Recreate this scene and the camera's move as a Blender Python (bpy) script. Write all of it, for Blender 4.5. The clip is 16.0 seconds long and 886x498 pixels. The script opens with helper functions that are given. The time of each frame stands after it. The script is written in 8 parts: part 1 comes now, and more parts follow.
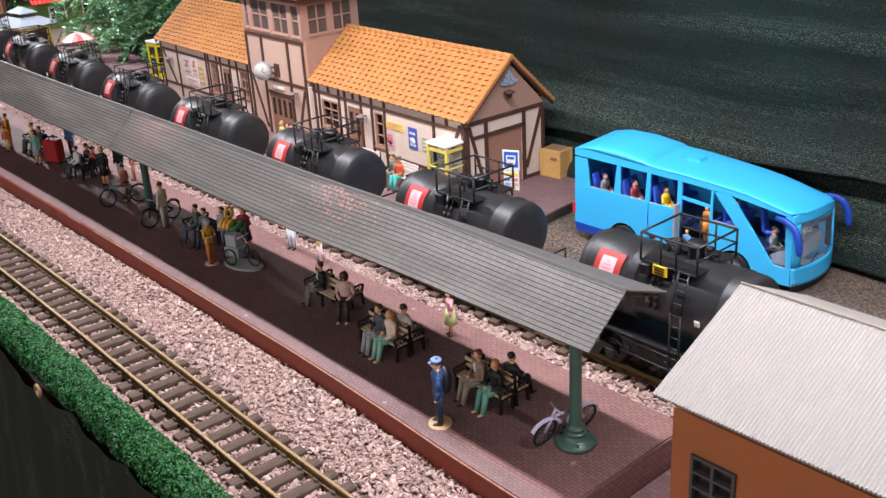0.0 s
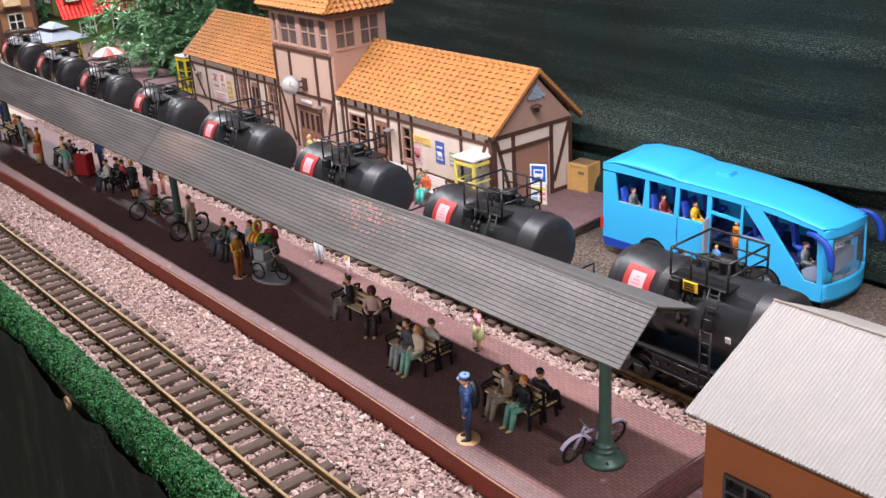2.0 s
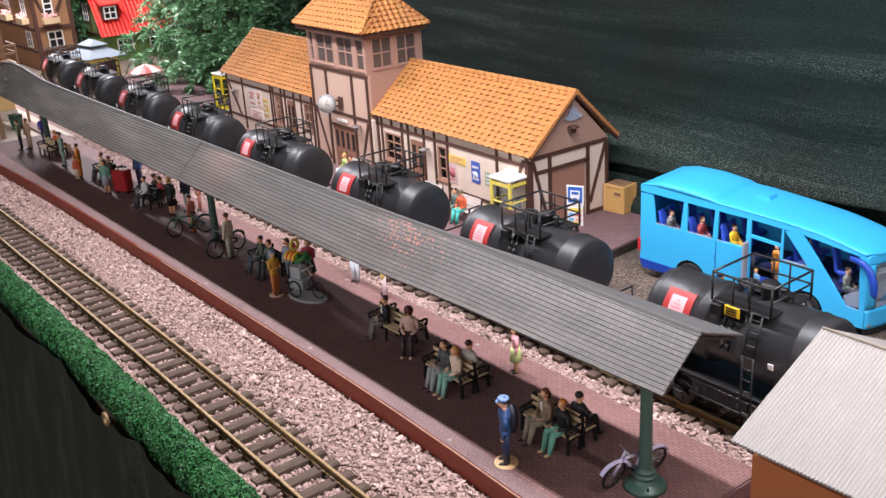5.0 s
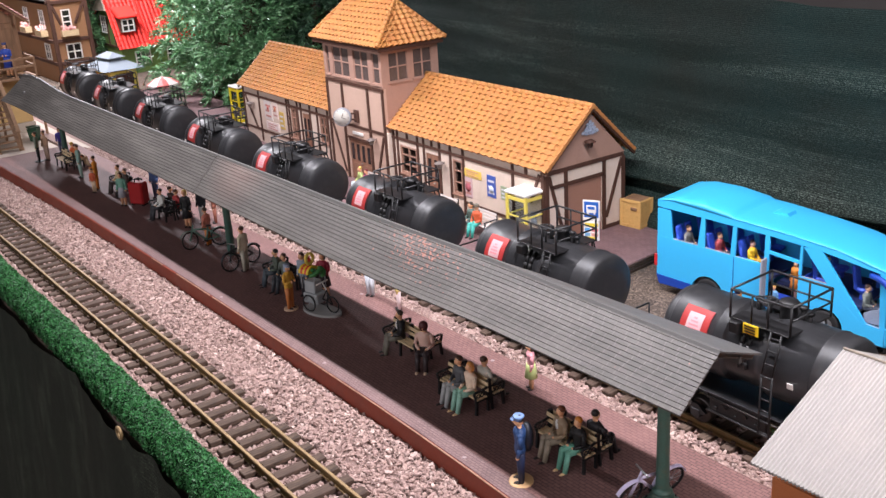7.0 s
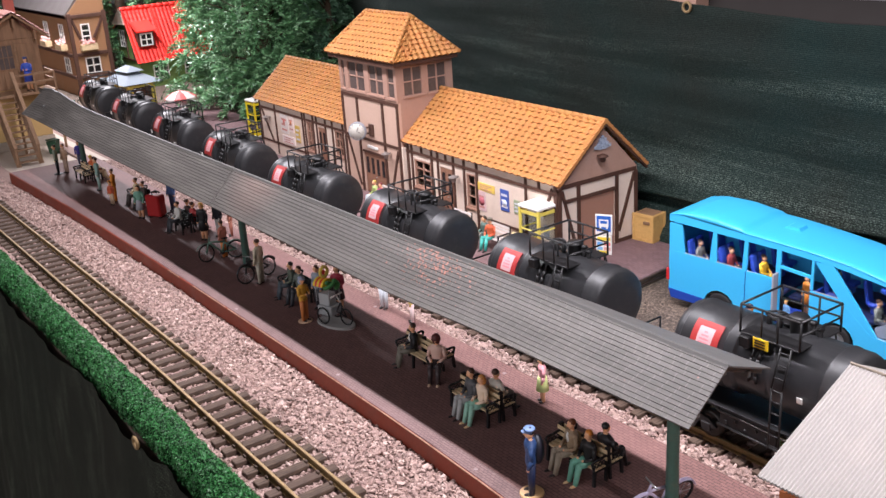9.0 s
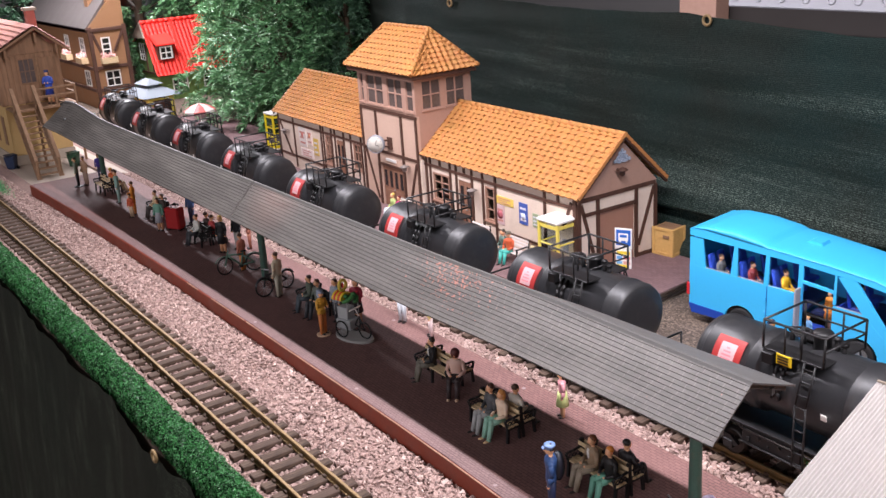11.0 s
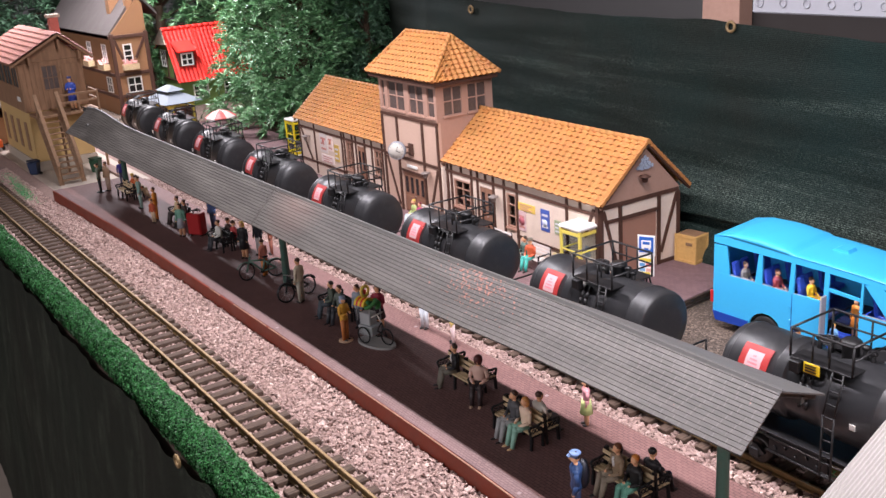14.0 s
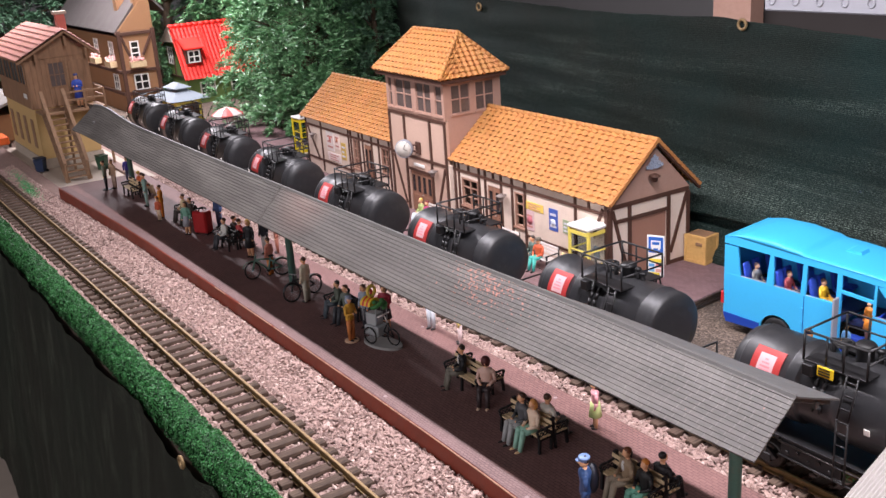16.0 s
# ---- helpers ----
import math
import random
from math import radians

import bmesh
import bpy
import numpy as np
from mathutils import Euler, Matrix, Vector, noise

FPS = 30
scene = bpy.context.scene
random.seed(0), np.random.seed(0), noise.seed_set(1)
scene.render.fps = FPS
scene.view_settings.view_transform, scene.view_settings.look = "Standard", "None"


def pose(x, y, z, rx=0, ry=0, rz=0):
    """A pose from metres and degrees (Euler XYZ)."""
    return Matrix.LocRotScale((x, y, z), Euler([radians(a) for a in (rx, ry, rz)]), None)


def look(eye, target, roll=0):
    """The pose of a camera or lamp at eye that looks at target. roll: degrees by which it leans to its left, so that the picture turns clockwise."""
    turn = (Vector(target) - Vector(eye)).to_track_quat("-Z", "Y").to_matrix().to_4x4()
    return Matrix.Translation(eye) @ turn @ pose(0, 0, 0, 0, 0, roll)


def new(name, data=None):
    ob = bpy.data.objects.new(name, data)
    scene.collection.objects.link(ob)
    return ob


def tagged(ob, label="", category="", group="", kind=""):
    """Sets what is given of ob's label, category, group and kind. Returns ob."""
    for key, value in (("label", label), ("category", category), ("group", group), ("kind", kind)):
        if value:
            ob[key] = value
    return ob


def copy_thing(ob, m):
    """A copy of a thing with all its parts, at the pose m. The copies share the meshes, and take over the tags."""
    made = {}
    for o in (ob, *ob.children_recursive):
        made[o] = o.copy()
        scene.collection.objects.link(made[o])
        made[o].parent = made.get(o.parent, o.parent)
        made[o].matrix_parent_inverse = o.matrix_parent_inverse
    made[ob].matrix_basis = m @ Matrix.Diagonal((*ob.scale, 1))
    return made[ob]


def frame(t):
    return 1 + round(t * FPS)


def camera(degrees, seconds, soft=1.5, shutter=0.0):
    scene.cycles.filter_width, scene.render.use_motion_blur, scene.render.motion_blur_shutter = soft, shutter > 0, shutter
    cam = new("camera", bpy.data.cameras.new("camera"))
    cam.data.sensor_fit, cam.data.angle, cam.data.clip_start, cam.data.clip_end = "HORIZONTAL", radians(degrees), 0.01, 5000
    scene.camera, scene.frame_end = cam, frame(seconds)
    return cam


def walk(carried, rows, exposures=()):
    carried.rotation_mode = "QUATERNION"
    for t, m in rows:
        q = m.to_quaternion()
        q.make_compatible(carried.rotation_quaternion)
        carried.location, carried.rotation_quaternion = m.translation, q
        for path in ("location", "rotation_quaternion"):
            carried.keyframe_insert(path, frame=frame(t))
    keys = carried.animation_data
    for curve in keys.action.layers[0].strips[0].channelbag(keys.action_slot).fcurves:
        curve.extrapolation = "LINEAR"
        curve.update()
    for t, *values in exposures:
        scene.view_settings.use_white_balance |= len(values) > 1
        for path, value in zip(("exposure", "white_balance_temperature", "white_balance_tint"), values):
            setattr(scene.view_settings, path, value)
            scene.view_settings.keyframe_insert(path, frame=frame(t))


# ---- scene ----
cam = camera(48.55, 16.0)

PATH = [
    (0, pose(0.5192, -0.3612, 0.5755, 66.841, 3.073, 48.382)),
    (0.5, pose(0.5185, -0.3615, 0.5758, 67.089, 3.069, 48.578)),
    (1, pose(0.5170, -0.3608, 0.5766, 67.289, 3.298, 49.184)),
    (1.5, pose(0.5163, -0.3609, 0.5762, 67.463, 3.371, 49.351)),
    (2, pose(0.5145, -0.3625, 0.5772, 67.646, 3.455, 49.766)),
    (2.5, pose(0.5155, -0.3629, 0.5787, 67.740, 3.485, 49.904)),
    (3, pose(0.5149, -0.3650, 0.5795, 67.902, 3.580, 50.409)),
    (3.5, pose(0.5131, -0.3679, 0.5800, 68.084, 3.625, 50.713)),
    (4, pose(0.5092, -0.3708, 0.5808, 68.295, 3.566, 50.960)),
    (6.5, pose(0.4997, -0.3661, 0.5804, 69.388, 3.414, 52.249)),
    (7, pose(0.4981, -0.3652, 0.5820, 69.519, 3.457, 52.430)),
    (7.5, pose(0.4991, -0.3627, 0.5836, 69.656, 3.441, 52.631)),
    (8, pose(0.5021, -0.3651, 0.5841, 69.855, 3.417, 52.809)),
    (8.5, pose(0.5053, -0.3679, 0.5868, 70.030, 3.467, 53.029)),
    (9, pose(0.5089, -0.3697, 0.5874, 70.303, 3.552, 53.327)),
    (11.5, pose(0.5006, -0.3701, 0.5884, 71.157, 3.699, 54.387)),
    (12, pose(0.4979, -0.3691, 0.5879, 71.211, 3.678, 54.486)),
    (12.5, pose(0.4962, -0.3713, 0.5886, 71.210, 3.755, 54.714)),
    (13, pose(0.4965, -0.3718, 0.5878, 71.305, 3.809, 54.856)),
    (13.5, pose(0.4975, -0.3732, 0.5878, 71.435, 3.868, 55.100)),
    (14, pose(0.4969, -0.3755, 0.5878, 71.524, 3.835, 55.265)),
    (14.5, pose(0.4948, -0.3740, 0.5879, 71.533, 3.806, 55.348)),
    (15, pose(0.4922, -0.3714, 0.5866, 71.546, 3.770, 55.428)),
    (15.5, pose(0.4876, -0.3684, 0.5838, 71.510, 3.720, 55.456)),
    (16, pose(0.4845, -0.3681, 0.5853, 71.442, 3.766, 55.703)),
]
walk(cam, PATH, ((0, 0, 6500, 10), (3, 0, 6500, 10), (9, 0, 6550, 12), (16, 0, 6620, 14)))

# world: the dim even light of an exhibition hall
world = bpy.data.worlds.new("hall")
scene.world = world
world.use_nodes = True
world.node_tree.nodes["Background"].inputs[0].default_value = (0.98, 0.95, 1.0, 1)
world.node_tree.nodes["Background"].inputs[1].default_value = 0.072


def light_strip(name, x, y, z, sx, sy, watts, colour=(0.975, 0.952, 1.03)):
    """A light strip out of view above the layout, pointing down."""
    d = bpy.data.lights.new(name, "AREA")
    d.shape, d.size, d.size_y, d.energy, d.color = "RECTANGLE", sx, sy, watts, colour
    ob = new(name, d)
    ob.matrix_world = pose(x, y, z)
    return tagged(ob, "long narrow white light strip, unseen above the layout", "light strip")


light_strip("light_strip", -0.2, 0.253, 0.84, 2.66, 0.03, 39.5)
# this second strip is made up, to brighten the signal box and houses
light_strip("light_strip", -2.95, 0.6, 0.9, 1.1, 0.04, 34)
# added fill from the visitors' side, in place of the hall's general light
hall = light_strip("hall_light", -0.6, -2.7, 1.2, 5.0, 0.7, 52)
hall.matrix_world = look((-0.5, -2.7, 1.2), (-0.8, 0.5, 0.05))
tagged(hall, "unseen broad fill lamp on the visitors' side", "hall light")


# ---------------------------------------------------------------- materials
def lin(r, g, b):
    """Screen colour 0..255 to linear."""
    f = lambda c: c / 12.92 if c <= 0.04045 else ((c + 0.055) / 1.055) ** 2.4
    return (f(r / 255), f(g / 255), f(b / 255), 1)


class Nodes:
    def __init__(self, name):
        self.m = bpy.data.materials.new(name)
        self.m.use_nodes = True
        self.t = self.m.node_tree
        self.b = self.t.nodes["Principled BSDF"]
        self.co = self.add("ShaderNodeTexCoord").outputs["Object"]

    def add(self, kind, **sockets):
        n = self.t.nodes.new(kind)
        for k, v in sockets.items():
            self.put(n.inputs[k.replace("_", " ")], v)
        return n

    def put(self, socket, v):
        if isinstance(v, bpy.types.NodeSocket):
            self.t.links.new(v, socket)
        else:
            socket.default_value = v

    def noise(self, scale, detail=3.0, rough=0.55, vector=None):
        n = self.add("ShaderNodeTexNoise", Scale=scale, Detail=detail, Roughness=rough)
        self.put(n.inputs["Vector"], vector or self.co)
        return n.outputs["Fac"]

    def stretch(self, sx, sy, sz, vector=None):
        n = self.add("ShaderNodeMapping", Scale=(sx, sy, sz))
        self.put(n.inputs["Vector"], vector or self.co)
        return n.outputs["Vector"]

    def ramp(self, fac, *stops):
        n = self.add("ShaderNodeValToRGB", Fac=fac)
        e = n.color_ramp.elements
        while len(e) < len(stops):
            e.new(0.5)
        for el, (p, c) in zip(e, stops):
            el.position, el.color = p, c if len(c) == 4 else (*c, 1)
        return n.outputs["Color"]

    def mix(self, fac, a, b, blend="MIX"):
        n = self.t.nodes.new("ShaderNodeMix")
        n.data_type, n.blend_type = "RGBA", blend
        self.put(n.inputs[0], fac), self.put(n.inputs[6], a), self.put(n.inputs[7], b)
        return n.outputs[2]

    def math(self, op, a, b=0.0, clamp=False):
        n = self.t.nodes.new("ShaderNodeMath")
        n.operation, n.use_clamp = op, clamp
        self.put(n.inputs[0], a), self.put(n.inputs[1], b)
        return n.outputs[0]

    def bump(self, height, strength, distance):
        n = self.add("ShaderNodeBump", Strength=strength, Distance=distance, Height=height)
        self.put(self.b.inputs["Normal"], n.outputs["Normal"])

    def done(self, colour, rough=0.5, metal=0.0, spec=0.5):
        self.put(self.b.inputs["Base Color"], colour), self.put(self.b.inputs["Roughness"], rough)
        self.put(self.b.inputs["Metallic"], metal), self.put(self.b.inputs["Specular IOR Level"], spec)
        return self.m


def shade(c, k):
    return (c[0] * k, c[1] * k, c[2] * k, 1)


def paint(name, rgb, rough=0.5, var=0.16, coarse=25, fine=400, bump=0.15, metal=0.0, spec=0.4, dirt=None, dirt_amount=0.3):
    """Painted or moulded surface: two scales of tone, optional dirt, fine relief."""
    n = Nodes(name)
    c = lin(*rgb)
    a, b = n.noise(coarse, 4), n.noise(fine, 2)
    tone = n.ramp(a, (0.3, shade(c, 1 - var)), (0.7, shade(c, 1 + var)))
    tone = n.mix(0.5, tone, n.ramp(b, (0.3, shade(c, 1 - var * 0.8)), (0.7, shade(c, 1 + var * 0.8))))
    if dirt:
        mask = n.ramp(n.noise(coarse * 2.3, 6, 0.7), (0.5, (0, 0, 0)), (0.72, (dirt_amount,) * 3))
        tone = n.mix(mask, tone, lin(*dirt))
    r = n.ramp(a, (0.3, (rough * 0.85,) * 3), (0.7, (min(1, rough * 1.15),) * 3))
    n.bump(b, bump, 0.0004)
    return n.done(tone, r, metal, spec)


def wood(name, rgb, along="x", grain=260, rough=0.65, var=0.3):
    n = Nodes(name)
    c = lin(*rgb)
    k = {"x": (0.12, 1, 1), "y": (1, 0.12, 1), "z": (1, 1, 0.12)}[along]
    v = n.stretch(*k)
    g = n.noise(grain, 4, 0.6, v)
    tone = n.ramp(g, (0.3, shade(c, 1 - var)), (0.7, shade(c, 1 + var)))
    tone = n.mix(0.35, tone, n.ramp(n.noise(30, 3), (0.3, shade(c, 0.75)), (0.7, shade(c, 1.2))))
    n.bump(g, 0.3, 0.0005)
    return n.done(tone, rough, 0, 0.3)


def pavers(name, rgb, joint, sx=0.0085, sy=0.0042, rot=0.0, rough=0.75, upright=False):
    """Small embossed brick paving."""
    n = Nodes(name)
    m = n.add("ShaderNodeMapping", Rotation=(0, 0, rot))
    n.put(m.inputs["Vector"], n.co)
    if upright:
        sp = n.add("ShaderNodeSeparateXYZ")
        n.put(sp.inputs[0], n.co)
        cb = n.add("ShaderNodeCombineXYZ")
        n.put(cb.inputs[0], sp.outputs[1]), n.put(cb.inputs[1], sp.outputs[2])
        n.put(m.inputs["Vector"], cb.outputs[0])
    c = lin(*rgb)
    br = n.add("ShaderNodeTexBrick", Color1=shade(c, 0.86), Color2=shade(c, 1.12), Mortar=lin(*joint), Scale=1.0,
               Mortar_Size=0.0005, Mortar_Smooth=0.4, Bias=0.0, Brick_Width=sx, Row_Height=sy)
    n.put(br.inputs["Vector"], m.outputs["Vector"])
    tone = n.mix(n.ramp(n.noise(9, 5, 0.65), (0.35, (0.0,) * 3), (0.7, (0.35,) * 3)), br.outputs["Color"], shade(c, 1.5))
    tone = n.mix(n.ramp(n.noise(140, 4, 0.7), (0.62, (0,) * 3), (0.74, (0.4,) * 3)), tone, shade(c, 0.55))
    n.bump(n.math("SUBTRACT", n.noise(900, 2), br.outputs["Fac"]), 0.5, 0.0006)
    return n.done(tone, rough, 0, 0.2)


M = {}
M["ballast_base"] = paint("ballast_base", (132, 108, 100), 0.9, 0.4, 120, 500, 0.6)


def stones():
    n = Nodes("ballast_stone")
    g = n.add("ShaderNodeNewGeometry").outputs["Random Per Island"]
    tone = n.ramp(g, (0.0, lin(104, 82, 75)), (0.25, lin(146, 119, 109)), (0.55, lin(170, 143, 131)), (0.8, lin(157, 128, 120)), (0.98, lin(214, 190, 178)), (1.0, lin(88, 70, 66)))
    tone = n.mix(0.35, tone, n.ramp(n.noise(500, 3), (0.3, lin(108, 86, 83)), (0.7, lin(198, 172, 165))))
    n.bump(n.noise(1400, 3), 0.4, 0.0004)
    return n.done(tone, 0.85, 0, 0.3)


M["stone"] = stones()
M["brass"] = paint("rail_brass", (118, 94, 60), 0.5, 0.22, 40, 500, 0.2, 0.5, 0.5, (74, 60, 44), 0.75)
M["brass_top"] = paint("rail_head_polished", (136, 112, 78), 0.55, 0.2, 60, 700, 0.1, 0.5, 0.5, (120, 96, 60), 0.4)


def sleeper_mat():
    n = Nodes("sleeper_wood")
    r = n.add("ShaderNodeObjectInfo").outputs["Random"]
    g = n.noise(330, 4, 0.65, n.stretch(1, 0.14, 1))
    a = n.ramp(g, (0.28, lin(46, 36, 30)), (0.72, lin(104, 86, 73)))
    tone = n.mix(n.math("MULTIPLY", r, 0.55), a, lin(84, 67, 59))
    n.bump(g, 0.5, 0.0006)
    return n.done(tone, 0.8, 0, 0.25)


M["sleeper"] = sleeper_mat()
M["pavers"] = pavers("platform_pavers", (120, 89, 85), (76, 56, 53), rough=0.6)
# greyer tint paints in the lit strip between kerb and canopy shadow
M["pavers_edge"] = pavers("platform_edge_lit_pavers", (118, 96, 94), (90, 72, 70), 0.006, 0.0035)
M["pavers_end"] = pavers("platform_end_bricks", (132, 100, 100), (78, 60, 60), 0.0075, 0.0045, upright=True)
M["station_pavers"] = pavers("station_pavers", (124, 98, 98), (96, 76, 78), 0.012, 0.006)
M["kerb_red"] = paint("platform_wall_red", (120, 48, 30), 0.6, 0.2, 18, 300, 0.2, dirt=(84, 44, 34), dirt_amount=0.5)
M["kerb_line"] = paint("platform_edge_line", (176, 138, 116), 0.75, 0.15, 60, dirt=(116, 60, 46), dirt_amount=0.8, spec=0.2)
M["slate"] = paint("canopy_board_grey", (78, 76, 74), 0.55, 0.1, 22, 420, 0.25, 0, 0.35, (92, 88, 84), 0.4)


def canopy_mat():
    """Grey painted boards; flakes of rust-red undercoat show in one worn stretch."""
    n = Nodes("canopy_board_worn")
    c = lin(66, 62, 58)
    tone = n.ramp(n.noise(20, 5, 0.6), (0.3, shade(c, 0.86)), (0.7, shade(c, 1.14)))
    tone = n.mix(0.4, tone, n.ramp(n.noise(500, 3, 0.6, n.stretch(0.25, 1, 1)), (0.3, shade(c, 0.75)), (0.7, shade(c, 1.25))))
    far = n.add("ShaderNodeVectorMath")
    far.operation = "DISTANCE"
    world_co = n.add("ShaderNodeNewGeometry").outputs["Position"]
    n.put(far.inputs[0], n.stretch(0.5, 1.0, 1.0, world_co)), n.put(far.inputs[1], (-0.165, 0.214, 0.213))
    near_spot = n.ramp(far.outputs["Value"], (0.0, (0.27,) * 3), (0.07, (0,) * 3))
    far2 = n.add("ShaderNodeVectorMath")
    far2.operation = "DISTANCE"
    n.put(far2.inputs[0], n.stretch(0.8, 1, 1, world_co)), n.put(far2.inputs[1], (-0.62, 0.222, 0.215))
    spot2 = n.ramp(far2.outputs["Value"], (0.0, (0.24,) * 3), (0.07, (0,) * 3))
    flake = n.noise(290, 2, 0.5, n.stretch(0.7, 1, 1, world_co))
    mask = n.math("ADD", flake, near_spot)
    tone = n.mix(spot2, tone, lin(150, 104, 90))
    tone = n.mix(n.ramp(mask, (0.77, (0,) * 3), (0.84, (0.72,) * 3)), tone, lin(164, 98, 80))
    sep = n.add("ShaderNodeSeparateXYZ")
    n.put(sep.inputs[0], world_co)
    ofs = n.math("MULTIPLY", n.add("ShaderNodeObjectInfo").outputs["Random"], 0.02)
    cell = n.math("FRACT", n.math("MULTIPLY", n.math("ADD", sep.outputs[0], ofs), 72.0))
    joint = n.math("LESS_THAN", cell, 0.07)
    tone = n.mix(n.math("MULTIPLY", n.math("MULTIPLY", joint, n.noise(30, 3, 0.6, world_co)), 0.8), tone, shade(c, 2.3))
    streak = n.ramp(n.noise(14, 5, 0.65, n.stretch(0.5, 3.0, 3.0, world_co)), (0.45, (0,) * 3), (0.72, (0.3,) * 3))
    tone = n.mix(streak, tone, lin(128, 122, 116))
    n.bump(n.math("SUBTRACT", n.noise(700, 3), joint), 0.3, 0.0004)
    return n.done(tone, 0.5, 0, 0.4)


M["canopy"] = canopy_mat()
M["green_iron"] = paint("post_green_iron", (62, 92, 82), 0.35, 0.18, 60, 500, 0.15, 0.1, 0.5, (112, 84, 62), 0.3)
M["dark_under"] = paint("canopy_underside", (72, 70, 68), 0.7)
M["tank"] = paint("tank_black_enamel", (38, 38, 40), 0.4, 0.2, 18, 300, 0.12, 0.0, 0.5, (74, 72, 70), 0.3)
M["black_iron"] = paint("wagon_black_iron", (26, 25, 26), 0.45, 0.3, 60, 500, 0.2)
M["wheel_steel"] = paint("wheel_steel", (62, 58, 56), 0.35, 0.2, 60, 500, 0.1, 0.9)
M["label_red"] = paint("label_red", (160, 48, 46), 0.5, 0.1)
M["label_white"] = paint("label_white", (206, 164, 166), 0.5, 0.06)
M["label_pink"] = paint("label_faded_print", (216, 132, 140), 0.5, 0.06)
M["sign_yellow"] = paint("sign_yellow", (224, 186, 34), 0.5, 0.1)
M["white_plastic"] = paint("white_plastic", (226, 222, 216), 0.45, 0.07)
M["plaster"] = paint("wall_plaster_cream", (216, 196, 180), 0.75, 0.07, 14, 300, 0.3, 0, 0.25, (176, 150, 132), 0.25)
M["timber"] = wood("timber_dark_brown", (80, 54, 44), "z")
M["boards_pink"] = paint("gable_boards_brown", (172, 136, 120), 0.65, 0.08, 20, 300, 0.2, 0, 0.3, (140, 100, 84), 0.25)
M["frame_tan"] = paint("window_frame_tan", (160, 122, 104), 0.6, 0.1, 40)
M["door_brown"] = wood("door_brown", (144, 104, 84), "z")
M["tower_panel"] = paint("tower_panel_beige", (196, 164, 146), 0.7, 0.07, 15, 300, 0.2)


def tiles_mat(name, rgb):
    n = Nodes(name)
    c = lin(*rgb)
    tone = n.ramp(n.noise(16, 4, 0.6), (0.3, shade(c, 0.9)), (0.7, shade(c, 1.1)))
    cell = n.add("ShaderNodeTexVoronoi", Scale=85.0)
    n.put(cell.inputs["Vector"], n.co)
    tone = n.mix(0.08, tone, cell.outputs["Color"], "SOFT_LIGHT")
    tone = n.mix(n.ramp(n.noise(110, 5, 0.7), (0.52, (0,) * 3), (0.72, (0.5,) * 3)), tone, shade(c, 0.5))
    tone = n.mix(n.ramp(n.noise(7, 5, 0.7), (0.45, (0,) * 3), (0.75, (0.4,) * 3)), tone, shade(c, 0.72))
    n.bump(n.noise(600, 3), 0.25, 0.0005)
    return n.done(tone, 0.6, 0, 0.35)


M["tiles"] = tiles_mat("roof_tiles_orange", (186, 127, 72))
M["tiles_red"] = tiles_mat("roof_tiles_red", (232, 50, 40))
M["tiles_pale"] = tiles_mat("roof_tiles_pale_red", (198, 142, 130))
M["roof_dark"] = paint("roof_felt_dark", (78, 72, 70), 0.7, 0.15, 20)
M["roof_grey"] = paint("roof_sheet_grey", (122, 130, 138), 0.5, 0.08, 30)


def glass(name, tint=(0.8, 0.85, 0.85, 1), rough=0.03):
    n = Nodes(name)
    n.put(n.b.inputs["Transmission Weight"], 1.0), n.put(n.b.inputs["IOR"], 1.15)
    return n.done(tint, rough, 0, 0.5)


M["glass"] = glass("window_glass", (0.55, 0.6, 0.62, 1))
M["bus_glass"] = glass("bus_window_glass", (0.62, 0.66, 0.72, 1))


def clear_plastic():
    """Slightly milky moulded glazing."""
    n = Nodes("moulded_clear_plastic")
    n.put(n.b.inputs["Transmission Weight"], 0.94), n.put(n.b.inputs["IOR"], 1.2)
    return n.done((0.66, 0.7, 0.74, 1), 0.04, 0, 0.5)


M["clear_plastic"] = clear_plastic()
M["pane_dusty"] = paint("dusty_window_pane", (92, 80, 76), 0.15, 0.25, 40, 200, 0.03, 0, 0.5)
M["glass_dark"] = paint("dark_window_pane", (40, 36, 35), 0.12, 0.2, 30, 200, 0.02, 0, 0.6)
M["bus_blue"] = paint("bus_body_sky_blue", (58, 178, 232), 0.36, 0.05, 12, 300, 0.04, 0, 0.5)
M["bus_dark"] = paint("bus_skirt_dark_blue", (30, 66, 158), 0.35, 0.08)
M["bus_seat"] = paint("bus_seat_blue", (52, 84, 190), 0.5, 0.1)
M["bus_inner"] = paint("bus_interior_navy", (38, 46, 84), 0.6, 0.15)
M["grey_plastic"] = paint("grey_plastic", (150, 152, 160), 0.45, 0.08)
M["rubber"] = paint("rubber_black", (26, 25, 26), 0.7, 0.2)
M["chrome"] = paint("hub_silver", (168, 170, 172), 0.3, 0.15, 80, 400, 0.1, 0.8)
M["shed_wall"] = paint("shed_wall_brown", (170, 100, 60), 0.7, 0.07, 10, 350, 0.35, 0, 0.25, (146, 82, 50), 0.3)
M["shed_roof"] = paint("shed_roof_pale_sheet", (140, 135, 130), 0.6, 0.05, 14, 500, 0.2, 0, 0.3, (160, 150, 141), 0.25)


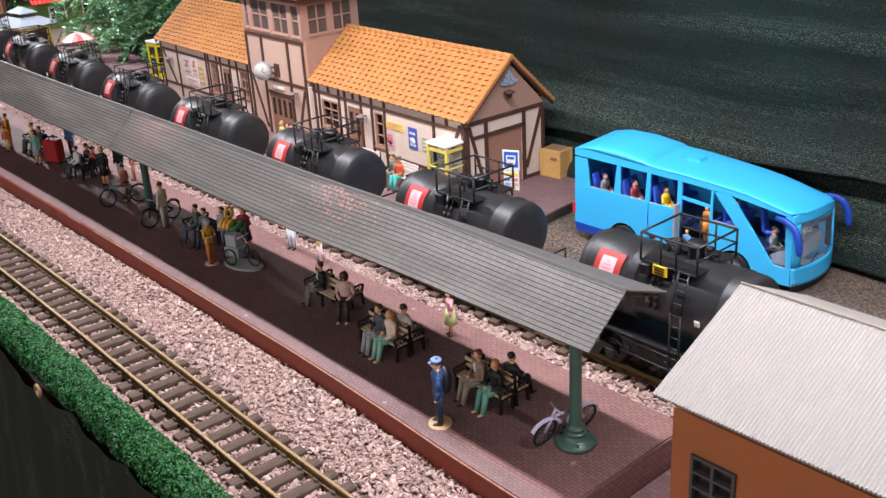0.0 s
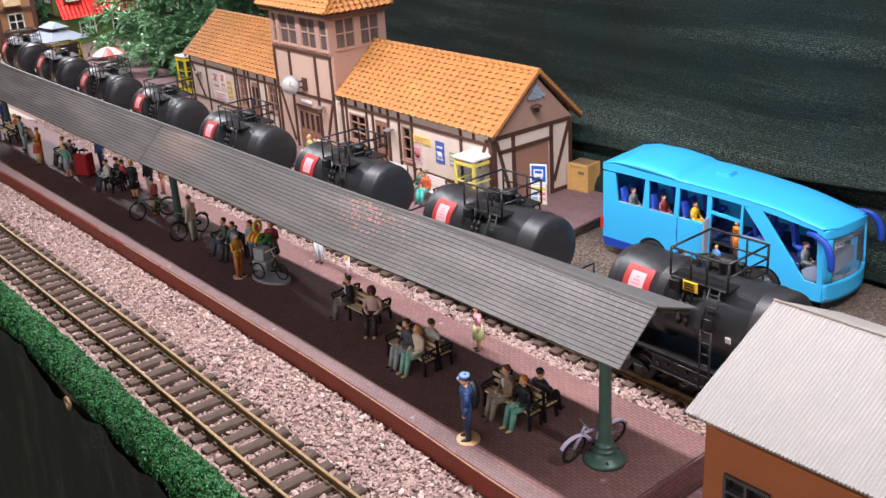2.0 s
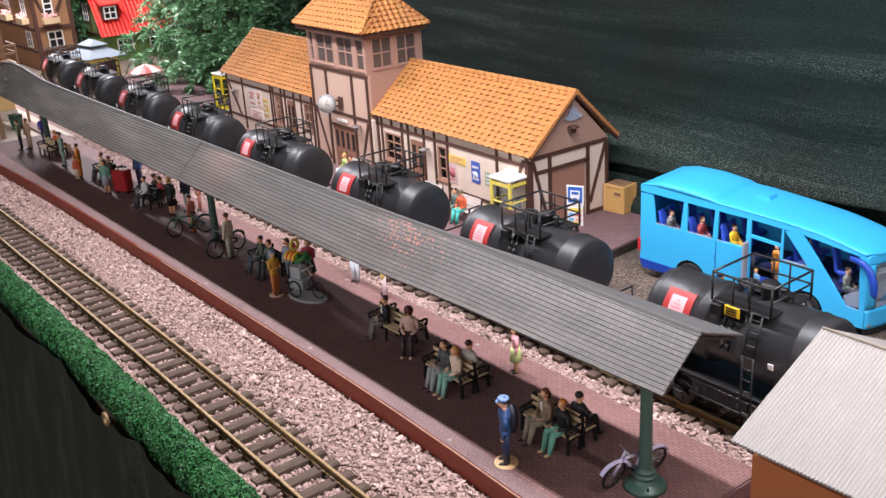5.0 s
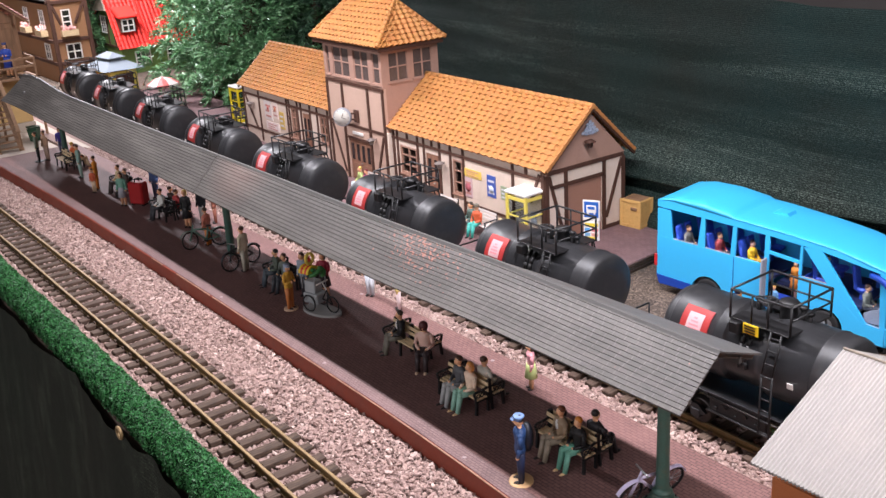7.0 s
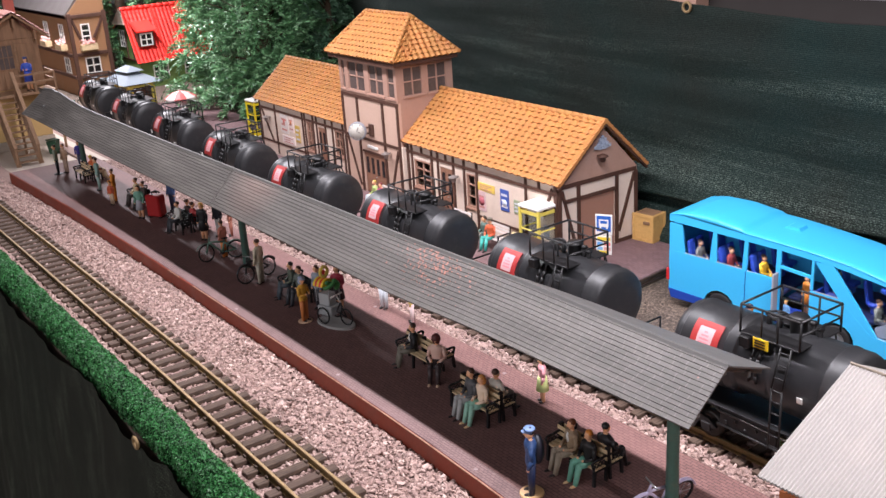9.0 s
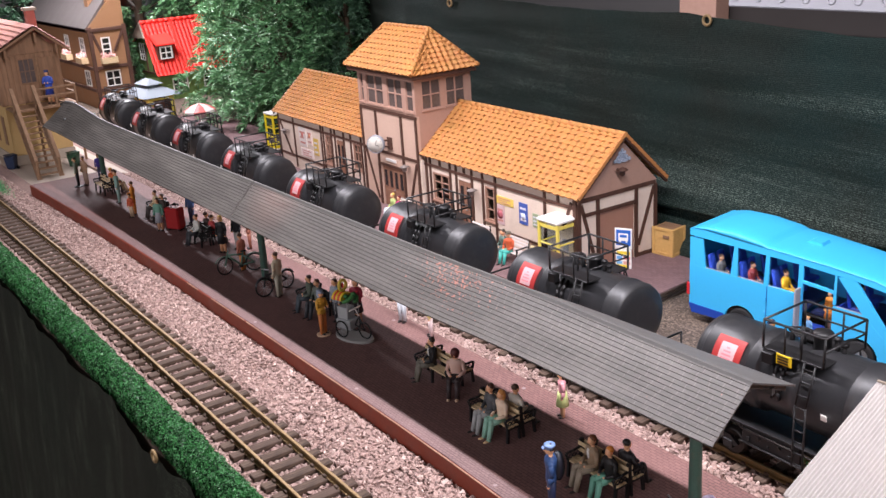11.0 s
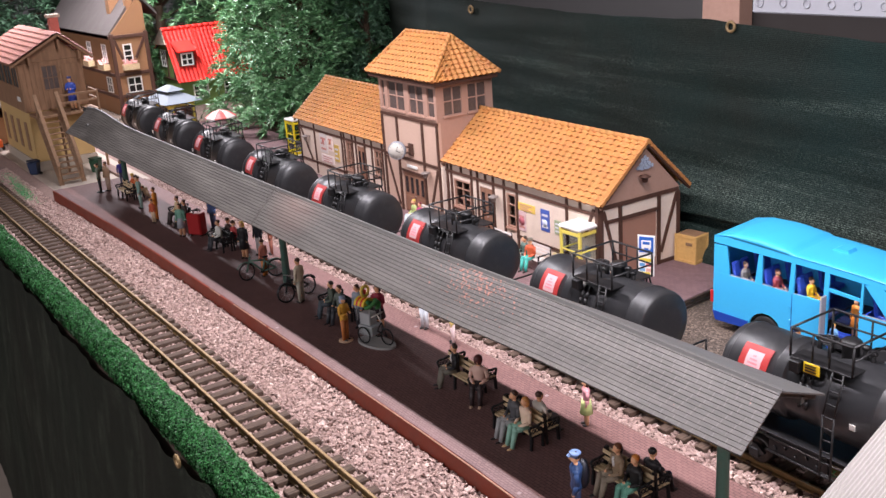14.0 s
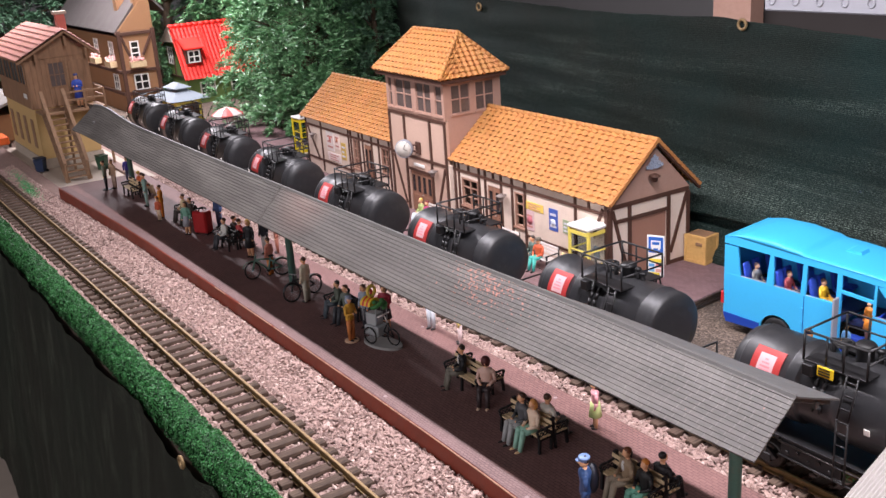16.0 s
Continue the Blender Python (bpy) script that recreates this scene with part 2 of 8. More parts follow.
def asphalt_mat():
    """Coarse gritty tarmac: pale and dark grains, worn lighter in places."""
    n = Nodes("road_asphalt")
    g = n.add("ShaderNodeTexVoronoi", Scale=420.0)
    n.put(g.inputs["Vector"], n.co)
    tone = n.ramp(g.outputs["Color"], (0.1, lin(56, 48, 44)), (0.5, lin(94, 81, 72)), (0.9, lin(140, 122, 107)))
    tone = n.mix(n.ramp(n.noise(9, 5, 0.65), (0.35, (0,) * 3), (0.7, (0.55,) * 3)), tone, lin(92, 80, 72))
    n.bump(n.math("ADD", g.outputs["Distance"], n.noise(300, 3)), 0.7, 0.0009)
    return n.done(tone, 0.88, 0, 0.2)


M["asphalt"] = asphalt_mat()
M["soil"] = paint("board_earth_brown", (96, 80, 70), 0.9, 0.25, 12, 300, 0.6)
M["bed"] = paint("pale_concrete", (178, 164, 150), 0.8, 0.12, 20, 300, 0.3)


def net(name, base, teal, fleck, amount=0.5, row=0.0062, along=(0.09, 0.3, 1.9), band=0.0):
    """Dark woven shade netting: rows of fine stitches, with light along the stretched folds painted into the colour."""
    n = Nodes(name)
    streak = n.noise(15, 5, 0.7, n.stretch(*along))
    patch = n.noise(2.3, 4, 0.6)
    sep = n.add("ShaderNodeSeparateXYZ")
    n.put(sep.inputs[0], n.co)
    wobble = n.math("MULTIPLY", n.noise(4, 2), 0.02)
    wave = n.math("SINE", n.math("MULTIPLY", n.math("ADD", sep.outputs[2], wobble), 2 * math.pi / row))
    rows = n.math("ADD", n.math("MULTIPLY", n.math("SUBTRACT", wave, 0.15, True), 0.75, True), 0.3)
    stitch = n.math("MULTIPLY", n.math("SUBTRACT", n.noise(800, 3, 0.65, n.stretch(0.45, 0.4, 1.0)), 0.47, True), 6.0, True)
    # streaks of paler stitches paint in the light on the folds
    fold_light = n.math("MULTIPLY", n.math("SUBTRACT", streak, 0.5, True), 4.5, True)
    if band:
        # extra pale stitches at this height paint in the lit lower fold
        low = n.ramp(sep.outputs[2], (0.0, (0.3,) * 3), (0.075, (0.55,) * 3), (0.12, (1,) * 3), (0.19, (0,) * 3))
        fold_light = n.math("ADD", fold_light, n.math("MULTIPLY", n.math("MULTIPLY", low, band), n.math("MULTIPLY", streak, 1.8)))
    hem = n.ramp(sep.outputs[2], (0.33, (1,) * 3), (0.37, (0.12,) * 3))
    fold_light = n.math("MULTIPLY", fold_light, hem) if band else fold_light
    thin = n.math("MULTIPLY", n.math("SUBTRACT", n.noise(60, 4, 0.7, n.stretch(along[0] * 0.5, 0.2, along[2] * 1.4)), 0.54, True), 5.0, True)
    mask = n.math("MULTIPLY", n.math("MULTIPLY", rows, stitch), n.math("ADD", fold_light, 0.16), True)
    mask = n.math("MAXIMUM", n.math("MULTIPLY", mask, amount), n.math("MULTIPLY", n.math("MULTIPLY", thin, fold_light), amount * 0.45))
    tone = n.mix(mask, n.ramp(patch, (0.38, lin(*base)), (0.68, lin(*teal))), lin(*fleck))
    n.bump(n.math("ADD", n.math("MULTIPLY", wave, 0.35), stitch), 0.4, 0.0008)
    return n.done(tone, 0.7, 0, 0.12)


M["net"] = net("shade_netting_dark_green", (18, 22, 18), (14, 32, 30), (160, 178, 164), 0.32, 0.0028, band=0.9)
M["net_front"] = net("shade_netting_black", (25, 27, 22), (22, 30, 24), (116, 126, 108), 0.95, 0.005, (1.6, 0.3, 0.5))


def leaf_mat(name, low, high, gloss=0.45, spec=0.4):
    n = Nodes(name)
    g = n.add("ShaderNodeNewGeometry").outputs["Random Per Island"]
    tone = n.ramp(g, (0.0, lin(*low)), (0.75, lin(*high)), (1.0, lin(high[0] * 1.35, high[1] * 1.15, high[2] * 1.3)))
    return n.done(n.mix(0.3, tone, n.ramp(n.noise(60, 3), (0.3, lin(*low)), (0.7, lin(*high)))), gloss, 0, spec)


M["hedge"] = leaf_mat("hedge_flock_green", (8, 40, 14), (54, 122, 62), 0.4, 0.35)
# coloured darker than the leaves so the gaps between them look shaded
M["hedge_core"] = leaf_mat("hedge_core_gap_shade", (6, 22, 9), (14, 42, 18), 0.8, 0.1)
M["leaf"] = leaf_mat("tree_leaf_green", (30, 82, 44), (124, 176, 122), 0.34, 0.5)
M["leaf_dark"] = leaf_mat("tree_leaf_dark", (34, 64, 44), (92, 132, 100))
M["grass"] = leaf_mat("grass_flock_green", (40, 110, 62), (92, 172, 108))
M["bark"] = wood("bark_brown", (84, 68, 54), "z", 80)
M["bench_wood"] = wood("bench_slat_pale_wood", (208, 182, 144), "x")
M["bench_white"] = paint("bench_slat_white", (222, 214, 208), 0.5, 0.08)
M["booth_yellow"] = paint("booth_yellow", (224, 204, 96), 0.4, 0.08)
M["booth_yellow_deep"] = paint("booth_bright_yellow", (222, 200, 34), 0.4, 0.08)
M["crate_wood"] = paint("crate_plywood", (212, 168, 102), 0.6, 0.1, 40, 300, 0.15, dirt=(176, 132, 76), dirt_amount=0.4)
M["sig_yellow"] = paint("signal_box_ochre_wall", (196, 162, 108), 0.75, 0.1, 16, 300, 0.3)
M["sig_brown"] = wood("signal_box_brown_boards", (140, 106, 80), "z", 160)
M["stair_wood"] = wood("stair_wood_tan", (142, 110, 84), "x", 160)
M["house_brown"] = paint("house_wall_brown", (146, 106, 74), 0.7, 0.1, 16)
M["house_green"] = paint("house_wall_green", (104, 128, 70), 0.7, 0.15, 30)
M["stone_grey"] = paint("stone_wall_grey", (176, 162, 146), 0.8, 0.2, 60)
M["skin"] = paint("figurine_flesh", (228, 172, 132), 0.5, 0.04)
M["tent_grey"] = paint("tent_wall_pale_grey", (168, 166, 166), 0.7, 0.05, 6)
M["back_grey"] = paint("board_dull_grey", (50, 45, 43), 0.8, 0.08, 6)
M["tent_white"] = paint("beam_white", (158, 158, 164), 0.5, 0.05)
CLOTH = {}


def cloth(r, g, b):
    """A plain enamel of that screen colour, made once."""
    key = (r, g, b)
    if key not in CLOTH:
        CLOTH[key] = paint("enamel_%02x%02x%02x" % key, key, 0.5, 0.08, 120, 600, 0.1)
    return CLOTH[key]


# ---------------------------------------------------------------- mesh helpers
def box(bm, x0, x1, y0, y1, z0, z1, mi=0):
    v = [bm.verts.new(p) for p in ((x0, y0, z0), (x1, y0, z0), (x1, y1, z0), (x0, y1, z0), (x0, y0, z1), (x1, y0, z1), (x1, y1, z1), (x0, y1, z1))]
    for f in ((3, 2, 1, 0), (4, 5, 6, 7), (0, 1, 5, 4), (1, 2, 6, 5), (2, 3, 7, 6), (3, 0, 4, 7)):
        bm.faces.new([v[i] for i in f]).material_index = mi
    return v


def bbox(bm, x0, x1, y0, y1, z0, z1, r=0.0006, mi=0):
    """A box with bevelled edges."""
    t = bmesh.new()
    box(t, x0, x1, y0, y1, z0, z1, mi)
    bmesh.ops.bevel(t, geom=t.edges[:], offset=r, segments=1, affect="EDGES")
    merge(bm, t)


def merge(bm, t, m=None):
    """Adds the bmesh t to bm and frees it."""
    t.verts.index_update()
    vs = [bm.verts.new(m @ v.co if m else v.co) for v in t.verts]
    for f in t.faces:
        g = bm.faces.new([vs[v.index] for v in f.verts])
        g.material_index, g.smooth = f.material_index, f.smooth
    t.free()


def ring_frame(d):
    d = Vector(d).normalized()
    a = d.orthogonal().normalized()
    return a, d.cross(a)


def limb(bm, p0, p1, r0, r1=None, n=8, mi=0, caps=True, smooth=True):
    """A round bar from p0 to p1."""
    p0, p1 = Vector(p0), Vector(p1)
    r1 = r0 if r1 is None else r1
    a, b = ring_frame(p1 - p0)
    rings = []
    for p, r in ((p0, r0), (p1, r1)):
        rings.append([bm.verts.new(p + (a * math.cos(k * 2 * math.pi / n) + b * math.sin(k * 2 * math.pi / n)) * r) for k in range(n)])
    for k in range(n):
        f = bm.faces.new((rings[0][k], rings[0][(k + 1) % n], rings[1][(k + 1) % n], rings[1][k]))
        f.material_index, f.smooth = mi, smooth
    if caps:
        bm.faces.new(rings[0][::-1]).material_index = mi
        bm.faces.new(rings[1]).material_index = mi


def bar(bm, p0, p1, w, h=None, mi=0, up=(0, 0, 1)):
    """A square bar from p0 to p1, w wide and h high."""
    p0, p1 = Vector(p0), Vector(p1)
    h = w if h is None else h
    d = (p1 - p0).normalized()
    s = d.cross(Vector(up))
    s = d.orthogonal() if s.length < 1e-4 else s
    s = s.normalized() * w / 2
    u = s.cross(d).normalized() * h / 2
    q = [[bm.verts.new(p + a * s + b * u) for a, b in ((-1, -1), (1, -1), (1, 1), (-1, 1))] for p in (p0, p1)]
    for k in range(4):
        bm.faces.new((q[0][k], q[0][(k + 1) % 4], q[1][(k + 1) % 4], q[1][k])).material_index = mi
    bm.faces.new(q[0][::-1]).material_index = mi
    bm.faces.new(q[1]).material_index = mi


def strip(bm, pts, w, h, mi=0, across=(0, 1, 0)):
    """A bent flat bar swept along points, w wide and h thick."""
    a = Vector(across) * w / 2
    rings = []
    for k, p in enumerate(pts):
        p = Vector(p)
        d = Vector(pts[min(k + 1, len(pts) - 1)]) - Vector(pts[max(k - 1, 0)])
        u = d.cross(a).normalized() * h / 2
        rings.append([bm.verts.new(q) for q in (p - a - u, p + a - u, p + a + u, p - a + u)])
    for r, q in zip(rings, rings[1:]):
        for k in range(4):
            bm.faces.new((r[k], r[(k + 1) % 4], q[(k + 1) % 4], q[k])).material_index = mi
    bm.faces.new(rings[0][::-1]).material_index = mi
    bm.faces.new(rings[-1]).material_index = mi


def lathe(bm, prof, n=20, mi=0, axis="z", at=(0, 0, 0), smooth=True):
    """Turns a profile of (radius, height) round an axis."""
    at = Vector(at)
    put = {"z": lambda c, s, h: (c, s, h), "x": lambda c, s, h: (h, c, s), "y": lambda c, s, h: (s, h, c)}[axis]
    rings = []
    for r, h in prof:
        if r < 1e-6:
            rings.append([bm.verts.new(at + Vector(put(0, 0, h)))])
        else:
            rings.append([bm.verts.new(at + Vector(put(r * math.cos(k * 2 * math.pi / n), r * math.sin(k * 2 * math.pi / n), h))) for k in range(n)])
    for a, b in zip(rings, rings[1:]):
        for k in range(n):
            va = [a[k % len(a)], a[(k + 1) % len(a)]]
            vb = [b[(k + 1) % len(b)], b[k % len(b)]]
            vs = []
            for v in va + vb:
                if v not in vs:
                    vs.append(v)
            if len(vs) > 2:
                f = bm.faces.new(vs)
                f.material_index, f.smooth = mi, smooth


def ell(bm, c, r, mi=0, nu=10, nv=7):
    """An ellipsoid."""
    t = bmesh.new()
    prof = [(math.sin(math.pi * i / (nv - 1)), -math.cos(math.pi * i / (nv - 1))) for i in range(nv)]
    prof[0], prof[-1] = (0, -1), (0, 1)
    lathe(t, prof, nu, mi)
    merge(bm, t, Matrix.Translation(c) @ Matrix.Diagonal((*r, 1)))


def torus(bm, c, R, r, axis="y", n=24, m=6, mi=0):
    c = Vector(c)
    rings = []
    for i in range(n):
        a = i * 2 * math.pi / n
        ring = []
        for j in range(m):
            b = j * 2 * math.pi / m
            q, h = R + r * math.cos(b), r * math.sin(b)
            p = {"y": (q * math.cos(a), h, q * math.sin(a)), "z": (q * math.cos(a), q * math.sin(a), h), "x": (h, q * math.cos(a), q * math.sin(a))}[axis]
            ring.append(bm.verts.new(c + Vector(p)))
        rings.append(ring)
    for i in range(n):
        for j in range(m):
            f = bm.faces.new((rings[i][j], rings[(i + 1) % n][j], rings[(i + 1) % n][(j + 1) % m], rings[i][(j + 1) % m]))
            f.material_index, f.smooth = mi, True


def prism(bm, pts, axis, a, b, mi=0):
    """A flat outline (2D points) made solid along an axis from a to b. axis 'y': points are (x, z); 'x': (y, z); 'z': (x, y)."""
    put = {"y": lambda p, h: (p[0], h, p[1]), "x": lambda p, h: (h, p[0], p[1]), "z": lambda p, h: (p[0], p[1], h)}[axis]
    lo, hi = [bm.verts.new(put(p, a)) for p in pts], [bm.verts.new(put(p, b)) for p in pts]
    n = len(pts)
    fs = [bm.faces.new(lo), bm.faces.new(hi[::-1])]
    for k in range(n):
        fs.append(bm.faces.new((lo[k], hi[k], hi[(k + 1) % n], lo[(k + 1) % n])))
    for f in fs:
        f.material_index = mi


def mesh_of(name, bm, mats):
    bmesh.ops.recalc_face_normals(bm, faces=bm.faces[:])
    me = bpy.data.meshes.new(name)
    bm.to_mesh(me)
    bm.free()
    for m in mats if isinstance(mats, (list, tuple)) else [mats]:
        me.materials.append(m)
    return me


def part(name, bm, mats, parent, label=""):
    """Links a bmesh as one mesh object under a thing or a part."""
    ob = new(name, mesh_of(name, bm, mats))
    ob.parent = parent
    return tagged(ob, label) if label else ob


def share(name, me, parent, loc=(0, 0, 0), rz=0.0):
    """One more object on a mesh that is there already."""
    ob = new(name, me)
    ob.parent, ob.location, ob.rotation_euler = parent, loc, (0, 0, rz)
    return ob


def thing(name, loc, label, category, rz=0.0, group="", kind=""):
    ob = new(name)
    ob.location, ob.rotation_euler = loc, (0, 0, rz)
    ob.empty_display_size = 0.02
    return tagged(ob, label, category, group, kind)


def solo(name, bm, mats, label, category, group="", kind="", loc=(0, 0, 0), rz=0.0):
    ob = new(name, mesh_of(name, bm, mats))
    ob.location, ob.rotation_euler = loc, (0, 0, rz)
    return tagged(ob, label, category, group, kind)


def raw(name, verts, faces, mats, label, category="", kind="", parent=None, smooth=False):
    """A large mesh from arrays."""
    me = bpy.data.meshes.new(name)
    me.from_pydata(verts, [], faces)
    me.materials.append(mats)
    if smooth:
        me.polygons.foreach_set("use_smooth", [True] * len(me.polygons))
    ob = new(name, me)
    ob.parent = parent
    return tagged(ob, label, category, "", kind)


def sheet(fn, nu, nv):
    """Verts and faces of a grid surface fn(i/nu, j/nv)."""
    vs = [fn(i / nu, j / nv) for j in range(nv + 1) for i in range(nu + 1)]
    fs = [(j * (nu + 1) + i, j * (nu + 1) + i + 1, (j + 1) * (nu + 1) + i + 1, (j + 1) * (nu + 1) + i) for j in range(nv) for i in range(nu)]
    return vs, fs


RNG = np.random.default_rng(7)
ZP = 0.037   # platform top
ZS = 0.018   # station pavement top
ZR = 0.012   # rail top
# ---------------------------------------------------------------- ground, beds, backdrop
bm = bmesh.new()
box(bm, -7, 4, -0.072, 3.5, -0.08, -0.004)
solo("ground", bm, M["soil"], "brown baseboard of the model landscape", "ground", kind="structure")

bm = bmesh.new()
box(bm, -8, 5, -5, 6, -0.92, -0.9)
solo("floor", bm, M["bed"], "pale concrete floor of the hall", "floor", kind="structure")

vs, fs = sheet(lambda u, v: (-3.3 + 3.9 * u, 0.47 + 0.55 * v, 0.002 + 0.0006 * noise.noise((u * 60, v * 12, 0))), 120, 24)
raw("road", vs, fs, M["asphalt"], "grey-brown rough asphalt forecourt", "road", "structure", smooth=True)


def kerb(x):
    """Line of the platform's front edge: the whole platform bows gently."""
    return np.interp(x, (-2.1, -1.93, -1.83, -1.67, -1.5, -1.28, -1.05, -0.8, -0.5, -0.35, -0.26, -0.16, -0.07, 0.06),
                     (0.118, 0.1225, 0.1265, 0.132, 0.1375, 0.1415, 0.1435, 0.1445, 0.1435, 0.1425, 0.1405, 0.137, 0.1325, 0.1295))


def front_bend(x):
    """The front track follows the platform's bow."""
    return np.interp(x, (-3.4, -1.7, -1.3, -0.9, -0.65, -0.45, -0.2, 0.4), (0.002, 0.0055, 0.0072, 0.0075, 0.0068, 0.004, 0.0, 0.0))


def run_along(bm, prof, x0, x1, n=70):
    """A section of (offset from the kerb line, z) carried along it, closed at both ends."""
    rings = []
    for k in range(n + 1):
        x = x0 + (x1 - x0) * k / n
        rings.append([bm.verts.new((x, float(kerb(x)) + a if isinstance(a, float) else a[0], z)) for a, z in prof])
    for p, q in zip(rings, rings[1:]):
        for k in range(len(prof)):
            bm.faces.new((p[k], p[k - 1], q[k - 1], q[k]))
    bm.faces.new(rings[0]), bm.faces.new(rings[-1][::-1])
    bmesh.ops.recalc_face_normals(bm, faces=bm.faces[:])


def stone_bed(name, x0, x1, y0, y1, per_m2, size, top, label, track_y, bend=lambda x: 0.0 * x):
    """Loose ballast: many small angular stones, one object."""
    n = int((x1 - x0) * (y1 - y0) * per_m2)
    ico = bmesh.new()
    bmesh.ops.create_icosphere(ico, subdivisions=1, radius=1.0)
    base = np.array([v.co[:] for v in ico.verts])
    tri = np.array([[v.index for v in f.verts] for f in ico.faces])
    ico.free()
    px, py = RNG.uniform(x0, x1, n), RNG.uniform(y0, y1, n)
    keep = (np.abs(py - track_y - bend(px)) > 0.0445) | (np.abs((px + 3.4 - 0.012 + 0.01425) % 0.0285 - 0.01425) > 0.0075)
    if track_y < 0.1:
        keep &= py < kerb(px) - 0.0005
    px, py = px[keep], py[keep]
    n = len(px)
    sc = size * RNG.lognormal(0, 0.3, n)[:, None] * RNG.uniform(0.5, 1.0, (n, 3)) * np.array((1.55, 0.95, 0.75))
    P = base[None] * (1 + RNG.uniform(-0.5, 0.36, (n, 12, 1))) * sc[:, None, :]
    q = RNG.normal(size=(n, 4))
    q /= np.linalg.norm(q, axis=1)[:, None]
    w, x, y, z = q.T
    R = np.stack([1 - 2 * (y * y + z * z), 2 * (x * y - z * w), 2 * (x * z + y * w), 2 * (x * y + z * w), 1 - 2 * (x * x + z * z), 2 * (y * z - x * w),
                  2 * (x * z - y * w), 2 * (y * z + x * w), 1 - 2 * (x * x + y * y)], -1).reshape(n, 3, 3)
    P = np.einsum("nij,nkj->nki", R, P) * np.array((1, 1, 0.72))
    pz = top(px, py) + RNG.uniform(-0.0012, 0.0008, n)
    P += np.stack([px, py, pz], -1)[:, None, :]
    F = (tri[None] + 12 * np.arange(n)[:, None, None]).reshape(-1, 3)
    return raw(name, P.reshape(-1, 3).tolist(), F.tolist(), M["stone"], label, "ballast", "stuff")


def bed_top(c):
    """Height of the ballast: a little lower under the track's middle, piled slightly against the platform."""
    wavy = lambda x, y: 0.0012 * np.sin(x * 17) * np.cos(y * 40)
    bend = front_bend if c < 0.1 else (lambda x: 0.0 * x)
    return lambda x, y: wavy(x, y) + np.interp(np.abs(y - c - bend(x)), (0.0, 0.04, 0.05, 0.07, 0.105), (-0.0008, -0.0008, 0.0022, 0.0062, 0.0135))


bm = bmesh.new()
prism(bm, [(-0.05, -0.02), (0.148, -0.02), (0.148, 0.0125), (0.128, 0.0105), (0.101, 0.0045), (0.082, 0.0012), (0.072, -0.003), (-0.018, -0.003), (-0.05, 0.002)], "x", -3.6, 0.6)
solo("ballast_bed", bm, M["ballast_base"], "bed of crushed pinkish stone beside the platform", "ballast bed", kind="structure")
bm = bmesh.new()
prism(bm, [(0.322, -0.02), (0.48, -0.02), (0.48, 0.0), (0.47, -0.003), (0.386, -0.003), (0.38, 0.0), (0.358, 0.004), (0.323, 0.011)], "x", -3.6, 0.6)
solo("ballast_bed", bm, M["ballast_base"], "bed of crushed pinkish stone behind the platform", "ballast bed", kind="structure")
stone_bed("ballast_stones", -2.45, 0.25, -0.042, 0.147, 125000, 0.0026, bed_top(0.024), "loose pinkish crushed stone round the front track", 0.024, front_bend)
stone_bed("ballast_stones", -2.0, 0.25, 0.326, 0.475, 92000, 0.0029, bed_top(0.433), "loose pinkish crushed stone round the rear track", 0.433)


# ---------------------------------------------------------------- tracks
def rear_bend(x):
    """The rear track swings gently away past the middle of the platform."""
    return 0.0375 * max(0.0, -1.05 - x) ** 1.15


def track(y, x0, x1, label, bend=lambda x: 0.0):
    """Two brass rails on separate sleepers with small chairs."""
    t = thing("railway_track", (0, y, 0), label, "railway track", group="railway tracks")
    for s in (-0.0245, 0.0245):
        bm = bmesh.new()
        prof = [(-0.0042, 0.0046), (0.0042, 0.0046), (0.0038, 0.0058), (0.0010, 0.0066), (0.0010, 0.0094), (0.0019, 0.0102), (0.0019, 0.0118), (0.0013, 0.0123), (-0.0013, 0.0123), (-0.0019, 0.0118), (-0.0019, 0.0102), (-0.0010, 0.0094), (-0.0010, 0.0066), (-0.0038, 0.0058)]
        rings = []
        for k in range(61):
            x = x0 + (x1 - x0) * k / 60
            rings.append([bm.verts.new((x, s + a + float(bend(x)), b)) for a, b in prof])
        for p, q in zip(rings, rings[1:]):
            for k in range(len(prof)):
                f = bm.faces.new((p[k], p[k - 1], q[k - 1], q[k]))
                f.material_index = 1 if f.calc_center_median().z > 0.0117 else 0
        bm.faces.new(rings[0]), bm.faces.new(rings[-1][::-1])
        part("rail", bm, [M["brass"], M["brass_top"]], t)
    bm = bmesh.new()
    bbox(bm, -0.0068, 0.0068, -0.043, 0.043, -0.002, 0.0048, 0.0008)
    for s in (-1, 1):
        for o in (-1, 1):
            bbox(bm, -0.003, 0.003, s * 0.024 + o * 0.0044 - 0.0014, s * 0.024 + o * 0.0044 + 0.0014, 0.0044, 0.0078, 0.0005)
    me = mesh_of("sleeper", bm, M["sleeper"])
    n = int((x1 - x0) / 0.0285)
    for i in range(n):
        ob = share("sleeper", me, t, (x0 + 0.012 + i * 0.0285, RNG.uniform(-0.0006, 0.0006) + float(bend(x0 + 0.012 + i * 0.0285)), 0), RNG.uniform(-0.02, 0.02))
    return t


track(0.024, -3.4, 0.42, "brass rails on weathered brown sleepers in front of the platform", front_bend)
track(0.433, -3.4, 0.42, "brass rails on dark sleepers under the tank train", rear_bend)

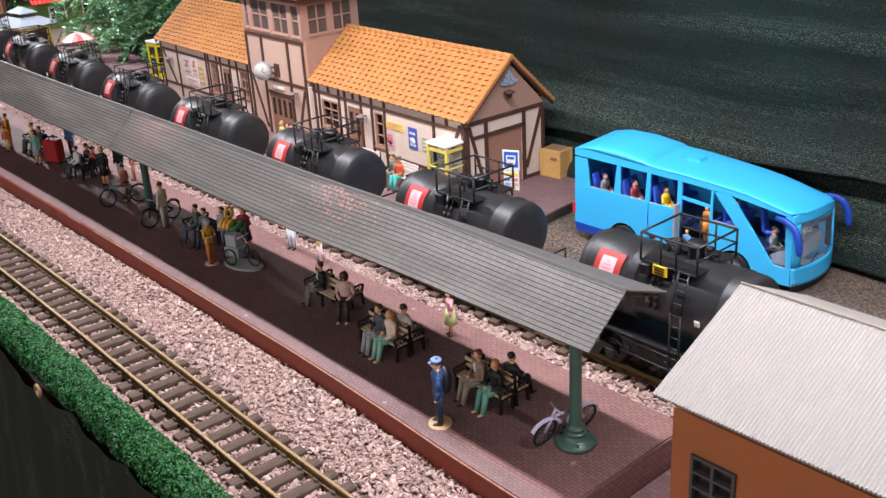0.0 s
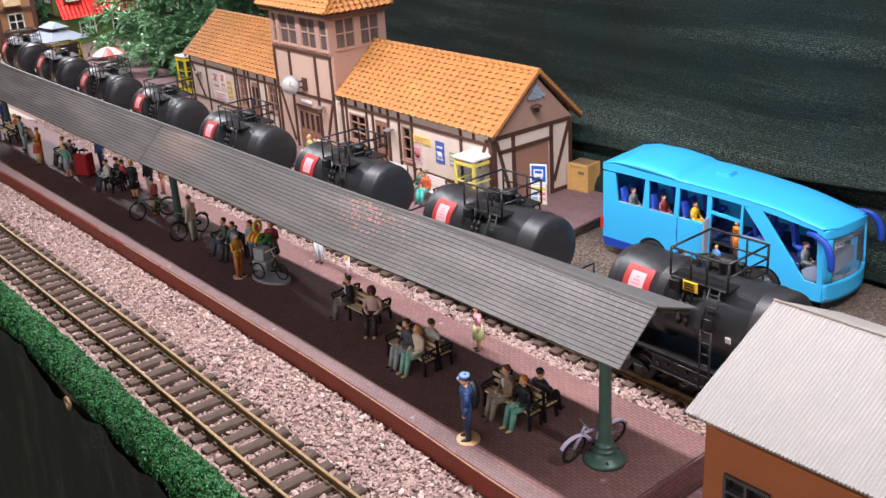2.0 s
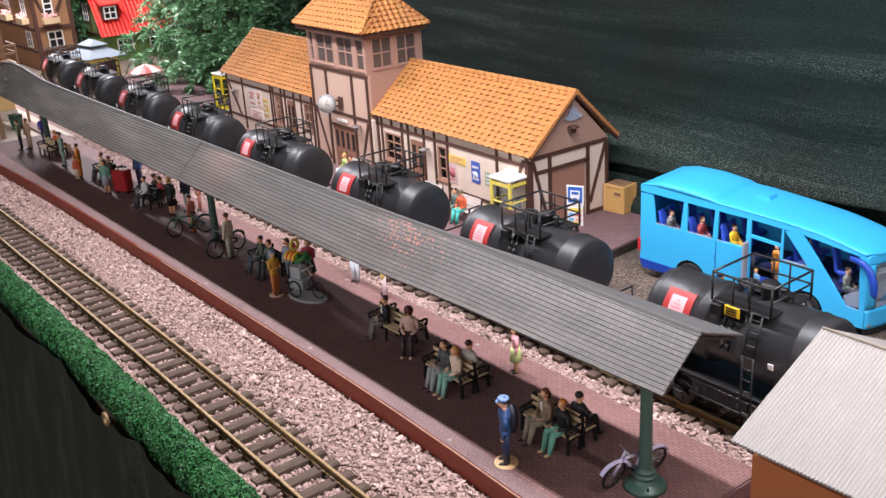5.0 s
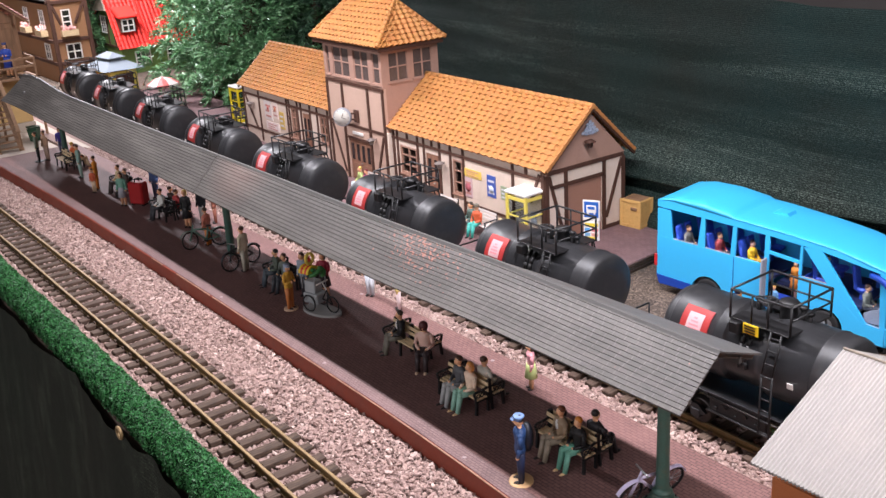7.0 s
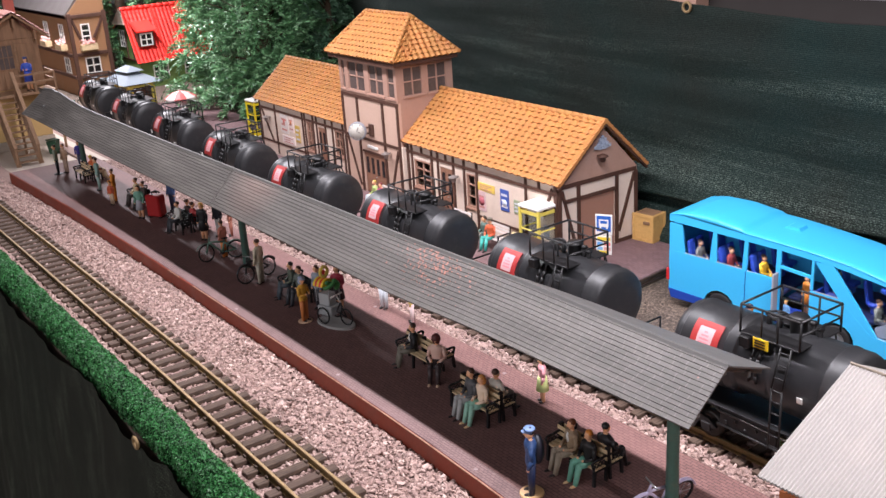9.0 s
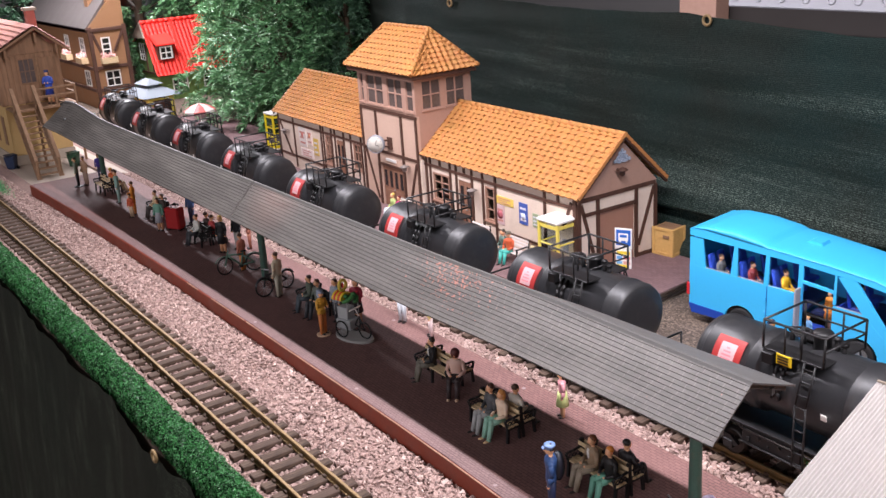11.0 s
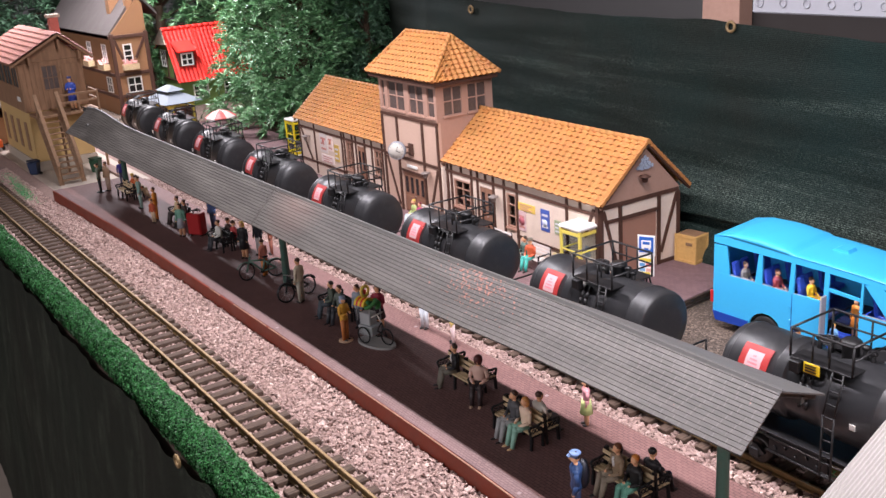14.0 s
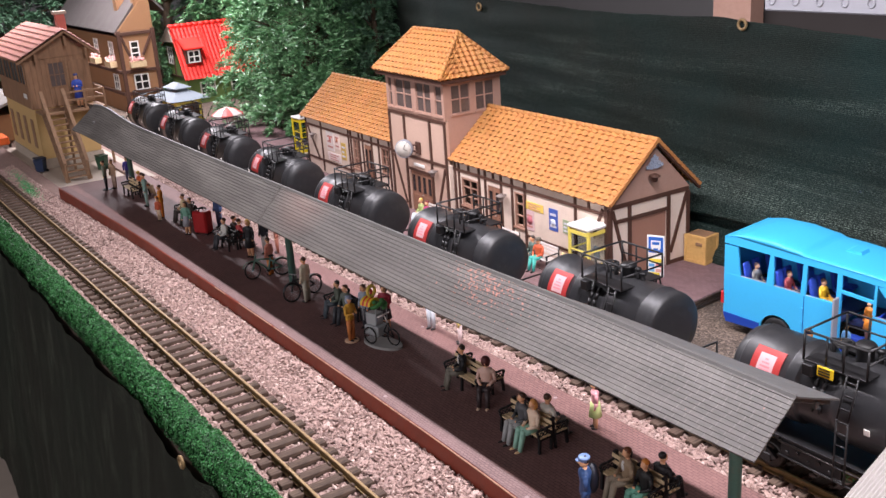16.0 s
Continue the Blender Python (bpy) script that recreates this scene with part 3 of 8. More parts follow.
# ---------------------------------------------------------------- platform
plat = thing("platform", (0, 0, 0), "long station platform of small dark brick pavers with a red front wall", "platform", kind="structure")
X0, X1 = -1.935, 0.057
YB = 0.325   # rear edge
bm = bmesh.new()
run_along(bm, [(0.0024, -0.01), (0.0024, ZP - 0.0006), (0.003, ZP), ((YB - 0.0006,), ZP), ((YB,), ZP - 0.0006), ((YB,), -0.01)], X0, X1)
part("paving", bm, M["pavers"], plat)
# tinted as wide as the lit strip in front of the canopy's shadow
bm = bmesh.new()
run_along(bm, [(0.0025, ZP - 0.002), (0.0025, ZP + 0.0003), (0.021, ZP + 0.0004), (0.0212, ZP + 0.0001), (0.0212, ZP - 0.002)], X0, X1)
part("edge_paving", bm, M["pavers_edge"], plat, "edge pavers tinted greyer to show the lit strip")
bm = bmesh.new()
box(bm, X1 + 0.0002, X1 + 0.0022, 0.1347, YB, -0.01, ZP - 0.0012)
part("end_wall", bm, M["pavers_end"], plat, "brick end wall of the platform")
bm = bmesh.new()
run_along(bm, [(0.0, -0.012), (0.0, ZP - 0.0014), (0.0006, ZP - 0.0006), (0.0022, ZP - 0.0004), (0.0022, -0.012)], X0 - 0.001, X1 + 0.001)
part("front_wall", bm, M["kerb_red"], plat, "red-brown painted platform wall")
for xa, xb in ((-1.0, -0.955), (-0.9, -0.78), (-0.772, -0.4), (-0.398, X1)):
    bm = bmesh.new()
    run_along(bm, [(0.0, ZP - 0.0012), (-0.0002, ZP - 0.0006), (0.0002, ZP + 0.0003), (0.0008, ZP + 0.0003), (0.001, ZP - 0.0006)], xa, xb, 24)
    part("edge_strip", bm, M["kerb_line"], plat, "thin pale line along the platform edge")
for x, y in ((-0.187, 0.1475), (-0.47, 0.1535), (-0.76, 0.1535), (-0.33, 0.306), (0.02, 0.203), (-0.62, 0.306)):
    bm = bmesh.new()
    lathe(bm, [(0.0, ZP + 0.0006), (0.0012, ZP + 0.0006), (0.0015, ZP + 0.0009), (0.0022, ZP + 0.0009), (0.0026, ZP + 0.0002)], 12, at=(x, y, 0))
    part("drain_cover", bm, cloth(140, 120, 118), plat)

bm = bmesh.new()
bbox(bm, 0.062, 0.5, 0.10, 0.34, -0.01, 0.006, 0.0008)
solo("pavement", bm, M["station_pavers"], "pinkish brick paving beyond the platform end", "pavement", kind="structure")


# ---------------------------------------------------------------- platform canopy
def ridge_z(x):
    """The long roof sags slightly towards its joint and lifts at the far end."""
    return 0.2178 + 0.003 * math.exp(-((x + 0.2) / 0.12) ** 2) - 0.001 * math.exp(-((x + 1.15) / 0.25) ** 2) + 0.016 * math.exp(-((x + 1.80) / 0.13) ** 2)


def eave_drop(x):
    """How far the eave hangs below the ridge."""
    return 0.0395 + float(np.interp(x, (-0.35, 0.05), (0.0085, 0.0))) + 0.013 * math.exp(-((x + 1.80) / 0.13) ** 2)


def back_fall(x):
    """The rear slope is flatter towards the near end."""
    return float(np.interp(x, (-0.6, 0.05), (0.82, 0.56)))


can = thing("platform_canopy", (0, 0, 0), "long grey boarded platform canopy on green iron posts", "canopy")
ROWS, YR, HALF, BACK = 14, 0.225, 0.048, 0.056


def board_row(x0, x1, i):
    """One lapped board of the roof along x."""
    bm = bmesh.new()
    nseg = max(2, int((x1 - x0) / 0.06))
    a0, a1 = i / ROWS, (i + 1.18) / ROWS
    pts = []
    for k in range(nseg + 1):
        x = x0 + (x1 - x0) * k / nseg
        zr = ridge_z(x)
        row = []
        drop = eave_drop(x)
        for a, lift in ((a0, 0.0), (a1, 0.00085)):
            y = YR - HALF * a
            row += [(x, y, zr - drop * a + lift), (x, y, zr - drop * a + lift - 0.0014)]
        pts.append([bm.verts.new(p) for p in row])
    for p, q in zip(pts, pts[1:]):
        for u, v in ((0, 2), (2, 3), (3, 1), (1, 0)):
            bm.faces.new((p[u], p[v], q[v], q[u]))
    for p in (pts[0], pts[-1]):
        bm.faces.new((p[0], p[2], p[3], p[1]))
    return bm


for x0, x1 in ((-0.862, 0.060), (-1.925, -0.864)):
    bm = bmesh.new()
    plates = []
    for k in range(31):
        x = x0 + (x1 - x0) * k / 30
        zr, fall = ridge_z(x), eave_drop(x) * back_fall(x)
        plates.append([bm.verts.new((x, YR + BACK * a, zr - fall * a - d)) for a, d in ((0.0, 0.0004), (1.0, -0.0004), (1.0, 0.0014), (0.0, 0.002))])
    for p, q in zip(plates, plates[1:]):
        for u in range(4):
            bm.faces.new((p[u], p[u - 1], q[u - 1], q[u]))
    bm.faces.new(plates[0]), bm.faces.new(plates[-1][::-1])
    bmesh.ops.recalc_face_normals(bm, faces=bm.faces[:])
    part("rear_sheet", bm, M["slate"], can, "plain grey sheet on the canopy's rear slope")
    for i in range(ROWS):
        j = 0.0012 * math.sin(i * 5.3)
        part("plank", board_row(x0 + (j if x1 > 0 else 0.045 - 0.055 * i / ROWS), x1 + (j if x1 < 0 else 0), i), M["canopy"], can)
    bm = bmesh.new()
    n = 16
    rows = []
    xs = x0 if x1 > 0 else x0 + 0.045
    for k in range(n + 1):
        x = xs + (x1 - xs) * k / n
        z = ridge_z(x)
        rows.append([bm.verts.new((x, YR + dy, z + dz)) for dy, dz in ((-0.0028, -0.0016), (-0.001, 0.0008), (0.001, 0.0009), (0.004, -0.0006))])
    for p, q in zip(rows, rows[1:]):
        for u in range(3):
            bm.faces.new((p[u], p[u + 1], q[u + 1], q[u]))
    part("ridge_cap", bm, M["slate"], can)
    for y in (YR - 0.032, YR, YR + 0.032):
        bm = bmesh.new()
        for k in range(n):
            xa, xb = x0 + 0.004 + (x1 - x0 - 0.008) * k / n, x0 + 0.004 + (x1 - x0 - 0.008) * (k + 1) / n
            dz = 0.0075 + eave_drop(xa) * ((YR - y) / HALF if y < YR else back_fall(xa) * (y - YR) / BACK)
            bar(bm, (xa, y, ridge_z(xa) - dz), (xb, y, ridge_z(xb) - dz), 0.004, 0.006)
        part("purlin", bm, M["dark_under"], can)
for x in (0.052, -0.2, -0.45, -0.7, -0.919, -1.2, -1.5, -1.8):
    bm = bmesh.new()
    for reach, fall in ((-HALF, 1.0), (BACK, back_fall(x))):
        bar(bm, (x, YR, ridge_z(x) - 0.005), (x, YR + reach * 0.93, ridge_z(x) - fall * eave_drop(x) * 0.93 - 0.005), 0.004, 0.005)
    if x < 0:
        bar(bm, (x, YR - 0.03, ridge_z(x) - 0.033), (x, YR + 0.03, ridge_z(x) - 0.033), 0.004, 0.005)
    part("rafter", bm, M["dark_under"], can)


def canopy_post(x, y=0.229, flange=True):
    bm = bmesh.new()
    foot = [(0.0, 0.0), (0.0195, 0.0), (0.0195, 0.0034), (0.0185, 0.0042), (0.0165, 0.0052), (0.0135, 0.0076), (0.0122, 0.0082), (0.0122, 0.0098), (0.0108, 0.0104), (0.0104, 0.0124), (0.0112, 0.0134), (0.0104, 0.0146), (0.0088, 0.0152), (0.0088, 0.0172), (0.0094, 0.018), (0.0086, 0.019), (0.0074, 0.0198), (0.0068, 0.0215)] if flange else [(0.0, 0.0), (0.0072, 0.0), (0.0066, 0.004)]
    lathe(bm, foot + [(0.0064, 0.0225), (0.0058, 0.06), (0.0054, 0.125), (0.0066, 0.13), (0.0066, 0.134), (0.0054, 0.136), (0.0054, ridge_z(x) - 0.03 - ZP), (0.0, ridge_z(x) - 0.03 - ZP)], 24)
    p = part("post", bm, M["green_iron"], can, "green fluted cast-iron canopy post")
    p.location = (x, y, ZP)
    for a in (20, 140, 260) if flange else ():
        bm = bmesh.new()
        limb(bm, (0, 0, 0), (0, 0, 0.002), 0.0016, 0.0012, 6)
        b = part("bolt", bm, M["black_iron"], p)
        b.location = (0.015 * math.cos(math.radians(a - 60)), 0.015 * math.sin(math.radians(a - 60)), 0.0058)


canopy_post(0.0)
canopy_post(-0.915, 0.247, False)
canopy_post(-1.80, 0.262, False)


# ---------------------------------------------------------------- hedge and front netting
def leaf_cloud(name, centres, normals, size, mat, label, category, kind="stuff", parent=None, spread=0.7):
    """Small bent leaves at given places, facing roughly outwards."""
    n = len(centres)
    nrm = normals + RNG.normal(size=(n, 3)) * spread
    nrm /= np.linalg.norm(nrm, axis=1)[:, None]
    t = np.cross(nrm, RNG.normal(size=(n, 3)))
    t /= np.linalg.norm(t, axis=1)[:, None]
    b = np.cross(nrm, t)
    s = (size * RNG.uniform(0.6, 1.4, n))[:, None]
    V = np.stack([centres - t * s, centres - b * s * 0.45 + nrm * s * 0.1, centres + t * s, centres + b * s * 0.45 + nrm * s * 0.1], 1)
    F = np.arange(4 * n).reshape(n, 4)
    return raw(name, V.reshape(-1, 3).tolist(), F.tolist(), mat, label, category, kind, parent)


def hedge_point(u, a):
    """A rounded hedge section: u along x, a across from outside over the top to inside."""
    x = -2.5 + 2.75 * u
    th = math.pi * a
    w = 0.0205 + 0.003 * noise.noise((x * 20, a * 3, 1)) + 0.003 * noise.noise((x * 70, a * 8, 4))
    return Vector((x, -0.0545 + 0.55 * float(front_bend(x)) - w * math.cos(th), 0.0 + (w + 0.0095) * math.sin(th) ** 0.7))


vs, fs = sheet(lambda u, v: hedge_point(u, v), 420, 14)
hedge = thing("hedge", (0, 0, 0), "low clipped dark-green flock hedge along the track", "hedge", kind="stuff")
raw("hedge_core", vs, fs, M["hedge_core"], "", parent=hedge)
uu, aa = RNG.uniform(0.02, 1, 90000), RNG.uniform(0, 1, 90000)
pts = np.array([hedge_point(u, a)[:] for u, a in zip(uu, aa)])
nr = np.stack([np.zeros_like(uu), -np.cos(np.pi * aa), np.sin(np.pi * aa)], -1)
leaf_cloud("hedge_leaves", pts + nr * RNG.uniform(0, 0.003, (len(pts), 1)), nr, 0.0017, M["hedge"], "", "", "", hedge)


def front_net(u, v):
    x = -3.2 + 4.0 * u
    wav = 0.008 * noise.noise((x * 6, 0, 2)) + 0.0035 * noise.noise((x * 23, 0, 5))
    z = 0.004 + wav * 1.6 - 0.62 * v
    return (x, -0.081 - 0.05 * v + wav + 0.012 * v * noise.noise((x * 5, v * 3, 8)), z)


vs, fs = sheet(front_net, 260, 30)
raw("front_netting", vs, fs, M["net_front"], "black shade netting hanging down the front of the layout", "netting", "structure", smooth=True)


def grommet(loc, rot, r=0.0095):
    bm = bmesh.new()
    torus(bm, (0, 0, 0), r * 0.8, r * 0.26, "y", 24, 6)
    ob = solo("grommet", bm, M["brass_top"], "round brass eyelet in the netting", "grommet", "grommets")
    ob.matrix_world = pose(*loc, *rot)


# ---------------------------------------------------------------- back netting and hall behind
def back_net(u, v):
    x = 1.4 - 6.2 * u
    y = np.interp(x, (-4.8, -3.4, -2.4, -1.6, -0.9, -0.5, 0.0, 0.6, 1.4), (1.62, 1.55, 1.33, 1.0, 0.9, 0.885, 0.86, 0.85, 0.83))
    z = -0.02 + 0.44 * v + (0.012 * math.sin(x * 2.4 + 0.6) + 0.004 * noise.noise((x * 9, 0, 3))) * v + np.interp(x, (-3.5, -1.5, -0.6, -0.3, 0.6), (0.1, 0.0, -0.004, -0.028, -0.05)) * v
    fold = 0.0
    for zc, deep, tall in ((np.interp(x, (-1.6, -0.62, -0.3, -0.05, 0.6), (0.05, 0.088, 0.108, 0.128, 0.14)), 0.034, 0.075), (np.interp(x, (-1.6, -0.6, 0.3), (0.0, 0.012, 0.012)), 0.046, 0.085)):
        d = (z - zc + 0.006 * noise.noise((x * 6, 2, 5))) / tall
        fold = max(fold, deep * (max(0.0, 1 - d) ** 1.4 if d > 0 else max(0.0, 1 + d * tall / 0.014)))
    y += 0.012 * noise.noise((x * 2.2, z * 5, 3)) + 0.005 * noise.noise((x * 4, z * 26, 7)) - fold + 0.02 * (v - 0.5)
    return (x, y, z)


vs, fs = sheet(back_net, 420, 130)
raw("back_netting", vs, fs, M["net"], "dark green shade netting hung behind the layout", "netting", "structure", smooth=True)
for x, z in ((-0.552, 0.399), (-1.354, 0.393), (-2.1, 0.41)):
    y = float(np.interp(x, (-2.4, -1.6, -0.9, -0.5), (1.33, 1.0, 0.9, 0.885))) + 0.004
    grommet((x, y, z), (0, 0, 0), 0.0095)
grommet((-0.545, -0.084, 0.004), (0, 0, 0), 0.0085)

bm = bmesh.new()
box(bm, -7, 4, 3.4, 3.45, -0.9, 2.6)
solo("wall_north", bm, M["tent_grey"], "pale grey wall of the hall behind the netting", "wall", kind="structure")
bm = bmesh.new()
box(bm, -0.75, 1.2, 1.12, 1.14, 0.2, 0.62)
solo("backboard", bm, M["back_grey"], "dull grey board standing behind the netting", "board", kind="structure")
bm = bmesh.new()
box(bm, -0.775, -0.69, 1.08, 1.115, 0.3, 0.62)
solo("timber_upright", bm, M["boards_pink"], "brown timber upright behind the netting", "post")
bm = bmesh.new()
bbox(bm, -0.535, 0.6, 0.92, 0.95, 0.418, 0.45, 0.002)
for i in range(26):
    torus(bm, (-0.52 + i * 0.042, 0.919, 0.434), 0.006, 0.0016, "y", 12, 5)
solo("perforated_beam", bm, M["tent_white"], "white perforated metal beam above the netting", "beam")


# ---------------------------------------------------------------- tank wagons
def tank_wagon(plate):
    """A black two-bogie tank wagon; x runs along it, origin on the rail top under its middle."""
    w = thing("tank_wagon", (0, 0, 0), "black tank wagon with a red-edged label and a " + ("small yellow plate" if plate else "railed top walkway"), "tank wagon", group="tank wagons")
    R, L, ZC = 0.0435, 0.1065, 0.1005
    bm = bmesh.new()
    prof = [(0.0, -L), (0.020, -L + 0.0012), (0.034, -L + 0.0045), (0.040, -L + 0.009), (R - 0.0008, -L + 0.014), (R, -L + 0.018)]
    for xs in (-0.0865, -0.031):
        prof += [(R, xs - 0.0012), (R + 0.0008, xs - 0.0008), (R + 0.0008, xs + 0.0008), (R, xs + 0.0012)]
    # the middle under the walkway is waisted, with a crisp step on one side and a soft shoulder on the other
    prof += [(R, -0.0215), (R - 0.0012, -0.020), (R - 0.0042, -0.0188), (R - 0.0046, -0.016), (R - 0.0046, 0.017), (R - 0.0038, 0.0205), (R - 0.002, 0.0235), (R - 0.0007, 0.027), (R, 0.032)]
    prof += [(R, 0.0808), (R + 0.0009, 0.0812), (R + 0.0009, 0.0828), (R, 0.0832)]
    prof += [(R, L - 0.008), (R - 0.0014, L - 0.003), (R - 0.004, L - 0.0006), (R * 0.6, L + 0.0006), (0.0, L + 0.001)]
    lathe(bm, prof, 48, axis="x", at=(0, 0, ZC))
    part("tank", bm, M["tank"], w)
    # railed walkway on the tank's top
    WA, WB = -0.0155, 0.0535
    z0 = ZC + R - 0.0025
    z1, zm = z0 + 0.0305, z0 + 0.016
    for sy in (-1, 1):
        bm = bmesh.new()
        bbox(bm, WA, WB, min(sy * 0.012, sy * 0.035), max(sy * 0.012, sy * 0.035), z0 - 0.0012, z0 + 0.0008, 0.0005)
        part("walkway", bm, M["black_iron"], w)
        bm = bmesh.new()
        y = sy * 0.034
        for x in (WA, WB):
            limb(bm, (x, y, z0), (x, y, z1), 0.0013, n=6)
        for x in (WA + 0.025, WB - 0.025):
            limb(bm, (x, y, z0), (x, y, z1), 0.0011, n=6)
        limb(bm, (WA, y, z1), (WB, y, z1), 0.0013, n=6)
        if sy > 0:
            limb(bm, (WA, y, zm), (WB, y, zm), 0.0011, n=6)
        part("railing", bm, M["black_iron"], w)
        bm = bmesh.new()
        bbox(bm, WA + 0.002, WA + 0.014, min(sy * 0.03, sy * 0.040), max(sy * 0.03, sy * 0.040), z0 - 0.014, z0 - 0.0014, 0.001)
        part("bracket", bm, M["black_iron"], w)
    for x in (0.001, 0.0095):
        bm = bmesh.new()
        for a0 in range(40, 100, 12):
            p, q = ((x, -(R - 0.0026) * math.sin(math.radians(a)), ZC + (R - 0.0026) * math.cos(math.radians(a))) for a in (a0, a0 + 12))
            limb(bm, p, q, 0.0021, n=6)
        part("clamp", bm, M["black_iron"], w)
    for x in (WA, WB):
        bm = bmesh.new()
        limb(bm, (x, -0.034, z1), (x, 0.034, z1), 0.0013, n=6)
        if x > 0:
            limb(bm, (x, -0.034, zm), (x, 0.034, zm), 0.0011, n=6)
        part("end_rail", bm, M["black_iron"], w)
    # manhole, valves and hand wheel
    bm = bmesh.new()
    lathe(bm, [(0, z0 + 0.020), (0.008, z0 + 0.0195), (0.0105, z0 + 0.017), (0.0105, z0 + 0.015), (0.0085, z0 + 0.014), (0.0085, z0 - 0.006)], 20, at=(0.026, 0.004, 0))
    part("manhole", bm, M["black_iron"], w)
    bm = bmesh.new()
    torus(bm, (0.014, -0.014, z0 + 0.021), 0.009, 0.0012, "z", 18, 5)
    limb(bm, (0.014, -0.014, z0 - 0.008), (0.014, -0.014, z0 + 0.021), 0.0014, n=6)
    for a in range(3):
        c, s = math.cos(a * 1.047), math.sin(a * 1.047)
        limb(bm, (0.014 - 0.009 * c, -0.014 - 0.009 * s, z0 + 0.021), (0.014 + 0.009 * c, -0.014 + 0.009 * s, z0 + 0.021), 0.0008, n=5)
    part("hand_wheel", bm, M["black_iron"], w)
    for x, h in ((0.041, 0.014), (0.049, 0.010), (0.003, 0.012), (-0.010, 0.009)):
        bm = bmesh.new()
        limb(bm, (x, 0.006, z0 - 0.006), (x, 0.006, z0 + h), 0.003, 0.0025, 8)
        lathe(bm, [(0, h + 0.003), (0.004, h + 0.002), (0.0042, h - 0.001), (0, h - 0.001)], 10, at=(x, 0.006, z0))
        part("valve", bm, M["black_iron"], w)

    def patch(name, xa, xb, a0, a1, lift, mat, label=""):
        """A plate that follows the tank's round side; angles from the top towards the front."""
        b = bmesh.new()
        r = R + lift
        n = 8
        ps = [[b.verts.new((x, -rr * math.sin(math.radians(a0 + (a1 - a0) * k / n)), ZC + rr * math.cos(math.radians(a0 + (a1 - a0) * k / n)))) for k in range(n + 1)] for x in (xa, xb) for rr in (r, r - 0.001)]
        for k in range(n):
            b.faces.new((ps[0][k], ps[0][k + 1], ps[2][k + 1], ps[2][k]))
            b.faces.new((ps[0][k], ps[1][k], ps[1][k + 1], ps[0][k + 1]))
            b.faces.new((ps[2][k], ps[2][k + 1], ps[3][k + 1], ps[3][k]))
        for k in (0, n):
            b.faces.new((ps[0][k], ps[2][k], ps[3][k], ps[1][k]))
        return part(name, b, mat, w, label)

    lx = -0.0565
    patch("label_plate", lx - 0.0175, lx + 0.0175, 37, 84, 0.0009, M["label_red"], "red-edged label plate")
    patch("label_face", lx - 0.0095, lx + 0.0095, 46, 75, 0.0014, M["label_white"], "white label with faded pink print")
    for a, hw in ((52, 0.002), (57, 0.0045), (62, 0.006), (67, 0.0065)):
        patch("print_bar", lx - hw, lx + hw, a, a + 2.6, 0.0017, M["label_pink"])
    patch("small_plate", -0.092, -0.085, 86, 96, 0.0009, M["white_plastic"])
    patch("small_plate", 0.060, 0.066, 92, 100, 0.0009, M["white_plastic"])
    if plate:
        bm = bmesh.new()
        bbox(bm, 0.002, 0.020, -0.0372, -0.0358, z0 - 0.0105, z0 + 0.0005, 0.0004)
        sgn = part("warning_plate", bm, M["sign_yellow"], w, "small yellow warning plate")
        bm = bmesh.new()
        for k in range(3):
            box(bm, 0.004, 0.0165, -0.0376, -0.0371, z0 - 0.0085 + k * 0.003, z0 - 0.0073 + k * 0.003)
        part("print_bar", bm, M["black_iron"], sgn)
    # ladder down each side
    for sy in (-1, 1):
        bm = bmesh.new()
        for x in (0.034, 0.046):
            limb(bm, (x, sy * 0.036, z0), (x, sy * 0.048, ZC), 0.0011, n=6)
            limb(bm, (x, sy * 0.048, ZC), (x, sy * 0.048, 0.032), 0.0011, n=6)
        for k in range(9):
            z = 0.036 + k * 0.0125
            y = 0.048 if z < ZC else 0.048 - (z - ZC) / (z0 - ZC) * 0.012
            limb(bm, (0.034, sy * y, z), (0.046, sy * y, z), 0.0010, n=5)
        part("ladder", bm, M["black_iron"], w)
    # underframe
    bm = bmesh.new()
    for y in (-0.022, 0.022):
        bbox(bm, -0.138, 0.138, y - 0.003, y + 0.003, 0.036, 0.049, 0.0008)
    for x in (-0.136, -0.09, -0.045, 0.0, 0.045, 0.09, 0.136):
        bbox(bm, x - 0.003, x + 0.003, -0.03, 0.03, 0.038, 0.047, 0.0008)
    for x in (-0.08, 0.08):
        prism(bm, [(-0.036, 0.046), (0.036, 0.046), (0.038, 0.075), (0.026, 0.0705), (0.0, 0.0615), (-0.026, 0.0705), (-0.038, 0.075)], "x", x - 0.004, x + 0.004)
    part("underframe", bm, M["black_iron"], w)
    bm = bmesh.new()
    bbox(bm, -0.1145, 0.1145, -0.040, 0.040, 0.0492, 0.0504, 0.0004)
    part("deck", bm, M["black_iron"], w)
    for s in (-1, 1):
        bm = bmesh.new()
        bbox(bm, -0.034, 0.036, s * 0.036 - 0.002, s * 0.036 + 0.002, 0.026, 0.0488, 0.0006)
        ep = part("equipment_panel", bm, M["black_iron"], w)
        for k in range(5):
            bm = bmesh.new()
            limb(bm, (-0.026 + k * 0.0125, s * 0.038, 0.034 + 0.004 * (k % 2)), (-0.026 + k * 0.0125, s * 0.0402, 0.034 + 0.004 * (k % 2)), 0.0026 - 0.0006 * (k % 3), n=10)
            part("gauge", bm, M["wheel_steel"] if k % 2 else M["black_iron"], ep)
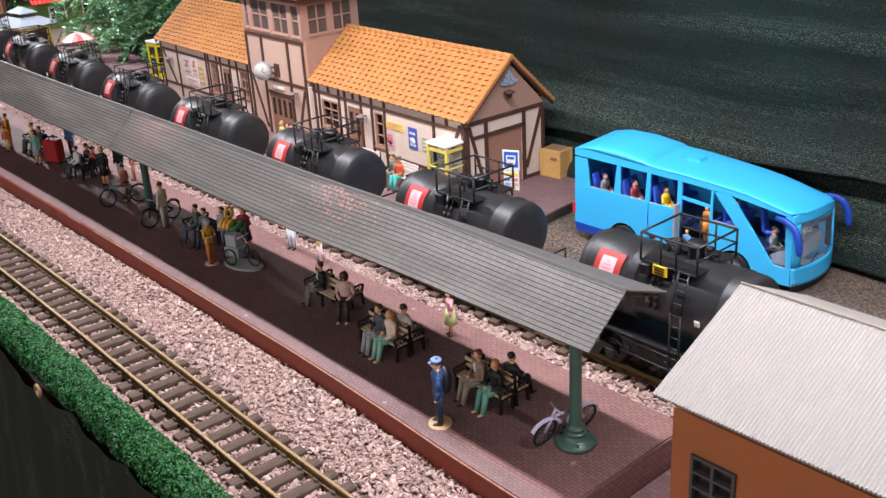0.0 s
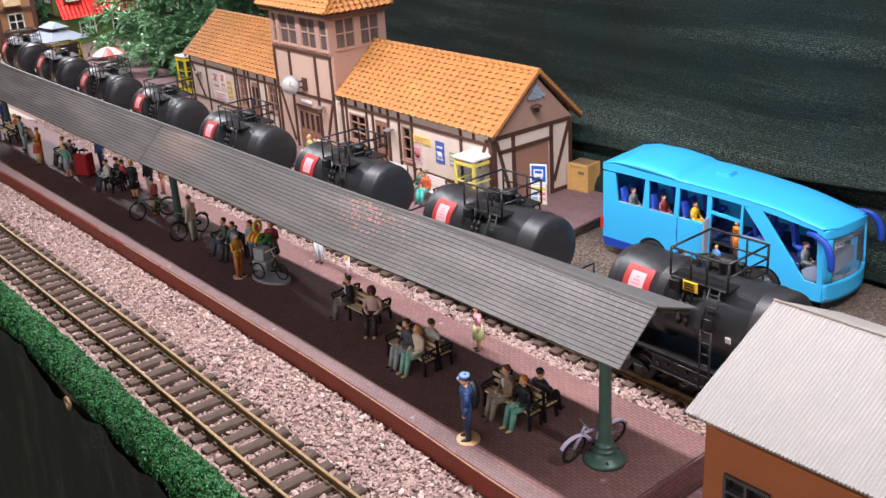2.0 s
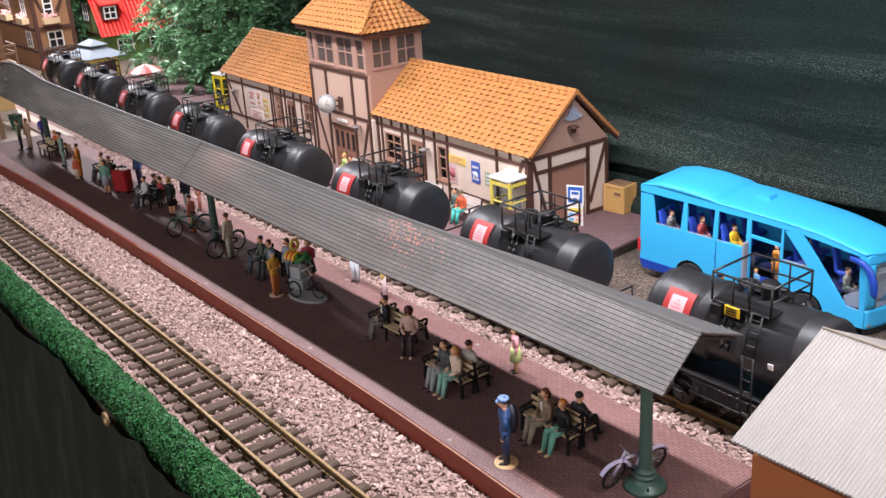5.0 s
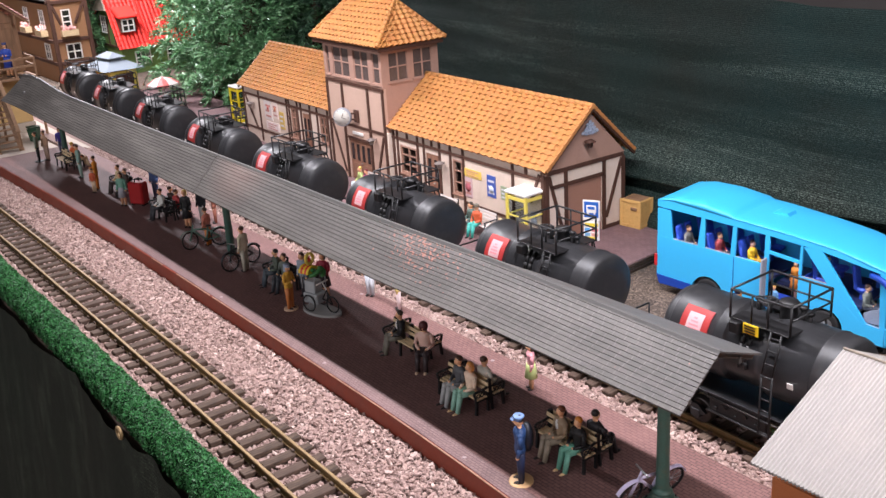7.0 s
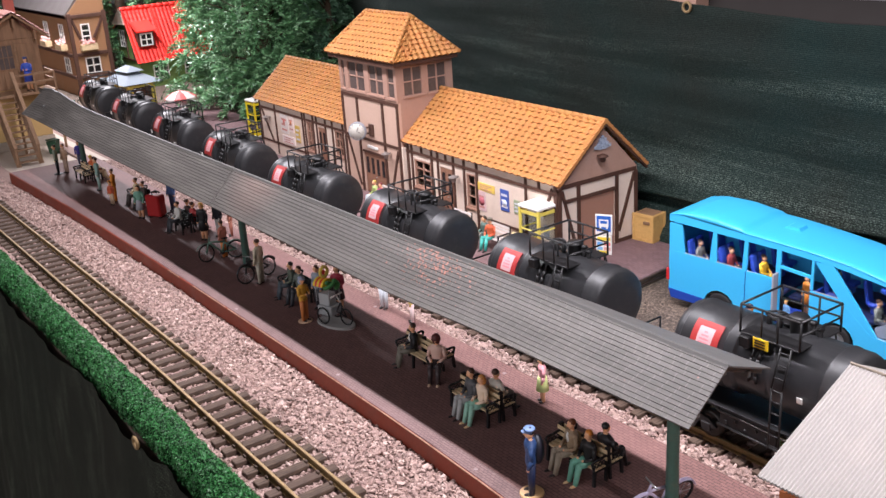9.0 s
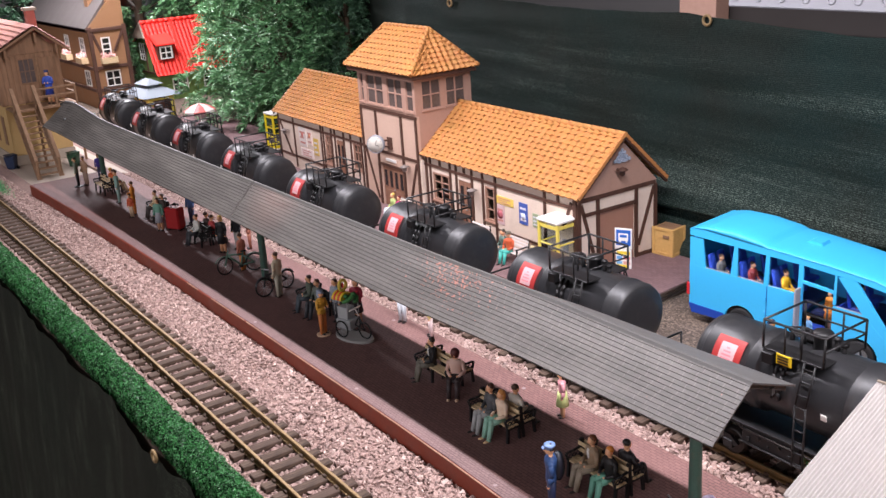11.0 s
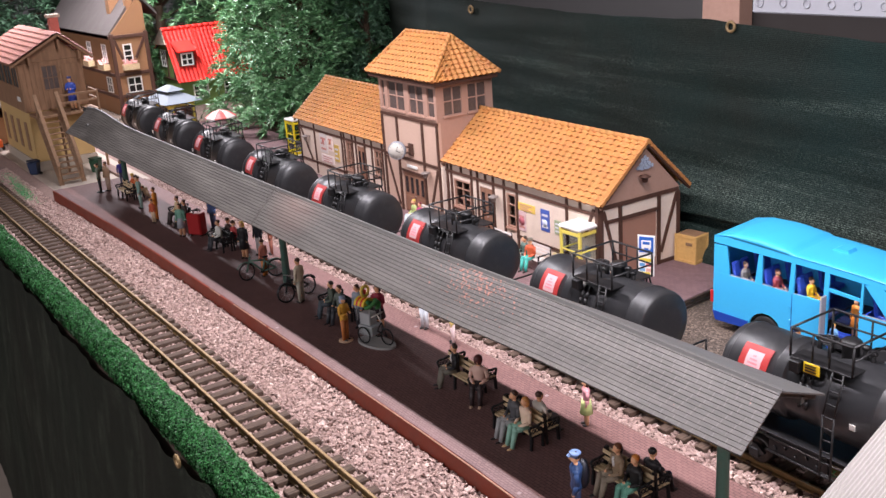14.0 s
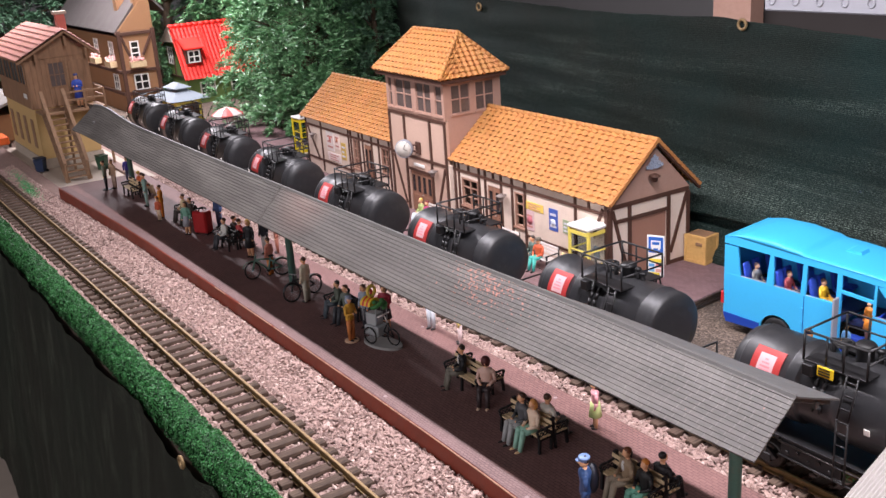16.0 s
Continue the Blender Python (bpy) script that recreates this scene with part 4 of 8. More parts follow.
        for zp in (0.029, 0.0445):
            bm = bmesh.new()
            limb(bm, (-0.036, s * 0.0395, zp), (0.058, s * 0.0395, zp - 0.002), 0.0011, n=6)
            part("pipe", bm, M["wheel_steel"] if zp > 0.04 else M["black_iron"], ep)
    bm = bmesh.new()
    limb(bm, (-0.03, 0, 0.03), (0.03, 0, 0.03), 0.010, n=14)
    part("air_tank", bm, M["black_iron"], w)
    for s in (-1, 1):
        bm = bmesh.new()
        bbox(bm, s * 0.139 - 0.003, s * 0.139 + 0.003, -0.042, 0.042, 0.034, 0.052, 0.001)
        part("buffer_beam", bm, M["black_iron"], w)
        bm = bmesh.new()
        bbox(bm, s * 0.128 - 0.013, s * 0.128 + 0.013, -0.04, 0.04, 0.0505, 0.0525, 0.0006)
        part("end_platform", bm, M["black_iron"], w)
        bm = bmesh.new()
        for y in (-0.036, 0.036):
            limb(bm, (s * 0.139, y, 0.05), (s * 0.139, y, 0.083), 0.0013, n=6)
        limb(bm, (s * 0.139, -0.036, 0.083), (s * 0.139, 0.036, 0.083), 0.0013, n=6)
        part("end_railing", bm, M["black_iron"], w)
        for y in (-0.026, 0.026):
            bm = bmesh.new()
            lathe(bm, [(0, 0), (0.0035, 0), (0.003, s * 0.008), (0.0085, s * 0.009), (0.008, s * 0.0115), (0, s * 0.012)], 14, axis="x", at=(s * 0.142, y, 0.043))
            part("buffer", bm, M["black_iron"], w)
        bm = bmesh.new()
        bar(bm, (s * 0.142, 0, 0.03), (s * 0.163, 0, 0.028), 0.006, 0.005)
        torus(bm, (s * 0.157, 0, 0.03), 0.006, 0.0014, "z", 14, 5)
        part("coupler", bm, M["black_iron"], w)
        # bogie
        bm = bmesh.new()
        for y in (-0.033, 0.033):
            prism(bm, [(s * 0.083 + a, b) for a, b in ((-0.042, 0.018), (-0.032, 0.026), (-0.012, 0.028), (-0.008, 0.012), (0.008, 0.012), (0.012, 0.028), (0.032, 0.026), (0.042, 0.018), (0.036, 0.0145), (0.02, 0.02), (0.012, 0.007), (-0.012, 0.007), (-0.02, 0.02), (-0.036, 0.0145))], "y", y - 0.002, y + 0.002)
            for x in (-0.029, 0.029):
                bbox(bm, s * 0.083 + x - 0.006, s * 0.083 + x + 0.006, y - 0.0035, y + 0.0035, 0.011, 0.021, 0.0008)
        bbox(bm, s * 0.083 - 0.008, s * 0.083 + 0.008, -0.033, 0.033, 0.018, 0.036, 0.001)
        bg = part("bogie", bm, M["black_iron"], w)
        for x in (-0.029, 0.029):
            bm = bmesh.new()
            for y in (-1, 1):
                lathe(bm, [(0.0, y * 0.0205), (0.009, y * 0.0205), (0.0152, y * 0.0205), (0.0168, y * 0.0212), (0.0168, y * 0.0222), (0.0153, y * 0.023), (0.015, y * 0.0272), (0.012, y * 0.0275), (0.010, y * 0.026), (0.0, y * 0.0262)], 24, axis="y", at=(s * 0.083 + x, 0, 0.0152))
            limb(bm, (s * 0.083 + x, -0.03, 0.0152), (s * 0.083 + x, 0.03, 0.0152), 0.0022, n=8)
            part("wheelset", bm, M["wheel_steel"], bg)
    return w


def wagon_pose(k):
    """Where the k-th wagon stands, counted from the one beside the coach."""
    x = -0.0435 - 0.322 * k
    turn = math.degrees(math.atan((rear_bend(x + 0.08) - rear_bend(x - 0.08)) / 0.16))
    return pose(x, 0.432 + rear_bend(x), ZR, 0, 0, turn)


tank_wagon(True).matrix_world = wagon_pose(0)
second = tank_wagon(False)
second.matrix_world = wagon_pose(1)
for k in (-1, 2, 3, 4, 5, 6, 7):
    copy_thing(second, wagon_pose(k))


# ---------------------------------------------------------------- tiled roofs
def tile_slope(p00, p10, p01, p11, cols, rows, amp=0.0022, step=0.0022, per=6):
    """A slope of rounded tiles: p00-p10 along the eave, p01-p11 along the ridge (a trapezium is fine)."""
    p00, p10, p01, p11 = map(Vector, (p00, p10, p01, p11))
    nrm = (p10 - p00).cross(p01 - p00).normalized()
    nrm = -nrm if nrm.z < 0 else nrm
    wmax = (p10 - p00).length
    vs, fs = [], []
    nu = cols * per
    for j in range(rows):
        for e in (0, 1):
            v = (j + e * 1.06) / rows
            v = min(v, 1.0)
            a, b = p00.lerp(p01, v), p10.lerp(p11, v)
            off = (a - p00).dot((p10 - p00).normalized())
            for i in range(nu + 1):
                u = i / nu
                p = a.lerp(b, u)
                s = (off + u * (b - a).length) / wmax * cols
                ph = s % 1.0
                h = amp * (math.sin(math.pi * ph / 0.62) if ph < 0.62 else -0.55 * math.sin(math.pi * (ph - 0.62) / 0.38))
                vs.append(p + nrm * (h + (step if e == 0 else 0.0) + 0.0002 * math.sin(i * 12.9 + j * 7.7)))
        base = j * 2 * (nu + 1)
        for i in range(nu):
            fs.append((base + i, base + i + 1, base + nu + 2 + i, base + nu + 1 + i))
        if j:
            prev = base - (nu + 1)
            for i in range(nu):
                fs.append((prev + i, prev + i + 1, base + i + 1, base + i))
    # underside lip at the eave
    lip = len(vs)
    for i in range(nu + 1):
        vs.append(vs[i] - nrm * 0.0035)
    for i in range(nu):
        fs.append((lip + i, lip + i + 1, i + 1, i))
    return vs, fs


def roof_slope(name, parent, quad, cols, rows, mat, amp=0.0024, step=0.0028):
    vs, fs = tile_slope(*quad, cols, rows, amp, step)
    ob = raw(name, vs, fs, mat, "", parent=parent)
    return ob


def ridge_tiles(parent, a, b, n, r, mat, name="ridge_tiles"):
    bm = bmesh.new()
    a, b = Vector(a), Vector(b)
    for i in range(n):
        p, q = a.lerp(b, i / n), a.lerp(b, (i + 1.08) / n)
        limb(bm, p, q, r * 1.12, r * 0.95, 8)
    return part(name, bm, mat, parent)


# ---------------------------------------------------------------- station building
st = thing("station_building", (-0.602, 0.650, ZS), "half-timbered model station with orange tiled roofs and a square tower", "station building", rz=-0.031)
TU0, TU1, TV0, TV1, TW = -0.668, -0.448, -0.009, 0.122, 0.276   # tower
WH, VD = 0.126, 0.176                                            # wing wall height and depth
UL = -1.118                                                      # left end


def st_box(name, mat, u0, u1, v0, v1, w0, w1, r=0.0006, label="", parent=None):
    bm = bmesh.new()
    bbox(bm, u0, u1, v0, v1, w0, w1, r)
    return part(name, bm, mat, parent or st, label)


def wall_with_holes(name, mat, u0, u1, w0, w1, v0, v1, holes, along="u"):
    """A wall slab with rectangular openings, cut as strips."""
    bm = bmesh.new()
    us = sorted({u0, u1, *[h[0] for h in holes], *[h[1] for h in holes]})
    for a, b in zip(us, us[1:]):
        mid = (a + b) / 2
        cuts = sorted((h[2], h[3]) for h in holes if h[0] < mid < h[1])
        z = w0
        for c0, c1 in cuts + [(w1, w1)]:
            if c0 > z + 1e-6:
                box(bm, a, b, v0, v1, z, c0) if along == "u" else box(bm, v0, v1, a, b, z, c0)
            z = c1
    bmesh.ops.remove_doubles(bm, verts=bm.verts[:], dist=1e-6)
    return part(name, bm, mat, st)


def casement(u0, u1, w0, w1, v, cols=2, rows=3, parent=None, mat=None, side=False, t=0.0035, pane=None):
    """A glazed window with frame and bars. side: it lies in a wall across (u is then the v range and v the u place)."""
    m = mat or M["frame_tan"]
    win = new("window")
    win.parent = parent or st
    bm = bmesh.new()

    def b3(b, a0, a1, c0, c1, d0, d1):
        box(b, a0, a1, d0, d1, c0, c1) if not side else box(b, d0, d1, a0, a1, c0, c1)

    d0, d1 = (v - 0.003, v + 0.003) if not side else (v - 0.003, v + 0.003)
    b3(bm, u0, u0 + t, w0, w1, d0, d1), b3(bm, u1 - t, u1, w0, w1, d0, d1)
    b3(bm, u0 + t, u1 - t, w0, w0 + t, d0, d1), b3(bm, u0 + t, u1 - t, w1 - t, w1, d0, d1)
    for k in range(1, cols):
        c = u0 + (u1 - u0) * k / cols
        b3(bm, c - 0.0012, c + 0.0012, w0 + t, w1 - t, d0 + 0.001, d1 - 0.001)
    for k in range(1, rows):
        c = w0 + (w1 - w0) * k / rows
        b3(bm, u0 + t, u1 - t, c - 0.001, c + 0.001, d0 + 0.0015, d1 - 0.0015)
    part("window_frame", bm, m, win)
    bm = bmesh.new()
    b3(bm, u0 + 0.002, u1 - 0.002, w0 + 0.002, w1 - 0.002, v + (0.0006 if not side else -0.0014), v + (0.0014 if not side else -0.0006))
    p = part("pane", bm, pane or M["glass"], win)
    p.visible_shadow = pane is not None
    bm = bmesh.new()
    if not side:
        box(bm, u0 - 0.002, u1 + 0.002, v - 0.006, v - 0.001, w0 - 0.0025, w0 + 0.0005)
    else:
        box(bm, v + 0.001, v + 0.006, u0 - 0.002, u1 + 0.002, w0 - 0.0025, w0 + 0.0005)
    part("sill", bm, m, win)
    return win


def plank_door(u0, u1, w1, v, glazed=True, parent=None):
    d = new("door")
    d.parent = parent or st
    bm = bmesh.new()
    box(bm, u0, u1, v, v + 0.003, 0.0, w1)
    half = (u0 + u1) / 2
    for a, b in ((u0 + 0.003, half - 0.0015), (half + 0.0015, u1 - 0.003)):
        box(bm, a, b, v - 0.0012, v, 0.004, w1 * 0.42)
    part("leaf", bm, M["door_brown"], d)
    if glazed:
        n = 4 if u1 - u0 > 0.06 else 2
        for k in range(n):
            c = u0 + (u1 - u0) * (k + 0.5) / n
            wide = (u1 - u0) / n * 0.24
            bm = bmesh.new()
            box(bm, c - wide, c + wide, v - 0.0009, v - 0.0002, w1 * 0.5, w1 * 0.9)
            part("pane", bm, M["glass_dark"], d)
    bm = bmesh.new()
    limb(bm, (half + 0.003, v, w1 * 0.45), (half + 0.003, v - 0.003, w1 * 0.45), 0.001, n=6)
    part("door_handle", bm, M["chrome"], d)
    return d


# right wing walls
holes_r = [(-0.418, -0.362, 0.045, 0.1), (-0.331, -0.291, -0.001, 0.1), (-0.248, -0.220, 0.04, 0.104)]
wall_with_holes("front_wall", M["plaster"], TU1 + 0.004, 0.0, 0.0, WH, 0.0, 0.006, holes_r)
casement(-0.418, -0.362, 0.045, 0.1, 0.003)
plank_door(-0.331, -0.291, 0.1, 0.001)
casement(-0.248, -0.220, 0.04, 0.104, 0.003, 1, 3)
st_box("rear_wall", M["plaster"], UL, 0.0, VD - 0.006, VD, 0.0, WH)
wall_with_holes("gable_wall", M["plaster"], 0.0062, VD - 0.0062, 0.0, WH, -0.006, 0.0, [(0.047, 0.125, -0.001, 0.096)], along="v")
st_box("gable_door", paint("gable_door_brown", (156, 114, 96), 0.6, 0.07, 18, 300, 0.15), -0.005, -0.0015, 0.0475, 0.1245, 0.0, 0.0955, 0.0004, "plain brown double gable door")
st_box("inner_floor", M["sig_brown"], UL + 0.01, -0.01, 0.008, VD - 0.008, 0.0005, 0.003)

RV = 0.094       # ridge line
ZE, ZRG = 0.133, 0.2145


def gable(u, thick, label):
    bm = bmesh.new()
    prism(bm, [(0.0, WH + 0.0005), (VD, WH + 0.0005), (RV, ZRG - 0.004)], "x", u - thick, u)
    p = part("gable_panel", bm, M["boards_pink"], st, label)


gable(0.0005, 0.006, "pinkish brown boarded gable")
gable(UL + 0.0062, 0.006, "pinkish brown boarded gable")
wall_with_holes("front_wall", M["plaster"], UL, TU0 - 0.002, 0.0, WH, 0.0, 0.006, [(-0.868, -0.838, 0.04, 0.108), (-0.812, -0.778, -0.001, 0.104), (-0.735, -0.700, 0.05, 0.108)])
casement(-0.868, -0.838, 0.04, 0.108, 0.003, 2, 3)
plank_door(-0.812, -0.778, 0.104, 0.001)
casement(-0.735, -0.700, 0.05, 0.108, 0.003, 2, 3)
st_box("end_wall", M["plaster"], UL, UL + 0.006, 0.0062, VD - 0.0062, 0.0, WH)


def timber(name, u0, w0, u1, w1, wid=0.007, v=0.0, proud=0.0022):
    """A beam let into the front, standing a little proud."""
    bm = bmesh.new()
    bar(bm, (u0, v - proud / 2 + 0.0006, w0), (u1, v - proud / 2 + 0.0006, w1), wid, proud + 0.0012, up=(0, 1, 0))
    return part(name, bm, M["timber"], st)


def timber_side(name, v0, w0, v1, w1, wid=0.007, u=0.0):
    bm = bmesh.new()
    bar(bm, (u + 0.0006, v0, w0), (u + 0.0006, v1, w1), wid, 0.003, up=(1, 0, 0))
    return part(name, bm, M["timber"], st)


# right wing framing
timber("beam", -0.444, 0.112, -0.001, 0.112, 0.005)
timber("beam", -0.444, 0.0035, -0.332, 0.0035, 0.006), timber("beam", -0.290, 0.0035, -0.001, 0.0035, 0.006)
for u in (-0.437, -0.424, -0.356, -0.336, -0.286, -0.253, -0.215):
    timber("stud", u, 0.006, u, 0.126, 0.0055)
for u in (-0.39, -0.31, -0.079, -0.045):
    timber("stud", u, 0.114, u, 0.126, 0.0055)
timber("stud", -0.079, 0.006, -0.079, 0.112, 0.0055), timber("stud", -0.004, 0.006, -0.004, 0.126, 0.008)
timber("brace", -0.012, 0.12, -0.035, 0.07, 0.0055)
timber("beam", -0.418, 0.041, -0.362, 0.041, 0.004), timber("beam", -0.215, 0.03, -0.079, 0.03, 0.004)
# left wing framing
timber("beam", UL + 0.002, 0.112, TU0 - 0.003, 0.112, 0.005)
for u in (UL + 0.004, -1.03, -0.885, -0.873, -0.833, -0.816, -0.774, -0.742, -0.695, -0.682):
    timber("stud", u, 0.004, u, 0.126, 0.0055)
timber("brace", -1.105, 0.108, -1.05, 0.03, 0.0055)
timber("beam", UL + 0.002, 0.032, -0.873, 0.032, 0.004)
# gable end framing
timber_side("beam", 0.003, 0.123, VD - 0.003, 0.123, 0.007), timber_side("beam", 0.012, 0.098, 0.13, 0.098, 0.006)
for v in (0.0035, 0.0435, 0.1285, VD - 0.0035):
    timber_side("stud", v, 0.0, v, 0.1195, 0.007)
timber_side("brace", 0.008, 0.117, 0.040, 0.004, 0.006), timber_side("brace", VD - 0.007, 0.117, 0.133, 0.02, 0.006)
timber_side("beam", 0.007, 0.0035, 0.0475, 0.0035, 0.006), timber_side("beam", 0.1315, 0.0035, VD - 0.007, 0.0035, 0.006)

# roofs of the wings
for ua, ub, cols in ((TU1 - 0.001, 0.012, 27), (UL - 0.012, TU0 + 0.002, 27)):
    roof_slope("roof_front", st, ((ua, -0.008, ZE - 0.004), (ub, -0.008, ZE - 0.004), (ua, RV, ZRG + 0.003), (ub, RV, ZRG + 0.003)), cols, 13, M["tiles"])
    roof_slope("roof_rear", st, ((ua, 0.190, ZE - 0.006), (ub, 0.190, ZE - 0.006), (ua, RV, ZRG + 0.003), (ub, RV, ZRG + 0.003)), cols, 13, M["tiles"])
    ridge_tiles(st, (ua, RV, ZRG + 0.0035), (ub, RV, ZRG + 0.0035), 24, 0.0048, M["tiles"])
for u in (0.0095, UL - 0.0095):
    for v1, w1 in ((-0.007, ZE - 0.0085), (0.189, ZE - 0.0105)):
        bm = bmesh.new()
        bar(bm, (u, RV, ZRG - 0.002), (u, v1, w1), 0.003, 0.006, up=(1, 0, 0))
        part("barge_board", bm, M["timber"], st)
        top, end = Vector((u + math.copysign(0.0022, u), RV, ZRG + 0.0042)), Vector((u + math.copysign(0.0022, u), v1, w1 + 0.0062))
        step = (end - top) / 13
        bm = bmesh.new()
        bar(bm, step * -0.08 - Vector((0, 0, 0.0009)), step * 1.02 + Vector((0, 0, 0.0011)), 0.0052, 0.0034, up=(1, 0, 0))
        me = mesh_of("verge_tile", bm, M["tiles"])
        for k in range(13):
            share("verge_tile", me, st, top + step * k)

# gable ornament and lamp
bm = bmesh.new()
ORN = Matrix.Translation((0, 0.0935, 0.1945)) @ Matrix.Scale(0.82, 4) @ Matrix.Translation((0, -0.094, -0.194))
for k, (v, w, r) in enumerate(((0.094, 0.181, 0.0058), (0.083, 0.176, 0.005), (0.105, 0.176, 0.005), (0.094, 0.170, 0.0048), (0.075, 0.171, 0.0038), (0.113, 0.171, 0.0038), (0.094, 0.190, 0.004), (0.087, 0.185, 0.0035), (0.101, 0.185, 0.0035))):
    torus(bm, (0.0065, v, w), r * 0.7, 0.0013, "x", 14, 5)
    limb(bm, (0.0062, v - r, w), (0.0062, v + r, w), 0.0009, n=5)
prism(bm, [(0.0735, 0.1685), (0.0815, 0.1665), (0.087, 0.1645), (0.0945, 0.166), (0.102, 0.1645), (0.1085, 0.1665), (0.1145, 0.1685), (0.0945, 0.1925)], "x", 0.0045, 0.0056)
bmesh.ops.transform(bm, matrix=ORN, verts=bm.verts[:])
part("gable_ornament", bm, cloth(160, 168, 184), st, "pale blue-grey fretwork under the gable")


def wall_lamp(loc, side=False):
    d = (1, 0) if side else (0, -1)
    bm = bmesh.new()
    x, y, z = loc
    limb(bm, loc, (x + d[0] * 0.009, y + d[1] * 0.009, z + 0.002), 0.0014, n=6)
    lathe(bm, [(0.0, 0.005), (0.002, 0.0048), (0.0095, 0.001), (0.0095, 0.0), (0.005, -0.0005), (0.0045, -0.007), (0.003, -0.009), (0.0, -0.009)], 14, at=(x + d[0] * 0.011, y + d[1] * 0.011, z))
    part("wall_lamp", bm, M["timber"] if side else cloth(122, 110, 104), st)


wall_lamp((0.001, 0.087, 0.161), True)
for u in (-0.272, -1.06):
    wall_lamp((u, -0.001, 0.092))
wall_lamp((-0.488, TV0 - 0.001, 0.1))

# posters on the front walls
POSTERS = (
    (-0.213, -0.165, 0.080, 0.094, (222, 190, 92)), (-0.214, -0.192, 0.042, 0.078, (206, 176, 176)), (-0.149, -0.126, 0.056, 0.094, (66, 90, 164)), (-0.112, -0.096, 0.058, 0.082, (150, 160, 130)),
    (-1.004, -0.965, 0.062, 0.108, (214, 202, 196)), (-0.96, -0.935, 0.07, 0.108, (226, 206, 196)), (-0.928, -0.905, 0.05, 0.09, (200, 168, 88)), (-1.002, -0.935, 0.038, 0.058, (228, 212, 206)),
)
for u0, u1, w0, w1, c in POSTERS:
    bm = bmesh.new()
    box(bm, u0, u1, -0.0012, 0.0004, w0, w1)
    p = part("poster", bm, cloth(*c), st)
    bm = bmesh.new()
    n = 3
    for k in range(n):
        zz = w0 + (w1 - w0) * (0.15 + 0.27 * k)
        box(bm, u0 + (u1 - u0) * 0.15, u0 + (u1 - u0) * (0.85 - 0.2 * (k % 2)), -0.0016, -0.0011, zz, zz + (w1 - w0) * 0.1)
    part("print_bar", bm, cloth(*((190, 132, 122) if c[0] > 200 else (206, 204, 212))), p)
for u, w, r, c in ((-0.1375, 0.07, 0.0065, (206, 212, 226)), (-0.985, 0.09, 0.005, (196, 112, 104)), (-0.948, 0.092, 0.005, (200, 128, 92)), (-0.203, 0.06, 0.008, (176, 96, 104))):
    bm = bmesh.new()
    lathe(bm, [(0, -0.0017), (r, -0.0017), (r, -0.001), (0, -0.001)], 18, axis="y", at=(u, 0, w))
    part("poster_disc", bm, cloth(*c), st)

# tower
WS, WT = 0.211, 0.270     # window band
fw = [(-0.660, -0.644, WS, WT), (-0.634, -0.566, WS, WT), (-0.552, -0.494, WS, WT), (-0.482, -0.454, WS, WT)]
wall_with_holes("tower_front", M["tower_panel"], TU0, TU1, 0.0, 0.203, TV0, TV0 + 0.006, [(-0.597, -0.510, -0.001, 0.086)])
wall_with_holes("tower_window_band", M["boards_pink"], TU0, TU1, 0.2035, TW, TV0 - 0.0012, TV0 + 0.006, fw)
wall_with_holes("tower_side", M["boards_pink"], TV0 + 0.0062, TV1, 0.0, TW, TU1 - 0.006, TU1 - 0.0002, [(0.006, 0.051, 0.2135, WT), (0.062, 0.108, 0.2135, WT)], along="v")
st_box("tower_far_side", M["boards_pink"], TU0 + 0.0002, TU0 + 0.006, TV0 + 0.0062, TV1, 0.0, TW)
wall_with_holes("tower_rear", M["tower_panel"], TU0 + 0.0062, TU1 - 0.0062, 0.0, TW, TV1 - 0.006, TV1 - 0.0002, [(-0.63, -0.57, WS, WT), (-0.54, -0.48, WS, WT)])
st_box("tower_floor", M["sig_brown"], TU0 + 0.007, TU1 - 0.007, TV0 + 0.007, TV1 - 0.007, 0.196, 0.2)
st_box("tower_ceiling", M["boards_pink"], TU0 + 0.007, TU1 - 0.007, TV0 + 0.007, TV1 - 0.007, TW - 0.003, TW - 0.001)
for k, h in enumerate(fw):
    casement(*h, TV0 + 0.002, 2 if k in (1, 2) else 1, 2, mat=M["boards_pink"], t=0.002, pane=M["pane_dusty"])
casement(0.006, 0.051, 0.2135, WT, TU1 - 0.003, 2, 2, mat=M["boards_pink"], side=True, t=0.002, pane=M["pane_dusty"])
casement(0.062, 0.108, 0.2135, WT, TU1 - 0.003, 2, 2, mat=M["boards_pink"], side=True, t=0.002, pane=M["pane_dusty"])
plank_door(-0.594, -0.513, 0.085, TV0 + 0.001)
timber("beam", TU0, 0.2, TU1, 0.2, 0.006, TV0), timber("beam", TU0, 0.1145, TU1, 0.1145, 0.0055, TV0)
for u in (TU0 + 0.0035, -0.605, -0.5065, TU1 - 0.0035):
    timber("stud", u, 0.0, u, 0.197, 0.0065, TV0 - 0.0004)
timber("brace", -0.655, 0.11, -0.615, 0.01, 0.0055, TV0), timber("brace", -0.458, 0.108, -0.495, 0.01, 0.0055, TV0)
timber("beam", -0.597, 0.0885, -0.51, 0.0885, 0.005, TV0)
st_box("corner_board", M["plaster"], TU1 + 0.0002, TU1 + 0.0045, TV0, -0.0008, 0.0, 0.118)
